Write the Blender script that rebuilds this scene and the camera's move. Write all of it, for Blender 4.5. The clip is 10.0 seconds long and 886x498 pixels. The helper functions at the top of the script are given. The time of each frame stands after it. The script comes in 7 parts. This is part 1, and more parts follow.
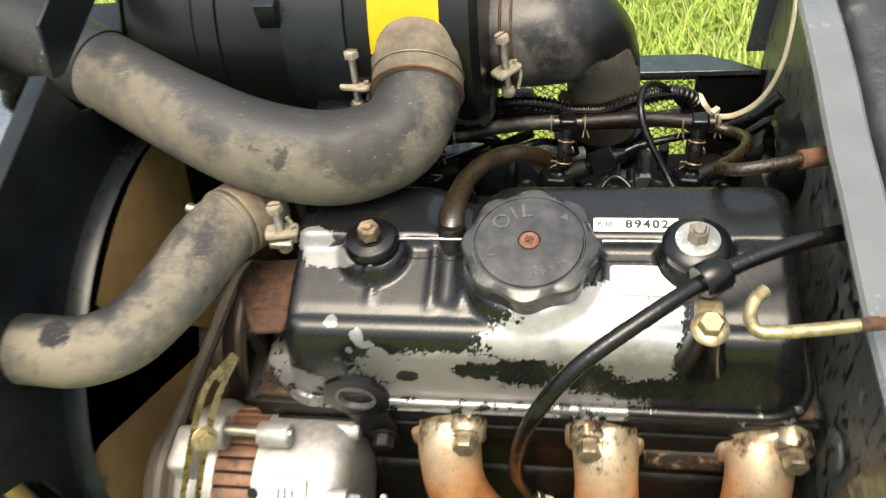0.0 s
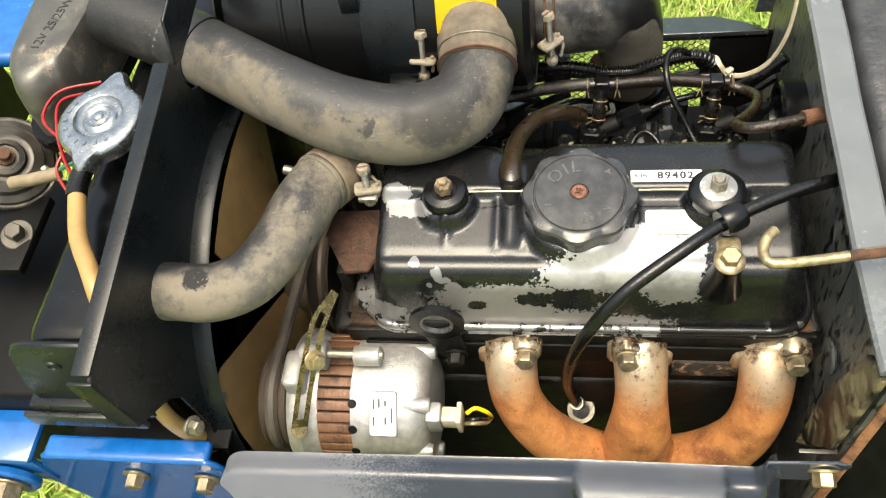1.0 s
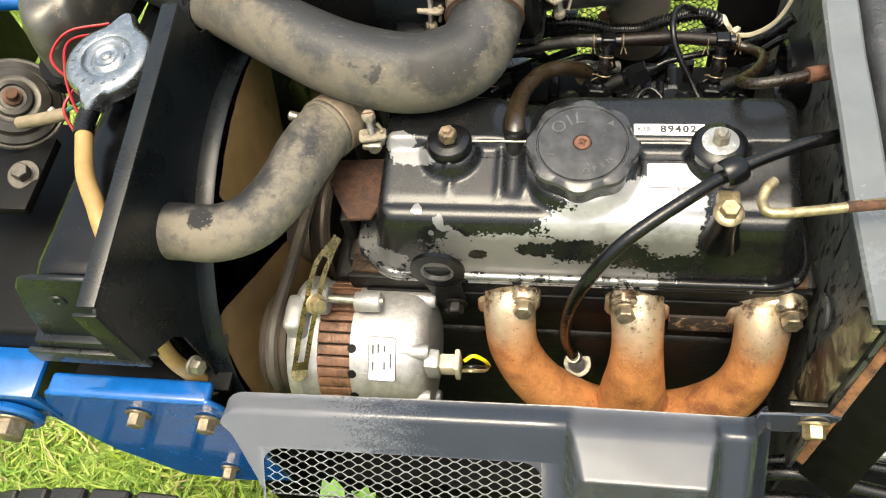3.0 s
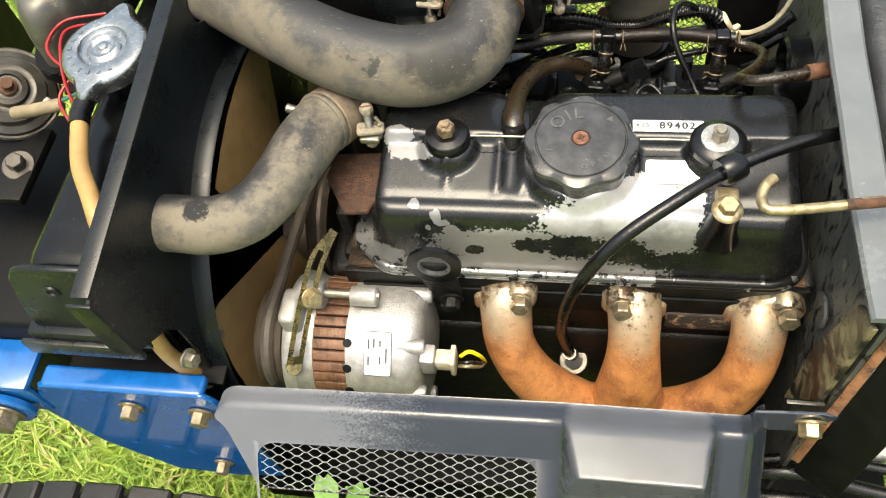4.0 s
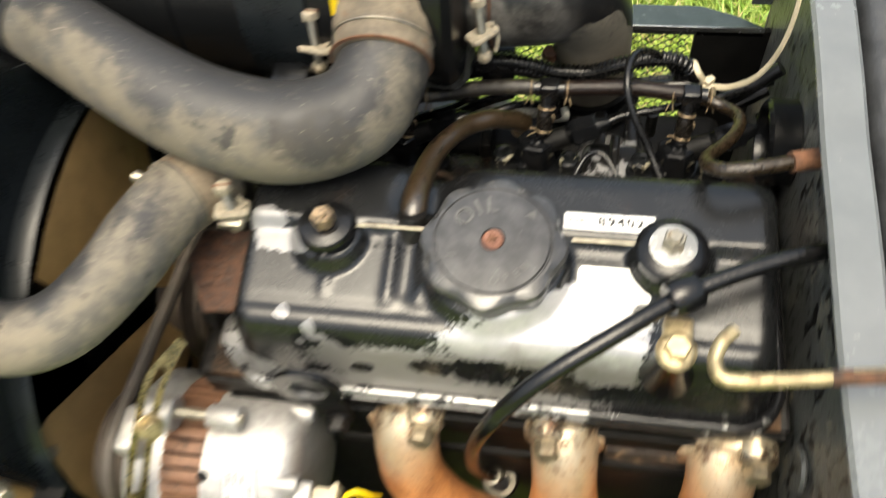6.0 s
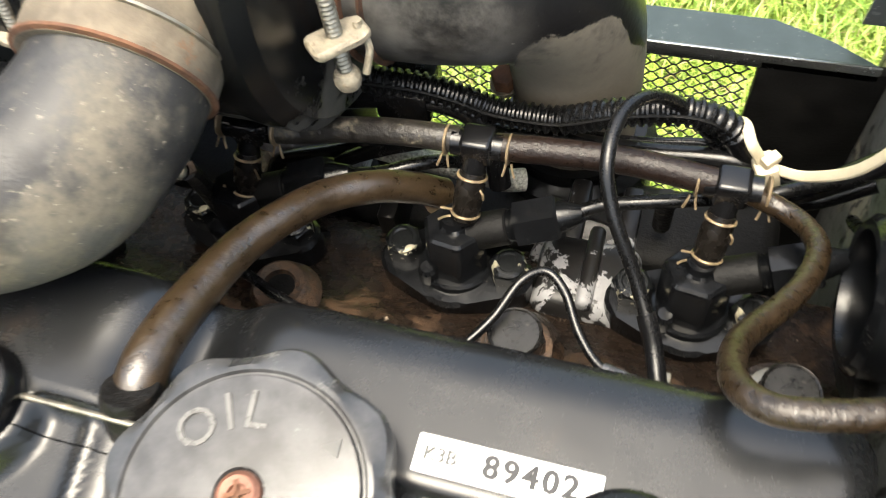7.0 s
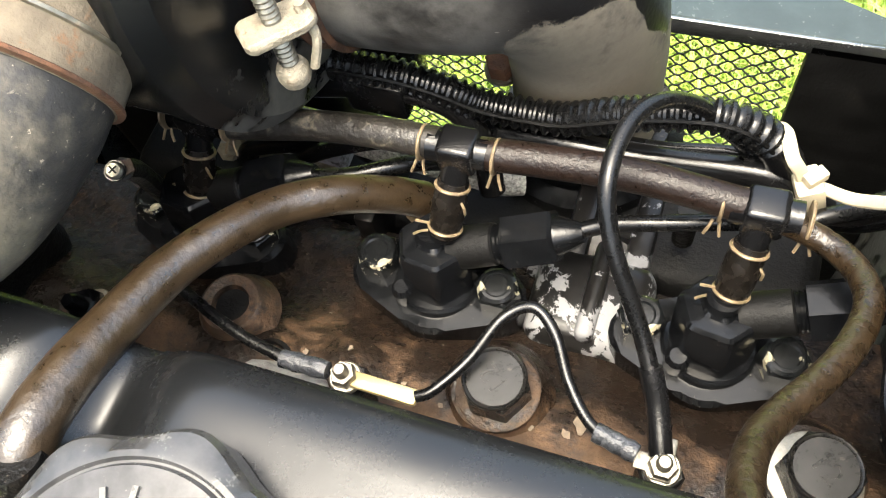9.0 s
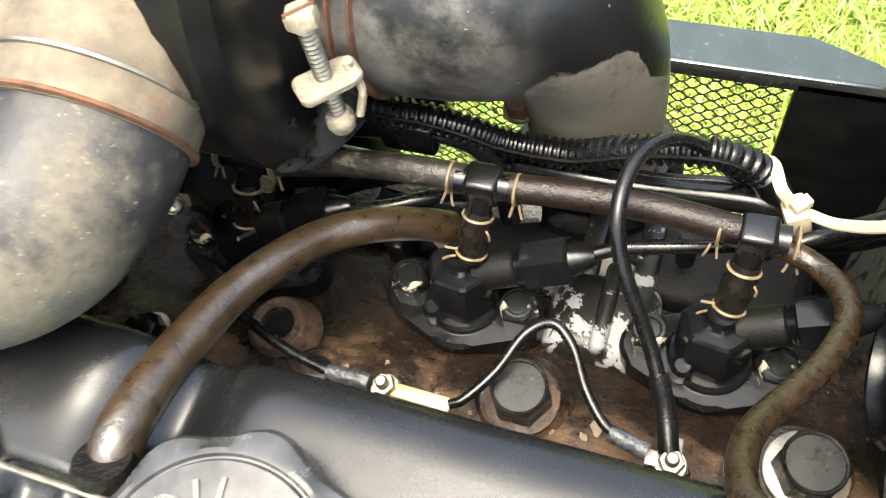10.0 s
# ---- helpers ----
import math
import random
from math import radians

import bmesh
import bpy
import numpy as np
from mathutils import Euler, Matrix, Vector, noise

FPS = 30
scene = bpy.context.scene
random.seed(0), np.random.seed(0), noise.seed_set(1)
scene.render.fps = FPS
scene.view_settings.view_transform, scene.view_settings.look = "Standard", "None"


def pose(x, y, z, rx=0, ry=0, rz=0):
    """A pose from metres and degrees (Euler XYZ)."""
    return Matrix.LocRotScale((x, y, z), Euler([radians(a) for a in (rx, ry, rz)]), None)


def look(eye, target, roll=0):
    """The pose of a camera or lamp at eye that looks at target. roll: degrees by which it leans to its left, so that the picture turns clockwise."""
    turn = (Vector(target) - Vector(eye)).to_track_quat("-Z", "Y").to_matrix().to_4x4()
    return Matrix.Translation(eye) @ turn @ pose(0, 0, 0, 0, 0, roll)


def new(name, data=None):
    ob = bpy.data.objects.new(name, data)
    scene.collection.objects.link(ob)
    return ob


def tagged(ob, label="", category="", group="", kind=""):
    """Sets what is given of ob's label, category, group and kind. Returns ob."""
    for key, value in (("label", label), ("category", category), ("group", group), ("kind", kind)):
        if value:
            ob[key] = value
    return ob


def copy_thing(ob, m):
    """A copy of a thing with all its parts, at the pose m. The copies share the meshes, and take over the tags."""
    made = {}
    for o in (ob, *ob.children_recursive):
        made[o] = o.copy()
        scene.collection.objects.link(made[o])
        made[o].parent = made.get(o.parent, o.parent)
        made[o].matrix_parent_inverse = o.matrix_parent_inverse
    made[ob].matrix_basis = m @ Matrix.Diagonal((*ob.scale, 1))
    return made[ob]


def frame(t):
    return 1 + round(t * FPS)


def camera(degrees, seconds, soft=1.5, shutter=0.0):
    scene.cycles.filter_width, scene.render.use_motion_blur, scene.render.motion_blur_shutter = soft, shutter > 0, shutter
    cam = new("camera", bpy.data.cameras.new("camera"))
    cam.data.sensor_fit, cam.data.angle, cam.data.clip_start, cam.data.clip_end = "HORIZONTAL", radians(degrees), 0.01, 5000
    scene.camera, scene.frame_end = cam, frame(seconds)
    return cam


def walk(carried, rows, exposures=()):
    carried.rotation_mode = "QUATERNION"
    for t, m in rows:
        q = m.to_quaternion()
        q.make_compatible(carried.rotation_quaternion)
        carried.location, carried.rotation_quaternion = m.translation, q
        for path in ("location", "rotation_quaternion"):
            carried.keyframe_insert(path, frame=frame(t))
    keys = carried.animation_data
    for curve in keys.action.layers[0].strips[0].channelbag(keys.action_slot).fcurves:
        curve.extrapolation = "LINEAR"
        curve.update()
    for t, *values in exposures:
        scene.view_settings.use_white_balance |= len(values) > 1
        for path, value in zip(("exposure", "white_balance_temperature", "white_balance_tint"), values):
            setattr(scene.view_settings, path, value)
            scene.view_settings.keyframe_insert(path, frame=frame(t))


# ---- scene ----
cam = camera(56.1, 10.0, 1.05, 0.5)
PATH = [
    (0, (0.032, -0.259, 1.408), (-0.303, 0.95, -0.15), -11.4),
    (0.5, (0.016, -0.295, 1.472), (-0.289, 0.821, -0.16), -12.6),
    (1, (0.007, -0.307, 1.49), (-0.324, 0.769, -0.163), -14.2),
    (1.5, (0.008, -0.314, 1.488), (-0.327, 0.732, -0.183), -14.7),
    (2, (0.01, -0.319, 1.485), (-0.323, 0.707, -0.199), -14.4),
    (2.5, (0.009, -0.323, 1.486), (-0.325, 0.704, -0.198), -13.9),
    (4, (0.007, -0.325, 1.482), (-0.317, 0.698, -0.207), -12.5),
    (4.5, (0.006, -0.323, 1.481), (-0.309, 0.702, -0.207), -12.3),
    (5, (0.004, -0.32, 1.477), (-0.309, 0.702, -0.213), -12.2),
    (5.5, (0.01, -0.285, 1.455), (-0.296, 0.713, -0.251), -11.8),
    (6, (0.045, -0.195, 1.414), (-0.279, 0.777, -0.304), -11.8),
    (6.1, (0.054, -0.169, 1.398), (-0.277, 0.802, -0.319), -11.7),
    (6.2, (0.058, -0.141, 1.377), (-0.271, 0.822, -0.345), -11.5),
    (7.3, (0.079, -0.005, 1.242), (-0.403, 0.847, -0.502), -13.6),
    (7.5, (0.079, 0.008, 1.239), (-0.407, 0.812, -0.527), -15.0),
    (8, (0.079, 0.017, 1.229), (-0.434, 0.805, -0.536), -16.4),
    (8.5, (0.08, 0.019, 1.228), (-0.439, 0.792, -0.543), -17.2),
    (9, (0.081, 0.018, 1.228), (-0.433, 0.784, -0.546), -17.5),
    (9.5, (0.081, 0.018, 1.235), (-0.434, 0.793, -0.535), -17.8),
    (10, (0.081, 0.006, 1.254), (-0.452, 0.812, -0.497), -17.9),
]
walk(cam, [(t, look(eye, target, roll)) for t, eye, target, roll in PATH],
     [(0.0, 1.20, 6900, 3), (6.0, 1.20, 6900, 3), (7.4, 2.24, 6600, 4), (8.0, 2.38, 6600, 4), (9.5, 2.38, 6600, 4), (10.0, 2.30, 6600, 4)])

# ---- world and light ----
GROUND = 0.24
world = bpy.data.worlds.new("sky")
scene.world = world
world.use_nodes = True
wn = world.node_tree.nodes
sky = wn.new("ShaderNodeTexSky")
sky.sky_type, sky.sun_disc = "NISHITA", False
sky.sun_elevation, sky.sun_rotation = radians(79), radians(195)
sky.air_density, sky.dust_density, sky.ozone_density = 1.4, 9.0, 0.6
world.node_tree.links.new(sky.outputs["Color"], wn["Background"].inputs["Color"])
wn["Background"].inputs["Strength"].default_value = 0.15
sun = new("sun", bpy.data.lights.new("sun", "SUN"))
sun.data.energy, sun.data.angle, sun.data.color = 1.05, radians(36), (1.0, 0.97, 0.93)
sun.matrix_world = look((-0.10, -0.36, 3.0), (0, 0, 1.0))


# ---- materials ----
class Nodes:
    """A short way to write node trees."""

    def __init__(self, name):
        self.m = bpy.data.materials.new(name)
        self.m.use_nodes = True
        self.t = self.m.node_tree
        self.bsdf = self.t.nodes["Principled BSDF"]
        self.co = self.t.nodes.new("ShaderNodeTexCoord").outputs["Object"]

    def put(self, socket, value):
        if isinstance(value, bpy.types.NodeSocket):
            self.t.links.new(value, socket)
        elif isinstance(value, (tuple, list)) and len(value) == 3 and socket.type == "RGBA":
            socket.default_value = (*value, 1)
        else:
            socket.default_value = value

    def math(self, op, a, b=0.0, c=0.0):
        n = self.t.nodes.new("ShaderNodeMath")
        n.operation = op
        for s, v in zip(n.inputs, (a, b, c)):
            self.put(s, v)
        return n.outputs[0]

    def noise(self, scale, detail=4.0, rough=0.6, co=None, distort=0.0):
        n = self.t.nodes.new("ShaderNodeTexNoise")
        self.put(n.inputs["Vector"], co or self.co)
        n.inputs["Scale"].default_value, n.inputs["Detail"].default_value = scale, detail
        n.inputs["Roughness"].default_value, n.inputs["Distortion"].default_value = rough, distort
        return n.outputs["Fac"]

    def step(self, v, lo, hi, a=0.0, b=1.0):
        n = self.t.nodes.new("ShaderNodeMapRange")
        n.interpolation_type = "SMOOTHSTEP"
        for s, x in zip(n.inputs, (v, lo, hi, a, b)):
            self.put(s, x)
        return n.outputs[0]

    def mix(self, f, a, b):
        n = self.t.nodes.new("ShaderNodeMix")
        n.data_type = "RGBA"
        self.put(n.inputs[0], f), self.put(n.inputs[6], a), self.put(n.inputs[7], b)
        return n.outputs[2]

    def mixf(self, f, a, b):
        n = self.t.nodes.new("ShaderNodeMix")
        self.put(n.inputs[0], f), self.put(n.inputs[2], a), self.put(n.inputs[3], b)
        return n.outputs[0]

    def stretched(self, sx, sy, sz):
        n = self.t.nodes.new("ShaderNodeMapping")
        n.inputs["Scale"].default_value = (sx, sy, sz)
        self.t.links.new(self.co, n.inputs["Vector"])
        return n.outputs[0]

    def xyz(self):
        n = self.t.nodes.new("ShaderNodeSeparateXYZ")
        self.t.links.new(self.co, n.inputs[0])
        return n.outputs

    def bump(self, height, strength, distance=0.001):
        n = self.t.nodes.new("ShaderNodeBump")
        n.inputs["Strength"].default_value, n.inputs["Distance"].default_value = strength, distance
        self.put(n.inputs["Height"], height)
        self.t.links.new(n.outputs[0], self.bsdf.inputs["Normal"])

    def set(self, **kw):
        for k, v in kw.items():
            self.put(self.bsdf.inputs[k.replace("_", " ")], v)
        return self.m


def plain(name, col, rough=0.5, metal=0.0, var=0.25, scale=90, bump=0.15, fine=700, dirt=None, amount=0.5, dscale=45, coat=0.0, drough=0.85, speck=0.0, spec=0.5):
    """A surface of one colour with two scales of unevenness, and dirt in patches."""
    n = Nodes(name)
    big, small = n.noise(scale, 5), n.noise(fine, 3)
    c = n.mix(n.step(big, 0.3, 0.7), tuple(v * (1 - var) for v in col), tuple(min(1, v * (1 + var)) for v in col))
    r = n.math("ADD", n.math("MULTIPLY", n.math("SUBTRACT", big, 0.5), 0.35), n.math("ADD", n.math("MULTIPLY", n.math("SUBTRACT", small, 0.5), 0.2), rough))
    me = metal
    if dirt:
        f = n.step(n.math("ADD", n.noise(dscale, 8, 0.68, distort=0.4), n.math("MULTIPLY", n.math("SUBTRACT", small, 0.5), 0.25)), 0.72 - amount * 0.42, 0.88 - amount * 0.42)
        c, r, me = n.mix(f, c, dirt), n.mixf(f, r, drough), n.mixf(f, metal, 0.0)
    if speck:
        s = n.math("MULTIPLY", n.step(n.noise(520, 4, 0.65), 0.66, 0.74), n.step(n.noise(35, 4), 0.40, 0.65, 0.15, 1.0))
        s = n.math("MULTIPLY", s, speck)
        c, r = n.mix(s, c, (0.19, 0.17, 0.14)), n.mixf(s, r, 0.85)
    n.bump(n.math("ADD", small, n.math("MULTIPLY", big, 1.5)), bump)
    return n.set(Base_Color=c, Roughness=r, Metallic=me, Coat_Weight=coat, Specular_IOR_Level=spec)


def blobs(n, u, v, spots, rag, ragscale, holes=(), fine=0.0):
    """A ragged mask made of ellipses (u, v, half width, half height), less those of holes."""
    out = None
    for i, (cu, cv, ru, rv) in enumerate((*spots, *holes)):
        a = n.math("DIVIDE", n.math("SUBTRACT", u, cu), ru)
        b = n.math("DIVIDE", n.math("SUBTRACT", v, cv), rv)
        d = n.math("SUBTRACT", 1.0, n.math("SQRT", n.math("ADD", n.math("MULTIPLY", a, a), n.math("MULTIPLY", b, b))))
        out = d if out is None else n.math("MINIMUM", out, n.math("MULTIPLY", d, -1.0)) if i >= len(spots) else n.math("MAXIMUM", out, d)
    edge = n.math("ADD", out, n.math("MULTIPLY", n.math("SUBTRACT", n.noise(ragscale, 8, 0.72), 0.5), rag))
    if fine:
        edge = n.math("ADD", edge, n.math("MULTIPLY", n.math("SUBTRACT", n.noise(420, 4, 0.6), 0.5), fine))
    return n.step(edge, -0.02, 0.02)


# the valve cover's flaking black paint over bare aluminium
n = Nodes("flaking_black_paint")
X, Y, Z = n.xyz()
V = n.math("ADD", Y, n.math("SUBTRACT", Z, 0.055))
f = blobs(n, X, V, [(0.038, -0.026, 0.044, 0.020), (0.062, -0.043, 0.026, 0.030), (0.014, -0.046, 0.034, 0.020), (-0.036, -0.073, 0.052, 0.018), (-0.030, -0.098, 0.090, 0.015),
                    (-0.103, 0.0105, 0.0160, 0.0085), (-0.112, 0.0215, 0.0100, 0.0110), (-0.098, -0.034, 0.0036, 0.0044), (-0.0840, -0.0440, 0.0036, 0.0060), (-0.0800, -0.0510, 0.0050, 0.0034),
                    (-0.0745, -0.0585, 0.0060, 0.0060), (-0.0890, -0.0560, 0.0018, 0.0030), (-0.0720, -0.0680, 0.0080, 0.0030), (-0.122, -0.088, 0.014, 0.012)], 1.1, 120,
          [(-0.022, -0.071, 0.012, 0.008), (0.004, -0.071, 0.018, 0.012), (0.032, -0.073, 0.016, 0.012), (0.088, -0.06, 0.011, 0.05), (-0.096, 0.030, 0.005, 0.004), (-0.060, -0.078, 0.006, 0.005)], fine=0.95)
big, small = n.noise(60, 5), n.noise(900, 3)
rust = n.math("MULTIPLY", n.step(n.noise(28, 6, 0.7), 0.56, 0.7), 0.35)
paint = n.mix(rust, n.mix(big, (0.004, 0.0043, 0.0046), (0.010, 0.0105, 0.0115)), (0.036, 0.025, 0.018))
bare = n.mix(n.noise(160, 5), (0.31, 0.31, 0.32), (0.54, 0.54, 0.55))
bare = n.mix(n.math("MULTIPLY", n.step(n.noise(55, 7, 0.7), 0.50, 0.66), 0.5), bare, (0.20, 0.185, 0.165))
# bare metal darkened down the steep front wall: its shade is put in colour
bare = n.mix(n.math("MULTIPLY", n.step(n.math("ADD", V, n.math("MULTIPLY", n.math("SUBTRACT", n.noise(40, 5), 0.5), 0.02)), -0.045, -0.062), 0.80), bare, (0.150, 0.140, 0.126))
# greyer towards the left end
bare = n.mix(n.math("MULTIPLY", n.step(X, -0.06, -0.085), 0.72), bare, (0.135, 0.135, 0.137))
n.bump(n.math("ADD", n.math("MULTIPLY", f, -1.2), n.math("ADD", n.math("MULTIPLY", small, 0.08), n.math("MULTIPLY", n.noise(26, 3), 1.5))), 0.3, 0.0006)
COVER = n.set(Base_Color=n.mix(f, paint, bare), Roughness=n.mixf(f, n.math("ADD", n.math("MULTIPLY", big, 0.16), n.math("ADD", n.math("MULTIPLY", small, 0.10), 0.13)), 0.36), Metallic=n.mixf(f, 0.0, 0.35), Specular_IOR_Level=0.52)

# the cover's rim: bare along the front, chipped elsewhere
n = Nodes("chipped_rim_paint")
X, Y, Z = n.xyz()
front = n.math("MAXIMUM", n.math("MULTIPLY", n.step(Y, -0.02, -0.04), n.step(X, 0.058, 0.052)), n.math("MULTIPLY", n.step(X, -0.122, -0.130), n.step(Y, 0.02, 0.0)))
f = n.step(n.math("ADD", n.noise(85, 7, 0.7), n.math("MULTIPLY", front, 0.16)), 0.60, 0.62)
n.bump(n.noise(500, 3), 0.1)
RIM = n.set(Base_Color=n.mix(f, (0.009, 0.009, 0.010), n.mix(n.noise(160, 5), (0.20, 0.20, 0.20), (0.42, 0.42, 0.41))), Roughness=n.mixf(f, 0.25, 0.34), Metallic=n.mixf(f, 0.0, 0.85), Specular_IOR_Level=0.42)

# rubber hoses with tan dust, paler on the near side
def dusty_rubber(name, dust, amount, base=(0.022, 0.022, 0.023), spots=()):
    """Rubber with dust, paler on its near side. spots: dark worn places (x, y, z, radius, strength)."""
    n = Nodes(name)
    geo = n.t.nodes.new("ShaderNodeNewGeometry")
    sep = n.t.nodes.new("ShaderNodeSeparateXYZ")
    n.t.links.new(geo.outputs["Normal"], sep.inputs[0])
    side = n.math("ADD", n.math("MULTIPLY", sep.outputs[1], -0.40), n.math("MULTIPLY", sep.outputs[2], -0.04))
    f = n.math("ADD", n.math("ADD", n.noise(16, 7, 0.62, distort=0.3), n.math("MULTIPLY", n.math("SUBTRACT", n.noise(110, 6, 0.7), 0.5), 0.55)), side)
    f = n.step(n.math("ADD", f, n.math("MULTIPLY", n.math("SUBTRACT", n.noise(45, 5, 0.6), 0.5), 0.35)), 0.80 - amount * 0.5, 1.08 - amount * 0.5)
    dark = n.math("MULTIPLY", n.step(n.noise(40, 4), 0.655, 0.70), 0.85)
    scuff = n.math("MULTIPLY", n.step(n.noise(1.0, 5, 0.7, co=n.stretched(60, 420, 420)), 0.62, 0.70), 0.5)
    X, Y, Z = n.xyz()
    blot = None
    for px, py, pz, r, strength in spots:
        q = [n.math("MULTIPLY", n.math("SUBTRACT", v, w), 1 / r) for v, w in ((X, px), (Y, py), (Z, pz))]
        d = n.math("SQRT", n.math("ADD", n.math("ADD", n.math("MULTIPLY", q[0], q[0]), n.math("MULTIPLY", q[1], q[1])), n.math("MULTIPLY", q[2], q[2])))
        d = n.math("ADD", d, n.math("MULTIPLY", n.math("SUBTRACT", n.noise(0.9 / r, 6, 0.7), 0.5), 1.5))
        m = n.step(d, 1.0, 1.0 - 0.25 / strength, 0.0, min(1.0, strength))
        blot = m if blot is None else n.math("MAXIMUM", blot, m)
    grey = n.step(n.noise(52, 6, 0.65), 0.46, 0.66, 0.0, 0.75)
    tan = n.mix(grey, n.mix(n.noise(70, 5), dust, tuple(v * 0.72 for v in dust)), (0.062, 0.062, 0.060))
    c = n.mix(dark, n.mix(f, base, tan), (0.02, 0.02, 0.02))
    if blot is not None:
        c = n.mix(blot, c, (0.014, 0.014, 0.015))
    c = n.mix(scuff, c, tuple(v * 1.5 for v in dust))
    sp = n.math("MULTIPLY", n.step(n.noise(520, 4, 0.65), 0.66, 0.71), 0.6)
    c = n.mix(sp, c, (0.34, 0.30, 0.23))
    n.bump(n.math("ADD", n.noise(500, 4), n.math("MULTIPLY", n.noise(120, 4), 2.0)), 0.25)
    return n.set(Base_Color=c, Roughness=n.mixf(f, 0.5, 0.85))


RUBBER = dusty_rubber("dusty_rubber", (0.146, 0.128, 0.097), 0.54, spots=[(-0.030, -0.052, -0.012, 0.024, 0.75), (-0.012, -0.040, -0.002, 0.014, 0.9), (-0.180, 0.0, 0.010, 0.014, 0.8)])
RUBBER_TAN = dusty_rubber("tan_dusty_rubber", (0.195, 0.170, 0.130), 1.02, spots=[(-0.030, -0.050, 0.024, 0.0095, 1.3), (-0.044, -0.036, 0.022, 0.008, 0.9), (0.004, -0.022, 0.024, 0.006, 0.7)])
RUBBER_BLACK = dusty_rubber("greyed_black_rubber", (0.050, 0.046, 0.041), -0.06, (0.010, 0.010, 0.0105))
GLOSS = plain("gloss_black_paint", (0.0032, 0.0035, 0.004), 0.20, var=0.3, bump=0.06, fine=1100, dirt=(0.045, 0.040, 0.032), amount=0.16, dscale=60, speck=0.55, spec=0.32)
n = Nodes("dusted_canister_paint")
X, Y, Z = n.xyz()
dust = n.math("ADD", n.noise(60, 8, 0.72, distort=0.3), n.step(Z, 0.0, -0.045, -0.30, 0.02))
dust = n.math("ADD", dust, n.step(X, 0.02, 0.07, -0.04, 0.06))
dust = n.step(dust, 0.50, 0.60)
c = n.mix(dust, n.mix(n.noise(50, 5), (0.003, 0.0033, 0.0037), (0.006, 0.0065, 0.007)), n.mix(n.noise(250, 5, 0.7), (0.030, 0.029, 0.027), (0.105, 0.100, 0.088)))
n.bump(n.math("ADD", n.noise(900, 3), dust), 0.06)
CANPAINT = n.set(Base_Color=c, Roughness=n.mixf(dust, 0.27, 0.75), Specular_IOR_Level=0.36)
SHROUD = plain("satin_black_steel", (0.0075, 0.0095, 0.0110), 0.30, var=0.25, scale=30, bump=0.03, dirt=(0.028, 0.029, 0.027), amount=0.10, speck=0.15, spec=0.34)
# blue-grey paint, paler at the front end; bulge's sky sheen is put into colour
n = Nodes("blue_grey_paint")
X, Y, Z = n.xyz()
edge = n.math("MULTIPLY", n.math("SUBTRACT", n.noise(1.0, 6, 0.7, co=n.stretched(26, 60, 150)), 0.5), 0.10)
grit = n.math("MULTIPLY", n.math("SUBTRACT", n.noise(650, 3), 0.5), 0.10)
pale_sheen = n.step(n.math("ADD", n.math("ADD", X, edge), grit), -0.030, -0.105)
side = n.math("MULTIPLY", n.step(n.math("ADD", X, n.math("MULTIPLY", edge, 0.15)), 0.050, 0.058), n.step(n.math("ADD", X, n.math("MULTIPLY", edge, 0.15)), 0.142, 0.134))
pale_sheen = n.math("MAXIMUM", pale_sheen, n.math("MULTIPLY", side, n.step(n.noise(14, 3), 0.30, 0.70, 0.42, 0.60)))
c = n.mix(n.noise(30, 5), (0.030, 0.038, 0.054), (0.048, 0.058, 0.078))
c = n.mix(n.math("MULTIPLY", n.step(n.noise(520, 4, 0.65), 0.68, 0.74), 0.35), c, (0.25, 0.25, 0.25))
c = n.mix(pale_sheen, c, n.mix(n.noise(18, 4), (0.185, 0.198, 0.232), (0.250, 0.262, 0.300)))
n.bump(n.noise(900, 3), 0.02)
BLUEGREY = n.set(Base_Color=c, Roughness=n.mixf(pale_sheen, 0.14, 0.34), Specular_IOR_Level=0.8, Coat_Weight=n.mixf(pale_sheen, 1.0, 0.4))
LEDGE = plain("grey_green_paint", (0.030, 0.042, 0.042), 0.24, var=0.2, scale=40, bump=0.04, dirt=(0.07, 0.08, 0.075), amount=0.20, dscale=30, drough=0.5, speck=0.5)
STRIP = plain("grey_blue_strip_paint", (0.118, 0.128, 0.135), 0.22, var=0.10, scale=20, bump=0.05, fine=300, dirt=(0.20, 0.17, 0.13), amount=0.08, dscale=60, speck=0.12, spec=0.6)
GRILLEWIRE = plain("pale_grey_grille_wire", (0.26, 0.27, 0.275), 0.35, 0.3, var=0.2, bump=0.05)
BLUE = plain("tractor_blue_paint", (0.005, 0.092, 0.33), 0.18, var=0.15, bump=0.02, dirt=(0.030, 0.075, 0.12), amount=0.28, dscale=45, drough=0.4, coat=0.6)
PLASTIC = plain("black_plastic", (0.004, 0.004, 0.0044), 0.22, var=0.3, bump=0.10, fine=1300, dirt=(0.06, 0.05, 0.035), amount=0.12, dscale=80, speck=0.35, spec=0.42)
BLACKTUBE = plain("black_cable_sheath", (0.0038, 0.0038, 0.004), 0.27, var=0.2, scale=200, bump=0.03, fine=1200, spec=0.42, speck=0.3)
CAPBLACK = plain("worn_black_plastic", (0.038, 0.038, 0.0385), 0.19, var=0.40, bump=0.04, fine=1500, dirt=(0.075, 0.072, 0.066), amount=0.30, dscale=60, drough=0.34, speck=0.45, spec=0.6)
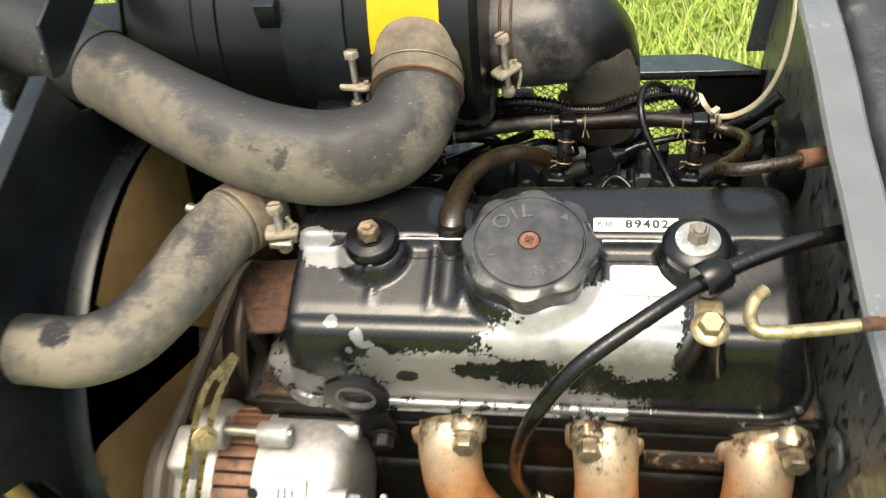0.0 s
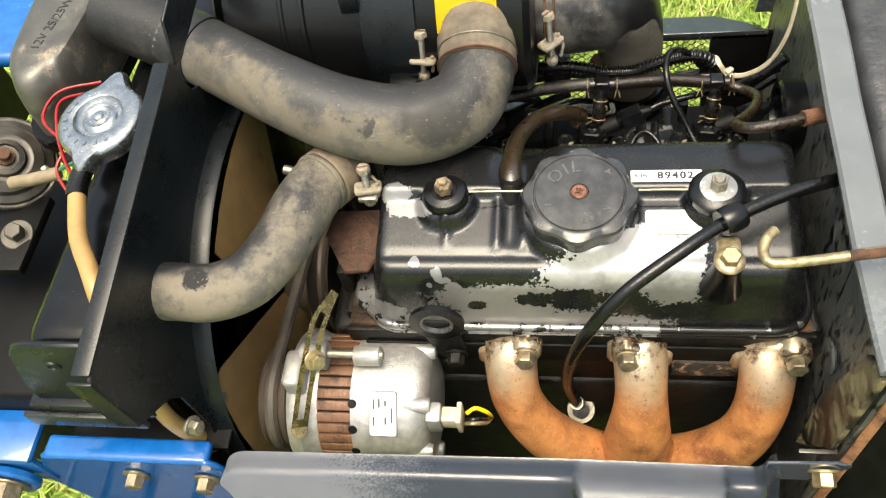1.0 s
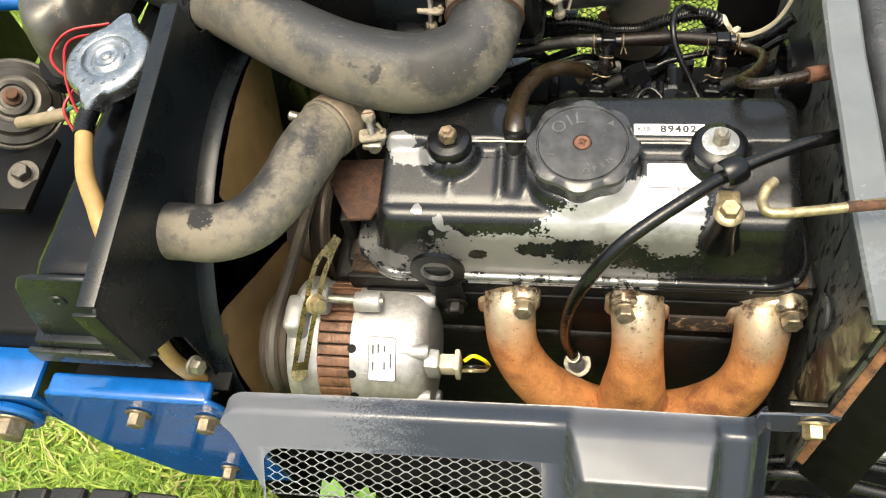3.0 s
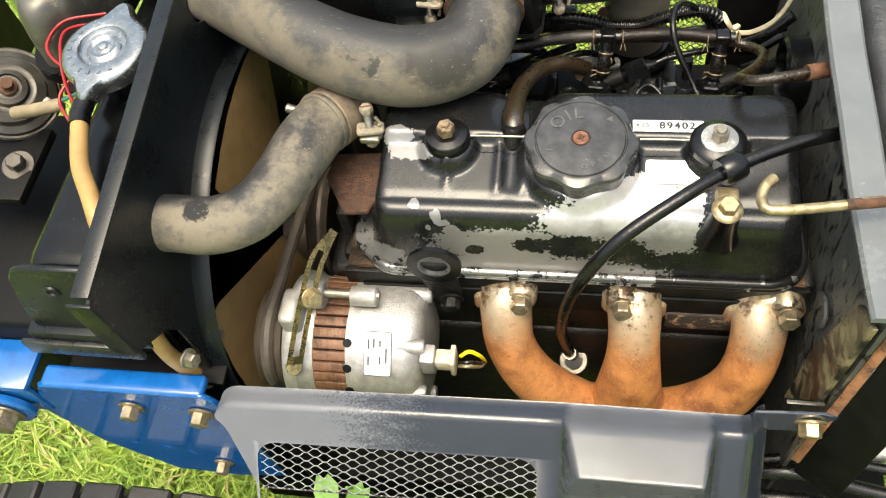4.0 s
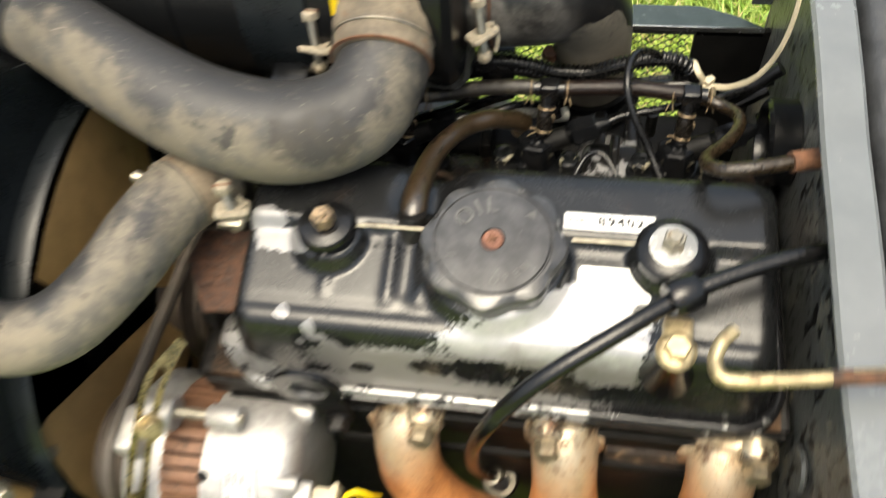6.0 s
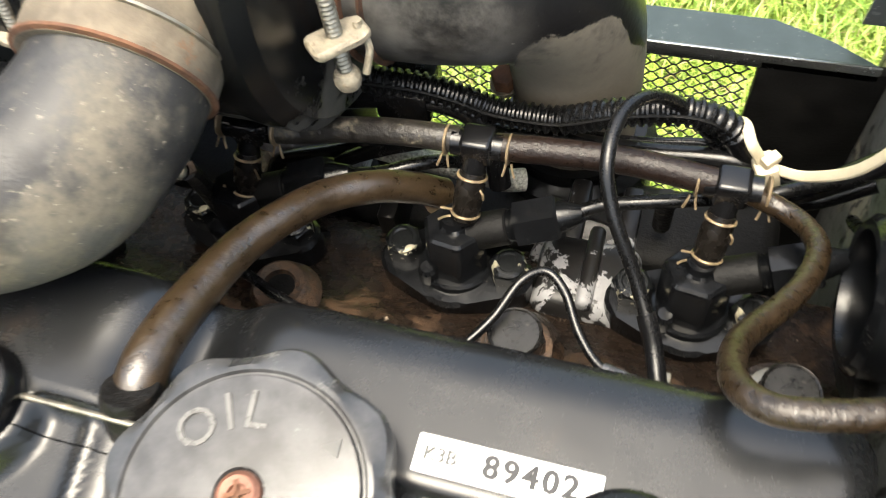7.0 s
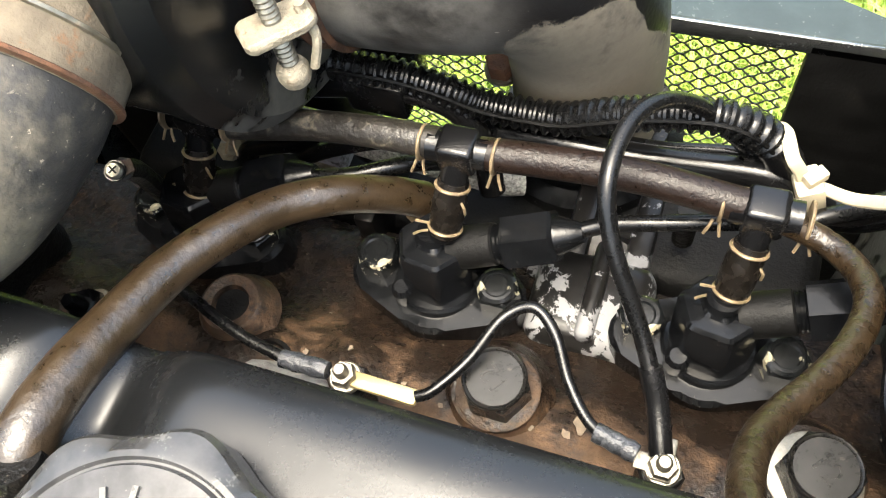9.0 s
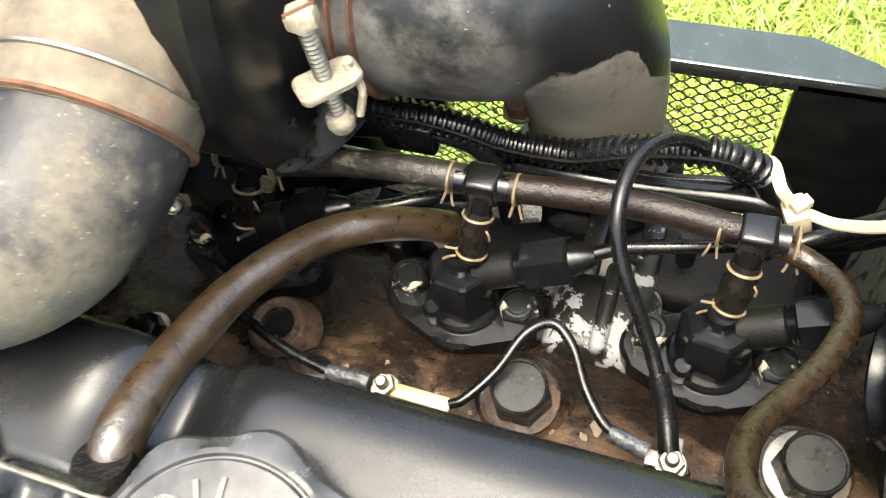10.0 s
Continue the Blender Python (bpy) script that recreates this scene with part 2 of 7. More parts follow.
IRON = plain("oily_black_iron", (0.008, 0.0075, 0.007), 0.36, var=0.4, bump=0.6, fine=600, dirt=(0.065, 0.042, 0.025), amount=0.20, dscale=75, speck=0.6, spec=0.25)
n = Nodes("rust_stained_head_casting")
X, Y, Z = n.xyz()
soil = n.mix(n.step(n.noise(80, 7, 0.68), 0.32, 0.70), (0.044, 0.026, 0.015), (0.118, 0.070, 0.039))
soil = n.mix(n.math("MULTIPLY", n.step(n.noise(300, 5, 0.7), 0.55, 0.72), 0.5), soil, (0.060, 0.034, 0.020))
oil = n.math("ADD", n.noise(38, 7, 0.66, distort=0.6), n.math("MULTIPLY", n.math("SUBTRACT", n.noise(260, 5, 0.7), 0.5), 0.22))
# oily at the rear; the left end's shade goes into the same mask
oil = n.math("ADD", oil, n.math("ADD", n.step(Y, 0.030, 0.060, -0.06, 0.17), n.step(X, -0.030, -0.080, 0.0, 0.10)))
oil = n.step(oil, 0.44, 0.60)
c = n.mix(oil, soil, n.mix(n.noise(120, 5), (0.005, 0.004, 0.0032), (0.020, 0.013, 0.009)))
s = n.math("MULTIPLY", n.step(n.noise(430, 4, 0.65), 0.69, 0.73), 0.8)
c = n.mix(s, c, (0.26, 0.22, 0.17))
n.bump(n.math("ADD", n.noise(700, 4), n.math("MULTIPLY", n.noise(150, 5), 2.0)), 0.5)
HEAD = n.set(Base_Color=c, Roughness=n.mixf(oil, 0.72, n.math("ADD", n.math("MULTIPLY", n.noise(200, 3), 0.3), 0.12)), Specular_IOR_Level=0.24)
SOILED = plain("soil_caked_steel", (0.060, 0.034, 0.018), 0.70, var=0.5, scale=130, bump=0.6, fine=700, dirt=(0.012, 0.008, 0.006), amount=0.62, dscale=110, drough=0.4, speck=0.4)
WETBLACK = plain("oil_wet_black_paint", (0.0040, 0.0043, 0.0050), 0.17, var=0.3, scale=90, bump=0.05, fine=500, dirt=(0.014, 0.011, 0.008), amount=0.20, dscale=70, drough=0.35, speck=0.25, spec=0.30)
n = Nodes("chipped_black_bolt")
chip = n.step(n.math("ADD", n.noise(120, 6, 0.62), n.math("MULTIPLY", n.math("SUBTRACT", n.noise(70, 2), 0.5), 0.6)), 0.575, 0.595)
c = n.mix(chip, (0.005, 0.0055, 0.006), n.mix(n.noise(300, 4), (0.22, 0.195, 0.13), (0.36, 0.33, 0.24)))
n.bump(n.math("SUBTRACT", n.math("MULTIPLY", n.noise(600, 3), 0.3), chip), 0.2)
CHIPBOLT = n.set(Base_Color=c, Roughness=n.mixf(chip, 0.20, 0.42), Metallic=n.mixf(chip, 0.0, 0.5), Specular_IOR_Level=0.45)
RUSTPLATE = plain("pitted_rust_plate", (0.058, 0.026, 0.014), 0.75, var=0.5, scale=170, bump=0.9, fine=420, dirt=(0.016, 0.010, 0.008), amount=0.5, dscale=130, drough=0.5, speck=0.2)
TANNUT = plain("rust_tinged_nut", (0.24, 0.175, 0.11), 0.42, 0.45, var=0.4, scale=260, bump=0.4, dirt=(0.030, 0.022, 0.016), amount=0.5, dscale=220, drough=0.4)
RUSTY = plain("brown_rust", (0.095, 0.042, 0.021), 0.85, var=0.45, scale=120, bump=0.6, fine=600, dirt=(0.03, 0.02, 0.015), amount=0.4)
CASTALU = plain("cast_aluminium", (0.36, 0.35, 0.335), 0.40, 0.6, var=0.18, scale=140, bump=0.4, fine=900, dirt=(0.22, 0.19, 0.15), amount=0.2)
STEEL = plain("dull_zinc_steel", (0.27, 0.25, 0.205), 0.36, 0.8, var=0.25, scale=200, bump=0.2, dirt=(0.25, 0.17, 0.10), amount=0.35, dscale=120)
PORTBOLT = plain("heat_browned_bolt", (0.27, 0.225, 0.155), 0.38, 0.75, var=0.3, scale=200, bump=0.2, dirt=(0.16, 0.09, 0.05), amount=0.4, dscale=160)
BRASSY = plain("yellow_passivated_steel", (0.37, 0.30, 0.175), 0.36, 0.75, var=0.3, scale=200, bump=0.15, dirt=(0.15, 0.10, 0.055), amount=0.42, dscale=140)
OLIVE = plain("olive_passivated_strap", (0.33, 0.265, 0.125), 0.28, 0.75, var=0.4, scale=120, bump=0.2, dirt=(0.06, 0.042, 0.02), amount=0.36, dscale=130, drough=0.4)
WHITEZINC = plain("chalky_zinc", (0.27, 0.235, 0.175), 0.6, 0.2, var=0.3, scale=240, bump=0.5, dirt=(0.17, 0.12, 0.075), amount=0.40, dscale=170)
BANDMETAL = plain("dusty_rusted_band", (0.17, 0.135, 0.095), 0.7, 0.1, var=0.3, scale=120, bump=0.3, dirt=(0.16, 0.07, 0.03), amount=0.4, dscale=90)
CHROME = plain("zinc_plated_steel", (0.37, 0.385, 0.385), 0.22, 0.94, var=0.12, scale=160, bump=0.10, dirt=(0.20, 0.21, 0.20), amount=0.12, dscale=90)
LAMPMETAL = plain("dusty_galvanised_steel", (0.100, 0.096, 0.085), 0.36, 0.5, var=0.2, scale=60, bump=0.15, dirt=(0.27, 0.22, 0.16), amount=0.4, dscale=40)
n = Nodes("brown_stator_laminations")
lam = n.noise(1.0, 2, co=n.stretched(1400, 40, 40))
c = n.mix(lam, (0.075, 0.034, 0.018), (0.24, 0.125, 0.072))
c = n.mix(n.step(n.noise(120, 6, 0.7), 0.50, 0.66), c, (0.06, 0.032, 0.020))
n.bump(lam, 0.5)
COPPER = n.set(Base_Color=c, Roughness=0.5, Metallic=0.25)
BROWNHOSE = plain("oily_brown_rubber", (0.026, 0.0165, 0.0078), 0.33, var=0.3, scale=260, bump=0.22, fine=620, dirt=(0.045, 0.029, 0.013), amount=0.05, dscale=120, drough=0.38, speck=0.10, spec=1.0)
RETURNHOSE = plain("oily_dark_brown_rubber", (0.017, 0.0105, 0.005), 0.30, var=0.35, scale=320, bump=0.42, fine=520, dirt=(0.026, 0.016, 0.007), amount=0.18, dscale=50, drough=0.4, spec=0.55)
LEAKHOSE = plain("oil_dark_rubber", (0.010, 0.0060, 0.0045), 0.33, var=0.3, scale=600, bump=0.28, fine=900, dirt=(0.03, 0.020, 0.013), amount=0.14, dscale=120, spec=0.30)
LEAKDUSTY = plain("dusty_oil_dark_rubber", (0.014, 0.012, 0.010), 0.42, var=0.35, scale=260, bump=0.45, fine=480, dirt=(0.105, 0.090, 0.065), amount=0.42, dscale=110, speck=0.6, spec=0.5)
WETRUBBER = plain("oil_wet_rubber", (0.0070, 0.0058, 0.0048), 0.26, var=0.4, scale=260, bump=0.2, fine=500, dirt=(0.020, 0.013, 0.008), amount=0.3, dscale=150, drough=0.3, spec=0.4)
CLIPWIRE = plain("browned_clip_wire", (0.25, 0.185, 0.11), 0.42, 0.45, var=0.3, scale=260, bump=0.1, dirt=(0.10, 0.07, 0.045), amount=0.35, dscale=220)
TAPE = plain("grey_tape_wrap", (0.040, 0.043, 0.050), 0.30, var=0.3, scale=240, bump=0.7, fine=420, spec=0.6)
HORNMETAL = plain("grimy_horn_metal", (0.060, 0.054, 0.045), 0.35, 0.5, var=0.3, scale=60, bump=0.2, dirt=(0.06, 0.05, 0.04), amount=0.4, dscale=60)
YELLOWHOSE = plain("aged_yellow_plastic", (0.34, 0.215, 0.080), 0.35, var=0.15, scale=60, bump=0.05)
WHITEPLASTIC = plain("cream_nylon", (0.42, 0.37, 0.265), 0.4, var=0.12, scale=100, bump=0.1)
RED = plain("red_wire", (0.27, 0.008, 0.012), 0.35, var=0.15, bump=0.02)
GREENWIRE = plain("green_wire", (0.03, 0.13, 0.09), 0.4, var=0.15, bump=0.02)
STICKER = plain("yellow_sticker", (0.80, 0.60, 0.012), 0.4, var=0.04, bump=0.02)
LABEL = plain("white_label", (0.80, 0.80, 0.78), 0.45, var=0.05, bump=0.02)
LABELGREY = plain("silver_label", (0.55, 0.55, 0.54), 0.35, 0.4, var=0.1, bump=0.05)
INK = plain("black_ink", (0.015, 0.015, 0.016), 0.6, var=0.1, bump=0.02)
PALEINK = plain("worn_relief", (0.055, 0.055, 0.052), 0.5, var=0.2, bump=0.05)
EMBOSS = plain("worn_black_relief", (0.065, 0.064, 0.060), 0.30, var=0.3, bump=0.05, spec=0.6)
FANTAN = plain("brown_dusty_fan", (0.34, 0.225, 0.10), 0.55, var=0.2, scale=25, bump=0.15, dirt=(0.26, 0.17, 0.08), amount=0.35)
PULLEY = plain("brown_dusty_pulley", (0.070, 0.055, 0.042), 0.5, 0.3, var=0.25, scale=40, bump=0.2, dirt=(0.06, 0.04, 0.025), amount=0.3)
BELT = plain("dusty_rubber_belt", (0.055, 0.046, 0.037), 0.6, var=0.3, scale=60, bump=0.3, dirt=(0.11, 0.09, 0.065), amount=0.3)
BOLTBLACK = plain("blackened_bolt_steel", (0.010, 0.0095, 0.009), 0.28, 0.15, var=0.35, scale=150, bump=0.05, fine=900, dirt=(0.05, 0.036, 0.026), amount=0.25, dscale=160, speck=0.6, spec=0.35)
BOLTGREY = plain("greyed_bolt_face", (0.016, 0.016, 0.016), 0.30, 0.15, var=0.3, scale=170, bump=0.02, fine=800, dirt=(0.03, 0.026, 0.022), amount=0.3, dscale=160, speck=0.5, spec=0.25)
TYRE = plain("black_tyre_rubber", (0.016, 0.016, 0.017), 0.5, var=0.3, scale=40, bump=0.2, dirt=(0.06, 0.055, 0.045), amount=0.3, spec=0.36)
WRINKLE = plain("wrinkled_black_paint", (0.028, 0.030, 0.033), 0.4, var=0.3, scale=40, bump=1.0, fine=110, dirt=(0.10, 0.095, 0.09), amount=0.25)
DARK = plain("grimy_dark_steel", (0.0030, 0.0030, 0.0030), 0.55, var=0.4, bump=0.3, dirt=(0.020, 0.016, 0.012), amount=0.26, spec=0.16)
MESHMETAL = plain("dark_grey_wire_mesh", (0.030, 0.031, 0.032), 0.3, 0.1, var=0.2, bump=0.05)
BODYGREY = plain("pale_grey_paint", (0.24, 0.25, 0.25), 0.35, var=0.08, bump=0.05)
LEAFGREEN = plain("fresh_leaf", (0.16, 0.36, 0.04), 0.5, var=0.25, bump=0.1)
BRAID = plain("steel_braid", (0.42, 0.42, 0.40), 0.35, 0.7, var=0.5, scale=900, bump=1.0, fine=1100)

# black firewall, pitted, with dried mud
n = Nodes("pitted_black_firewall")
pits = n.noise(1.0, 2, co=n.stretched(220, 220, 80))
mud = n.step(n.noise(22, 7, 0.7), 0.52, 0.66)
c = n.mix(mud, n.mix(n.noise(40, 4), (0.040, 0.043, 0.042), (0.095, 0.098, 0.095)), (0.15, 0.138, 0.105))
c = n.mix(n.step(pits, 0.575, 0.60), c, (0.004, 0.004, 0.004))
n.bump(n.math("ADD", pits, n.noise(300, 4)), 0.35)
FIREWALL = n.set(Base_Color=c, Roughness=n.mixf(mud, 0.38, 0.8))

# the elbow's black skin, worn to tan below
n = Nodes("worn_elbow_rubber")
X, Y, Z = n.xyz()
f = n.math("ADD", n.math("SUBTRACT", 0.012, Z), n.math("MULTIPLY", n.math("SUBTRACT", n.noise(85, 8, 0.72), 0.5), 0.018))
f = n.math("SUBTRACT", f, n.math("ADD", n.step(X, 0.034, 0.052, 0.0, 0.040), n.step(X, 0.016, -0.004, 0.0, 0.050)))
f = n.step(f, 0.0, 0.0008)
haze = n.step(n.math("ADD", n.noise(26, 6, 0.65), n.math("MULTIPLY", n.math("SUBTRACT", n.noise(150, 5, 0.7), 0.5), 0.35)), 0.36, 0.68)
smudge = n.math("MULTIPLY", n.step(n.math("ADD", n.noise(34, 6, 0.65), n.step(X, 0.030, -0.01, -0.06, 0.10)), 0.50, 0.66), 0.85)
tan = n.mix(smudge, n.mix(n.noise(170, 6, 0.7), (0.150, 0.130, 0.098), (0.085, 0.075, 0.058)), (0.022, 0.021, 0.020))
haze = n.math("MULTIPLY", haze, n.step(X, 0.022, -0.004))
c = n.mix(f, n.mix(haze, (0.0055, 0.0055, 0.006), (0.105, 0.100, 0.092)), tan)
c = n.mix(n.math("MULTIPLY", n.step(n.noise(260, 4), 0.69, 0.72), 0.7), c, (0.24, 0.225, 0.20))
n.bump(n.math("ADD", n.noise(400, 4), n.math("MULTIPLY", f, -0.8)), 0.2)
ELBOW = n.set(Base_Color=c, Roughness=n.mixf(f, n.mixf(haze, 0.34, 0.6), 0.85))

# exhaust casting: pale at the ports, heat-rusted orange below
n = Nodes("heat_rusted_manifold")
X, Y, Z = n.xyz()
low = n.step(n.math("ADD", Z, n.math("MULTIPLY", n.math("SUBTRACT", n.noise(45, 6, 0.65), 0.5), 0.035)), 0.100, 0.060)
speck = n.noise(420, 5, 0.7)
pale = n.mix(n.noise(60, 5), (0.36, 0.285, 0.175), (0.60, 0.53, 0.40))
soot = n.math("ADD", n.noise(55, 6, 0.7), n.step(Z, 0.066, 0.100, -0.22, 0.13))
pale = n.mix(n.step(soot, 0.57, 0.70), pale, (0.045, 0.030, 0.020))
rusty = n.mix(n.step(n.noise(50, 6, 0.7), 0.35, 0.7), (0.52, 0.225, 0.080), (0.27, 0.100, 0.036))
rusty = n.mix(n.math("MULTIPLY", n.step(n.noise(24, 5, 0.65), 0.52, 0.68), 0.65), rusty, (0.14, 0.048, 0.026))
c = n.mix(low, pale, rusty)
c = n.mix(n.math("MULTIPLY", n.step(speck, 0.56, 0.68), 0.55), c, (0.60, 0.34, 0.15))
c = n.mix(n.math("MULTIPLY", n.step(n.noise(330, 6, 0.75), 0.56, 0.68), 0.75), c, (0.12, 0.045, 0.02))
c = n.mix(n.math("MULTIPLY", n.step(n.noise(650, 4, 0.7), 0.62, 0.70), 0.6), c, (0.62, 0.42, 0.24))
n.bump(n.math("ADD", speck, n.math("MULTIPLY", n.noise(130, 5), 0.8)), 0.28)
MANIFOLD = n.set(Base_Color=c, Roughness=n.mixf(low, 0.27, 0.50), Metallic=n.mixf(low, 0.72, 0.10))

# lawn soil and grass blades
n = Nodes("lawn_soil")
c = n.mix(n.step(n.noise(9, 7, 0.7), 0.35, 0.7), (0.15, 0.25, 0.030), (0.27, 0.37, 0.055))
c = n.mix(n.math("MULTIPLY", n.step(n.noise(30, 5), 0.60, 0.70), 0.5), c, (0.11, 0.075, 0.04))
n.bump(n.noise(60, 6, 0.7), 1.0, 0.02)
SOIL = n.set(Base_Color=c, Roughness=0.9)
n = Nodes("grass_blade")
isl = n.t.nodes.new("ShaderNodeNewGeometry").outputs["Random Per Island"]
c = n.mix(isl, (0.12, 0.24, 0.022), (0.38, 0.45, 0.090))
c = n.mix(n.step(n.noise(5, 4), 0.45, 0.65), c, (0.30, 0.42, 0.05))
c = n.mix(n.step(isl, 0.88, 0.90), c, (0.38, 0.31, 0.14))
GRASS = n.set(Base_Color=c, Roughness=0.5)


# ---- mesh helpers ----
def turn_to(loc, way, spin=0.0):
    """A matrix that takes z to way, at loc."""
    return Matrix.Translation(loc) @ Vector(way).to_track_quat("Z", "Y").to_matrix().to_4x4() @ Matrix.Rotation(radians(spin), 4, "Z")


def thing(name, loc, label, category, group="", kind=""):
    ob = new(name)
    ob.empty_display_size = 0.02
    ob.location = loc
    return tagged(ob, label, category, group, kind)


ORIGIN = {}


def part(name, bm, material, parent=None, label="", loc=None, sharp=35):
    """Links a bmesh, given in world places, as one mesh under a thing or a part."""
    base = Vector(loc) if loc is not None else (ORIGIN[parent] if parent in ORIGIN else (Vector(parent.location) if parent else Vector()))
    bmesh.ops.translate(bm, verts=bm.verts, vec=-base)
    bmesh.ops.recalc_face_normals(bm, faces=bm.faces)
    me = bpy.data.meshes.new(name)
    bm.to_mesh(me)
    bm.free()
    me.materials.append(material)
    for p in me.polygons:
        p.use_smooth = True
    me.set_sharp_from_angle(angle=radians(sharp))
    ob = new(name, me)
    if parent:
        ob.parent = parent
        ORIGIN[ob] = base
    else:
        ob.location = base
        ORIGIN[ob] = base
    return tagged(ob, label) if label else ob


def box(lo, hi, bev=0.001, m=None, bm=None, seg=2):
    b = bmesh.new()
    bmesh.ops.create_cube(b, size=1)
    lo, hi = Vector(lo), Vector(hi)
    for v in b.verts:
        v.co = Vector([lo[i] + (hi[i] - lo[i]) * (v.co[i] + 0.5) for i in range(3)])
    if bev:
        bmesh.ops.bevel(b, geom=b.edges[:], offset=bev, segments=seg, profile=0.5, affect="EDGES")
    return blend_in(b, m, bm)


def blend_in(b, m=None, bm=None):
    if m is not None:
        bmesh.ops.transform(b, matrix=m, verts=b.verts)
    if bm is None:
        return b
    me = bpy.data.meshes.new("scrap")
    b.to_mesh(me)
    b.free()
    bm.from_mesh(me)
    bpy.data.meshes.remove(me)
    return bm


def lathe(profile, m=None, seg=32, bm=None, wobble=None):
    """Turns (radius, height) pairs about z. wobble(angle, k): a factor on the radius."""
    b = bmesh.new()
    rings = []
    for k, (r, h) in enumerate(profile):
        rings.append([b.verts.new((r * (wobble(2 * math.pi * i / seg, k) if wobble else 1) * math.cos(2 * math.pi * i / seg),
                                   r * (wobble(2 * math.pi * i / seg, k) if wobble else 1) * math.sin(2 * math.pi * i / seg), h)) for i in range(seg)])
    for a, c in zip(rings, rings[1:]):
        for i in range(seg):
            b.faces.new((a[i], a[(i + 1) % seg], c[(i + 1) % seg], c[i]))
    b.faces.new(rings[0][::-1]), b.faces.new(rings[-1])
    return blend_in(b, m, bm)


def annulus(r0, r1, h0, h1, m, seg=40):
    """A flat ring with a hole right through it."""
    b = bmesh.new()
    loops = [[b.verts.new((r * math.cos(2 * math.pi * i / seg), r * math.sin(2 * math.pi * i / seg), h)) for i in range(seg)] for r, h in ((r0, h0), (r0, h1), (r1, h1), (r1, h0))]
    for a, c in zip(loops, loops[1:] + loops[:1]):
        for i in range(seg):
            b.faces.new((a[i], a[(i + 1) % seg], c[(i + 1) % seg], c[i]))
    return blend_in(b, m)


def curve_points(pts, per=8):
    """A smooth line through the points."""
    p = [Vector(q) for q in pts]
    if len(p) < 3:
        return [p[0].lerp(p[1], i / per) for i in range(per + 1)]
    p = [p[0] * 2 - p[1], *p, p[-1] * 2 - p[-2]]
    out = []
    for a, b, c, d in zip(p, p[1:], p[2:], p[3:]):
        for i in range(per):
            s = i / per
            out.append(0.5 * (2 * b + (c - a) * s + (2 * a - 5 * b + 4 * c - d) * s * s + (3 * b - 3 * c + d - a) * s**3))
    return [*out, p[-2]]


def tube(pts, r, seg=14, per=8, bm=None, radius=None, flat=1.0):
    """A round bar along a smooth line. radius(s): the radius at s, 0 to 1."""
    line = curve_points(pts, per) if per else [Vector(q) for q in pts]
    b = bmesh.new()
    rings, side = [], None
    for k, q in enumerate(line):
        way = (line[min(k + 1, len(line) - 1)] - line[max(k - 1, 0)]).normalized()
        if side is None:
            side = way.orthogonal().normalized()
        side = (side - way * side.dot(way)).normalized()
        up = way.cross(side)
        rr = radius(k / (len(line) - 1)) if radius else r
        rings.append([b.verts.new(q + rr * (math.cos(t) * side + flat * math.sin(t) * up)) for t in (2 * math.pi * i / seg for i in range(seg))])
    for a, c in zip(rings, rings[1:]):
        for i in range(seg):
            b.faces.new((a[i], a[(i + 1) % seg], c[(i + 1) % seg], c[i]))
    b.faces.new(rings[0][::-1]), b.faces.new(rings[-1])
    return blend_in(b, None, bm)


def slab(poly, depth, m=None, bev=0.0008, bm=None):
    """A flat plate: a polygon in x and y, from z = 0 to depth."""
    b = bmesh.new()
    low = [b.verts.new((x, y, 0)) for x, y in poly]
    high = [b.verts.new((x, y, depth)) for x, y in poly]
    k = len(poly)
    b.faces.new(low[::-1]), b.faces.new(high)
    for i in range(k):
        b.faces.new((low[i], low[(i + 1) % k], high[(i + 1) % k], high[i]))
    if bev:
        bmesh.ops.bevel(b, geom=b.edges[:], offset=bev, segments=1, affect="EDGES")
    return blend_in(b, m, bm)


def rounded(w, h, r, k=5, cx=0.0, cy=0.0):
    """The outline of a rectangle with round corners."""
    out = []
    for sx, sy, a0 in ((1, 1, 0), (-1, 1, 90), (-1, -1, 180), (1, -1, 270)):
        for i in range(k + 1):
            a = radians(a0 + 90 * i / k)
            out.append((cx + sx * (w / 2 - r) + r * math.cos(a), cy + sy * (h / 2 - r) + r * math.sin(a)))
    return out


def hexagon(r, turn=0):
    return [(r * math.cos(radians(60 * i + turn)), r * math.sin(radians(60 * i + turn))) for i in range(6)]


def hex_bm(flats, h, m, bm=None, dome=0.0008):
    """A hexagon head with its chamfered top and bottom edge at z = 0."""
    r = flats / math.sqrt(3)
    b = bmesh.new()
    rows = [(1.0, 0), (1.0, h - dome), (0.88, h)]
    rings = [[b.verts.new((r * s * x, r * s * y, z)) for x, y in hexagon(1)] for s, z in rows]
    for a, c in zip(rings, rings[1:]):
        for i in range(6):
            b.faces.new((a[i], a[(i + 1) % 6], c[(i + 1) % 6], c[i]))
    b.faces.new(rings[0][::-1]), b.faces.new(rings[-1])
    return blend_in(b, m, bm)


def bolt_parts(parent, m, flats, h, material, washer=None, washer_r=0.0, flange=False):
    """A hexagon head, with its washer, under a thing."""
    base = m
    if washer:
        part("washer", lathe([(washer_r * 0.96, 0), (washer_r, 0.0006), (washer_r, 0.0016), (washer_r * 0.95, 0.002)], base, 24), washer, parent)
        base = m @ Matrix.Translation((0, 0, 0.002))
    return part("bolt_head", hex_bm(flats, h, base), material, parent)


